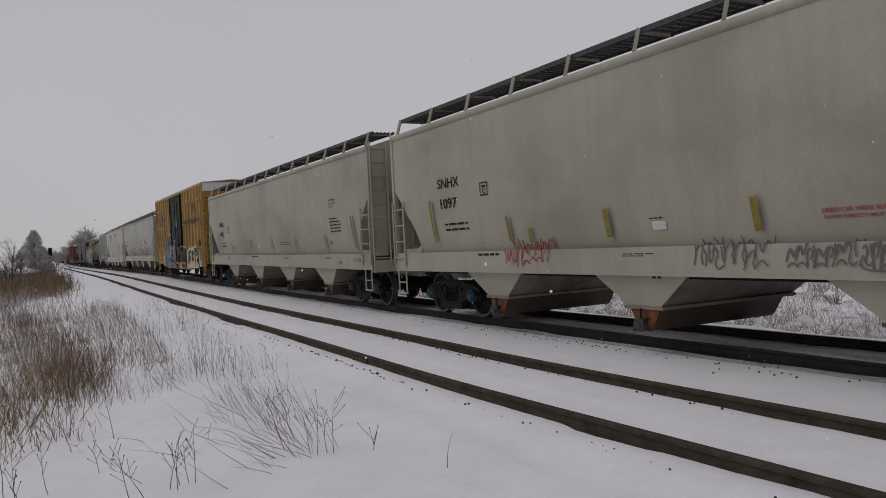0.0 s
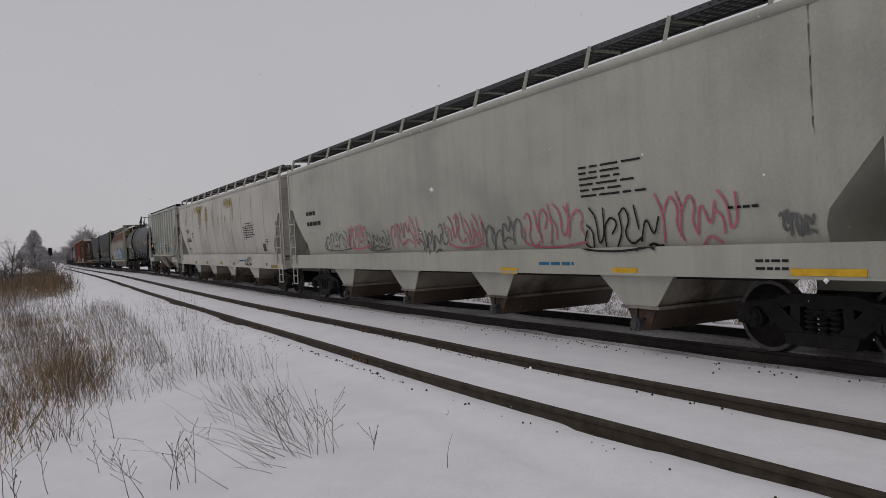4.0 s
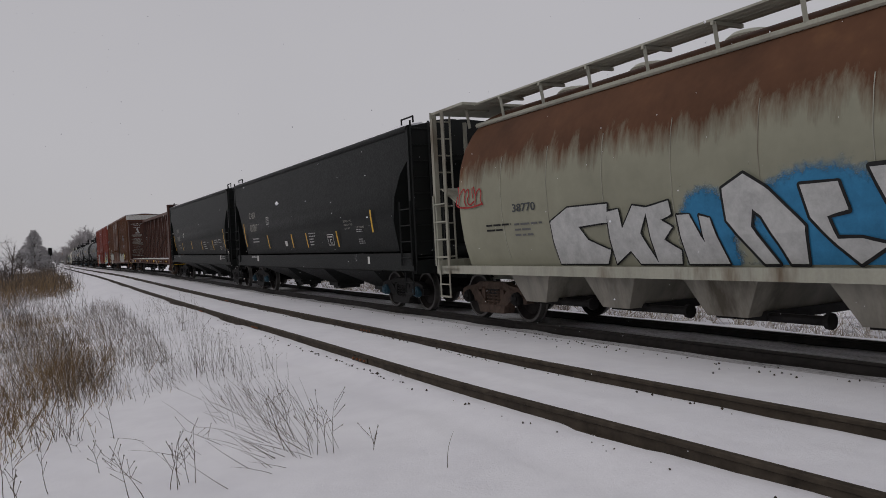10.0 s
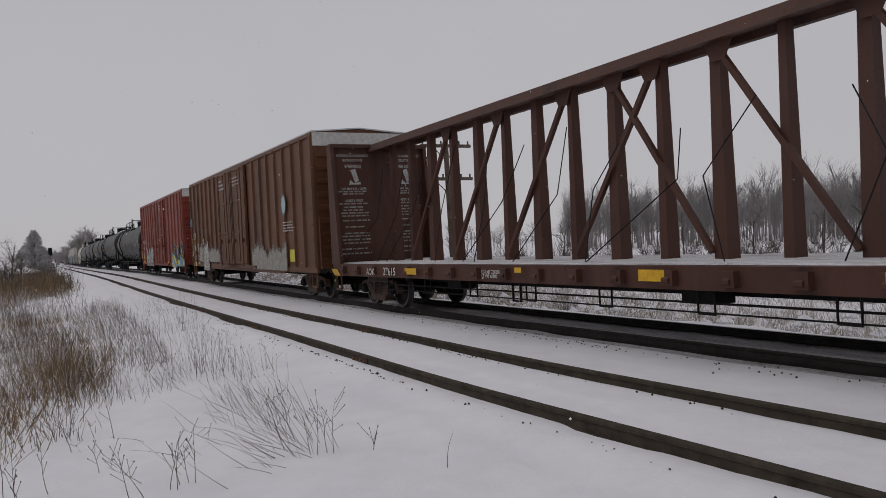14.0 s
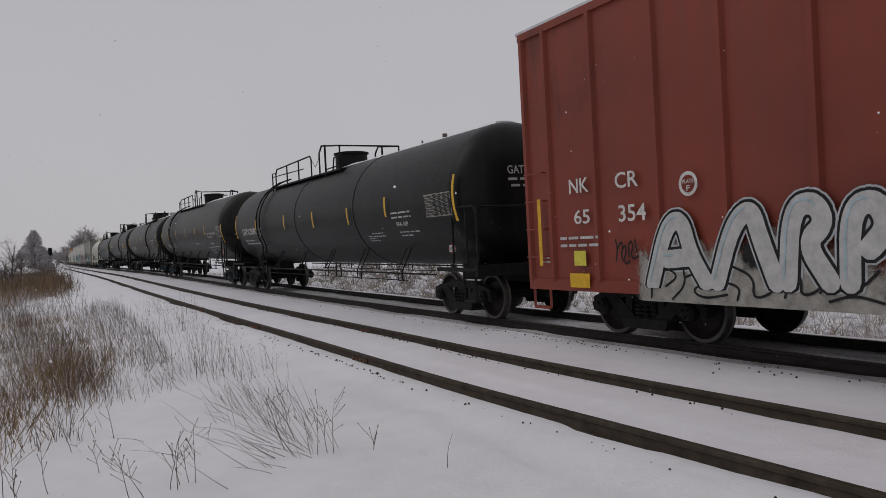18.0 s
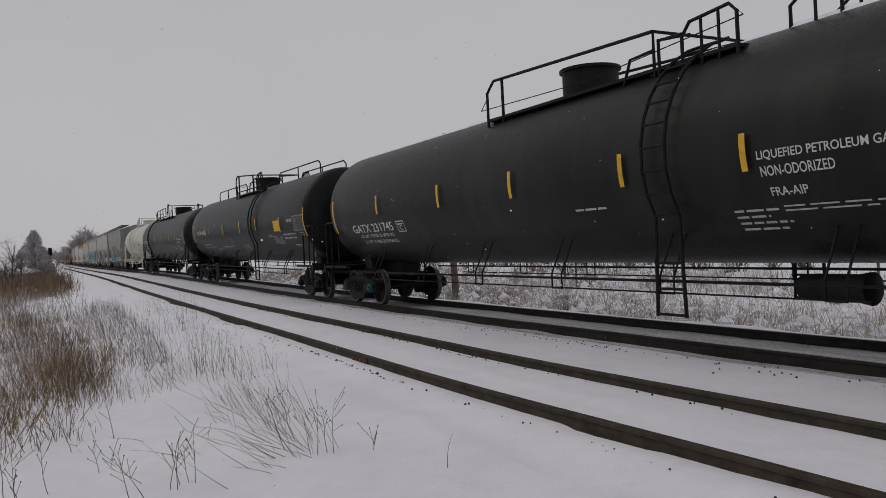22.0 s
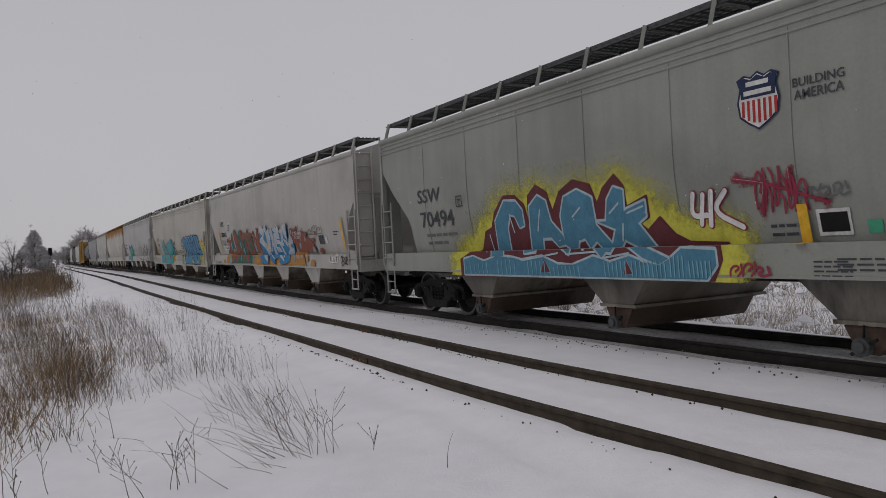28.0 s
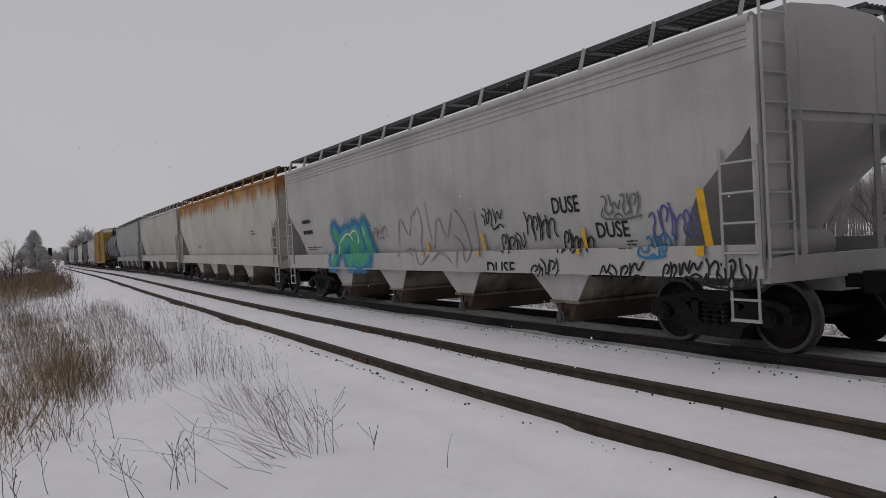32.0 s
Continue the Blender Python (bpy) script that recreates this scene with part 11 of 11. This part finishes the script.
patch(22, "lettering_dash", 11.37, 11.43, 2.16, 2.24, INK)
patch(22, "lettering_dash", 11.58, 11.64, 2.19, 2.27, INK)
patch(22, "lettering_dash", 10.90, 10.97, 1.87, 1.95, INK)
blob(22, 11.2, 17.4, 0.92, 2.45, SPRAY_CREAM_Y, 224)
poly_piece(22, SPRAY_BLUE_MID, INK, 0.09, [(11.68, 2.24), (12.08, 2.35), (12.43, 2.36), (12.52, 2.26), (12.75, 2.39), (13.1, 2.39), (13.38, 2.3), (13.47, 2.38), (13.89, 2.39), (13.98, 2.32), (14.26, 2.39), (14.45, 2.44), (14.8, 2.4), (14.99, 2.32), (15.03, 2.42), (15.95, 2.39), (16.16, 2.31), (16.51, 1.65), (16.82, 1.02), (16.75, 0.94), (15.78, 0.93), (14.44, 0.94), (11.81, 0.93), (11.75, 1.27), (11.96, 1.44)], 0.004, 'large blue block letters with dark edges on pale yellow')
marks(22, [[(12.52, 2.26), (12.76, 1.43), (12.53, 1.32), (12.48, 0.96)], [(12.07, 2.0), (12.23, 1.49), (12.44, 1.71)], [(12.9, 1.97), (13.12, 2.07), (13.4, 1.42)], [(13.49, 2.32), (13.85, 1.88), (13.83, 1.41), (13.49, 1.31)], [(13.98, 2.29), (14.16, 1.62)], [(14.28, 2.37), (14.44, 1.41), (14.59, 1.34), (14.5, 0.95)], [(14.99, 2.32), (15.18, 1.47), (15.84, 1.43), (16.04, 1.25), (15.97, 0.94)], [(14.55, 1.96), (14.88, 2.14), (14.73, 1.85)], [(15.1, 2.33), (15.36, 1.72), (15.44, 1.63)], [(15.65, 2.37), (15.97, 1.71), (16.51, 1.65)], [(16.05, 1.34), (16.17, 0.96)], [(11.61, 1.37), (12.67, 1.33)], [(14.66, 1.28), (14.74, 0.95)], [(15.01, 1.28), (15.41, 0.94)]], 0.075, INK)
marks(22, [[(11.61, 2.2), (11.81, 1.5)], [(12.74, 2.36), (13.09, 2.37)], [(14.45, 2.42), (14.8, 2.38)], [(13.52, 2.35), (13.82, 2.36)], [(11.78, 1.24), (11.74, 0.98)]], 0.05, SPRAY_ICE)
poly_piece(22, SPRAY_CREAM_Y, INK, 0.05, [(12.2, 0.91), (12.34, 1.49), (12.41, 1.49), (12.51, 0.91)], 0.009, '')
poly_piece(22, SPRAY_CREAM_Y, INK, 0.04, [(12.16, 0.94), (12.4, 1.18), (12.62, 0.94)], 0.008, '')
poly_piece(22, SPRAY_CREAM_Y, INK, 0.04, [(14.69, 1.25), (15.08, 0.97), (14.7, 0.95)], 0.008, '')
poly_piece(22, SPRAY_CREAM_Y, INK, 0.04, [(16.14, 1.22), (16.31, 0.96), (16.01, 0.96)], 0.008, '')
letters(22, "WHO CARES?", 9.35, 10.55, 1.48, 1.68, SLATE)
letters(22, "WHO", 10.72, 11.15, 1.50, 1.68, SLATE)
tag(22, 9.9, 11.2, 1.05, 1.32, SPRAY_GREY, 226, 6, 0.02)
strip(22, 17.05, 1.40, 2.26, YELLOW, 0.12)
blob(22, 16.29, 17.84, 0.90, 2.19, SPRAY_CREAM_Y, 227)
tag(22, 8.15, 8.90, 1.69, 2.29, INK, 228, 4, 0.03)
poly_piece(22, SPRAY_CORAL, SPRAY_CORAL, 0.020, [(3.83, 0.9), (3.79, 1.81), (4.09, 2.18), (4.85, 2.11), (5.08, 2.01), (5.51, 1.91), (5.63, 2.09), (6.49, 2.2), (6.98, 2.01), (7.07, 2.21), (7.58, 2.19), (7.53, 0.94)], 0.0000, 'teal sprayed letter shapes with coral depths')
poly_piece(22, SPRAY_TEAL, INK, 0.022, [(3.86, 0.9), (3.83, 1.33), (3.62, 1.9), (4.1, 2.22), (4.57, 2.39), (4.83, 2.16), (4.8, 1.36), (4.43, 1.37), (4.46, 2.05), (4.35, 2.08), (4.26, 1.65), (4.58, 1.16), (4.34, 0.9)], 0.0040, '')
poly_piece(22, SPRAY_TEAL, INK, 0.022, [(4.59, 0.9), (4.68, 1.27), (4.83, 1.36), (4.86, 1.74), (5.4, 1.86), (5.42, 1.73), (5.06, 1.7), (5.39, 1.69), (5.51, 1.47), (5.47, 1.27), (5.14, 1.18), (5.09, 1.09), (5.46, 1.04), (5.79, 1.0), (5.76, 0.9)], 0.0040, '')
poly_piece(22, SPRAY_TEAL, INK, 0.022, [(5.52, 2.06), (5.83, 2.13), (5.83, 2.05), (6.52, 2.26), (6.54, 1.9), (6.5, 1.63), (6.84, 1.56), (6.89, 1.36), (6.29, 1.35), (6.42, 1.6), (6.1, 1.71), (6.27, 1.37), (5.81, 1.34), (5.65, 1.63)], 0.0040, '')
poly_piece(22, SPRAY_TEAL, INK, 0.022, [(7.05, 2.3), (7.3, 2.32), (7.55, 2.26), (7.47, 2.03), (7.57, 2.02), (7.55, 1.45), (7.26, 1.46), (7.18, 1.32), (7.5, 1.18), (7.16, 1.06), (7.08, 1.32), (7.09, 1.82), (6.77, 1.81), (6.98, 2.04)], 0.0040, '')
poly_piece(22, SPRAY_TEAL, INK, 0.022, [(5.53, 1.35), (6.87, 1.4), (7.08, 1.32), (7.11, 1.05), (7.53, 1.08), (7.53, 0.95), (6.53, 0.92), (6.57, 1.16), (6.39, 1.16), (6.42, 0.91), (5.79, 0.91)], 0.0040, '')
poly_piece(22, SPRAY_TEAL, INK, 0.022, [(7.33, 2.34), (7.9, 2.35), (7.8, 2.09), (8.27, 1.8), (8.28, 1.44), (8.11, 1.32), (8.46, 1.24), (8.44, 0.91), (6.87, 0.9), (7.01, 1.36), (7.5, 1.11), (7.85, 1.18), (7.47, 1.33), (7.84, 1.56), (7.69, 1.8), (7.36, 1.57)], 0.0040, '')
poly_piece(22, SPRAY_TEAL, INK, 0.022, [(6.15, 1.97), (6.79, 2.22), (7.33, 1.85), (6.92, 1.42), (6.87, 0.9), (6.05, 0.9)], 0.0040, '')
bars(23, 2, 1.52, 2.40, 1.97, 2.62, INK)
bars(23, 2, 1.68, 2.95, 1.51, 1.65, INK)
piece(23, 4.35, 6.70, 0.92, 2.15, 2, 231, SPRAY_GREEN, SPRAY_TEAL, SPRAY_BLUE)
tag(23, 6.97, 7.85, 1.66, 2.08, SPRAY_GREY, 2310, 4, 0.020)
tag(23, 8.41, 11.99, 0.93, 2.44, SPRAY_DULL, 2311, 6, 0.045)
tag(23, 12.33, 13.02, 1.74, 2.17, INK, 2312, 4, 0.030)
tag(23, 12.83, 13.59, 1.32, 1.68, INK, 2313, 5, 0.030)
tag(23, 13.72, 14.55, 1.52, 2.05, INK, 2314, 6, 0.035)
tag(23, 14.72, 15.45, 1.30, 1.68, INK, 2315, 6, 0.040)
tag(23, 15.81, 16.60, 1.78, 2.15, SPRAY_GREY, 2316, 6, 0.030)
tag(23, 16.74, 17.60, 1.47, 1.96, SPRAY_VIOLET, 2317, 7, 0.035)
tag(23, 16.62, 17.12, 1.22, 1.56, SPRAY_BLUE, 2318, 5, 0.035)
tag(23, 13.95, 14.70, 0.92, 1.22, INK, 2319, 5, 0.040)
tag(23, 15.74, 16.66, 0.86, 1.20, INK, 2320, 7, 0.050)
tag(23, 17.05, 17.72, 0.91, 1.21, INK, 2321, 6, 0.050)
tag(23, 17.82, 18.56, 0.84, 1.21, INK, 2322, 6, 0.050)
strip(23, 17.76, 1.25, 2.11, YELLOW, 0.13)
strip(23, 12.25, 1.28, 1.71, YELLOW, 0.09)
strip(23, 15.29, 1.30, 1.69, YELLOW, 0.09)
bars(23, 3, 16.18, 16.52, 1.36, 1.50, INK)
strip(23, 9.90, 1.29, 1.60, YELLOW, 0.09)
letters(23, 'DUSE', 14.55, 15.24, 1.95, 2.22, INK)
letters(23, 'DUSE', 15.56, 16.28, 1.53, 1.77, INK)
letters(23, 'DUSE', 12.50, 13.43, 0.92, 1.18, INK)
bars(24, 2, 15.60, 16.18, 2.16, 2.37, INK)
bars(24, 2, 4.51, 5.54, 1.74, 1.91, INK)


# ---------------------------------------------------------------- what moves
def car_pose(number, t):
    """Where a car stands at t: on the chord between its trucks."""
    half = LENGTH[number] / 2
    mid = REAR[number] - half - SPEED * t
    a, b = max(mid - half * 0.75, -60), max(mid + half * 0.75, -60)
    turn = math.atan2(-(bend(b) - bend(a)), b - a) if b > a else 0.0
    tip = math.atan2(grade(b) - grade(a), b - a) if b > a else 0.0
    return Matrix.Translation((mid, -MAIN - (bend(a) + bend(b)) / 2, (grade(a) + grade(b)) / 2)) @ Matrix.Rotation(turn, 4, "Z") @ Matrix.Rotation(-tip, 4, "Y")


def motions():
    for number, car in CARS.items():
        walk(car, [(t, car_pose(number, t)) for t in range(33)])
    for fl, drop, drift in FLAKES:
        walk(fl, [(0.0, pose(0, 0, 0)), (32.0, pose(drift * 12, -drift * 4, -32.0 * drop))])
    rate = SPEED / R_WHEEL
    for number, ws, x in WHEELSETS:
        half = LENGTH[number] / 2
        mid = REAR[number] - half + x
        t0, t1 = max(0.0, (mid - 26) / SPEED), min(32.0, (mid - 2) / SPEED)
        if t1 - t0 < 0.1:
            continue
        f0, f1 = math.floor(t0 * FPS), math.ceil(t1 * FPS)
        rows = [(0.0, pose(x, 0, R_WHEEL))] if f0 > 0 else []
        rows += [(f / FPS, pose(x, 0, R_WHEEL, 0, math.degrees(-(f - f0) / FPS * rate), 0)) for f in range(f0, f1 + 1)]
        if f1 < 960:
            rows.append((32.0, rows[-1][1]))
        walk(ws, rows)


motions()
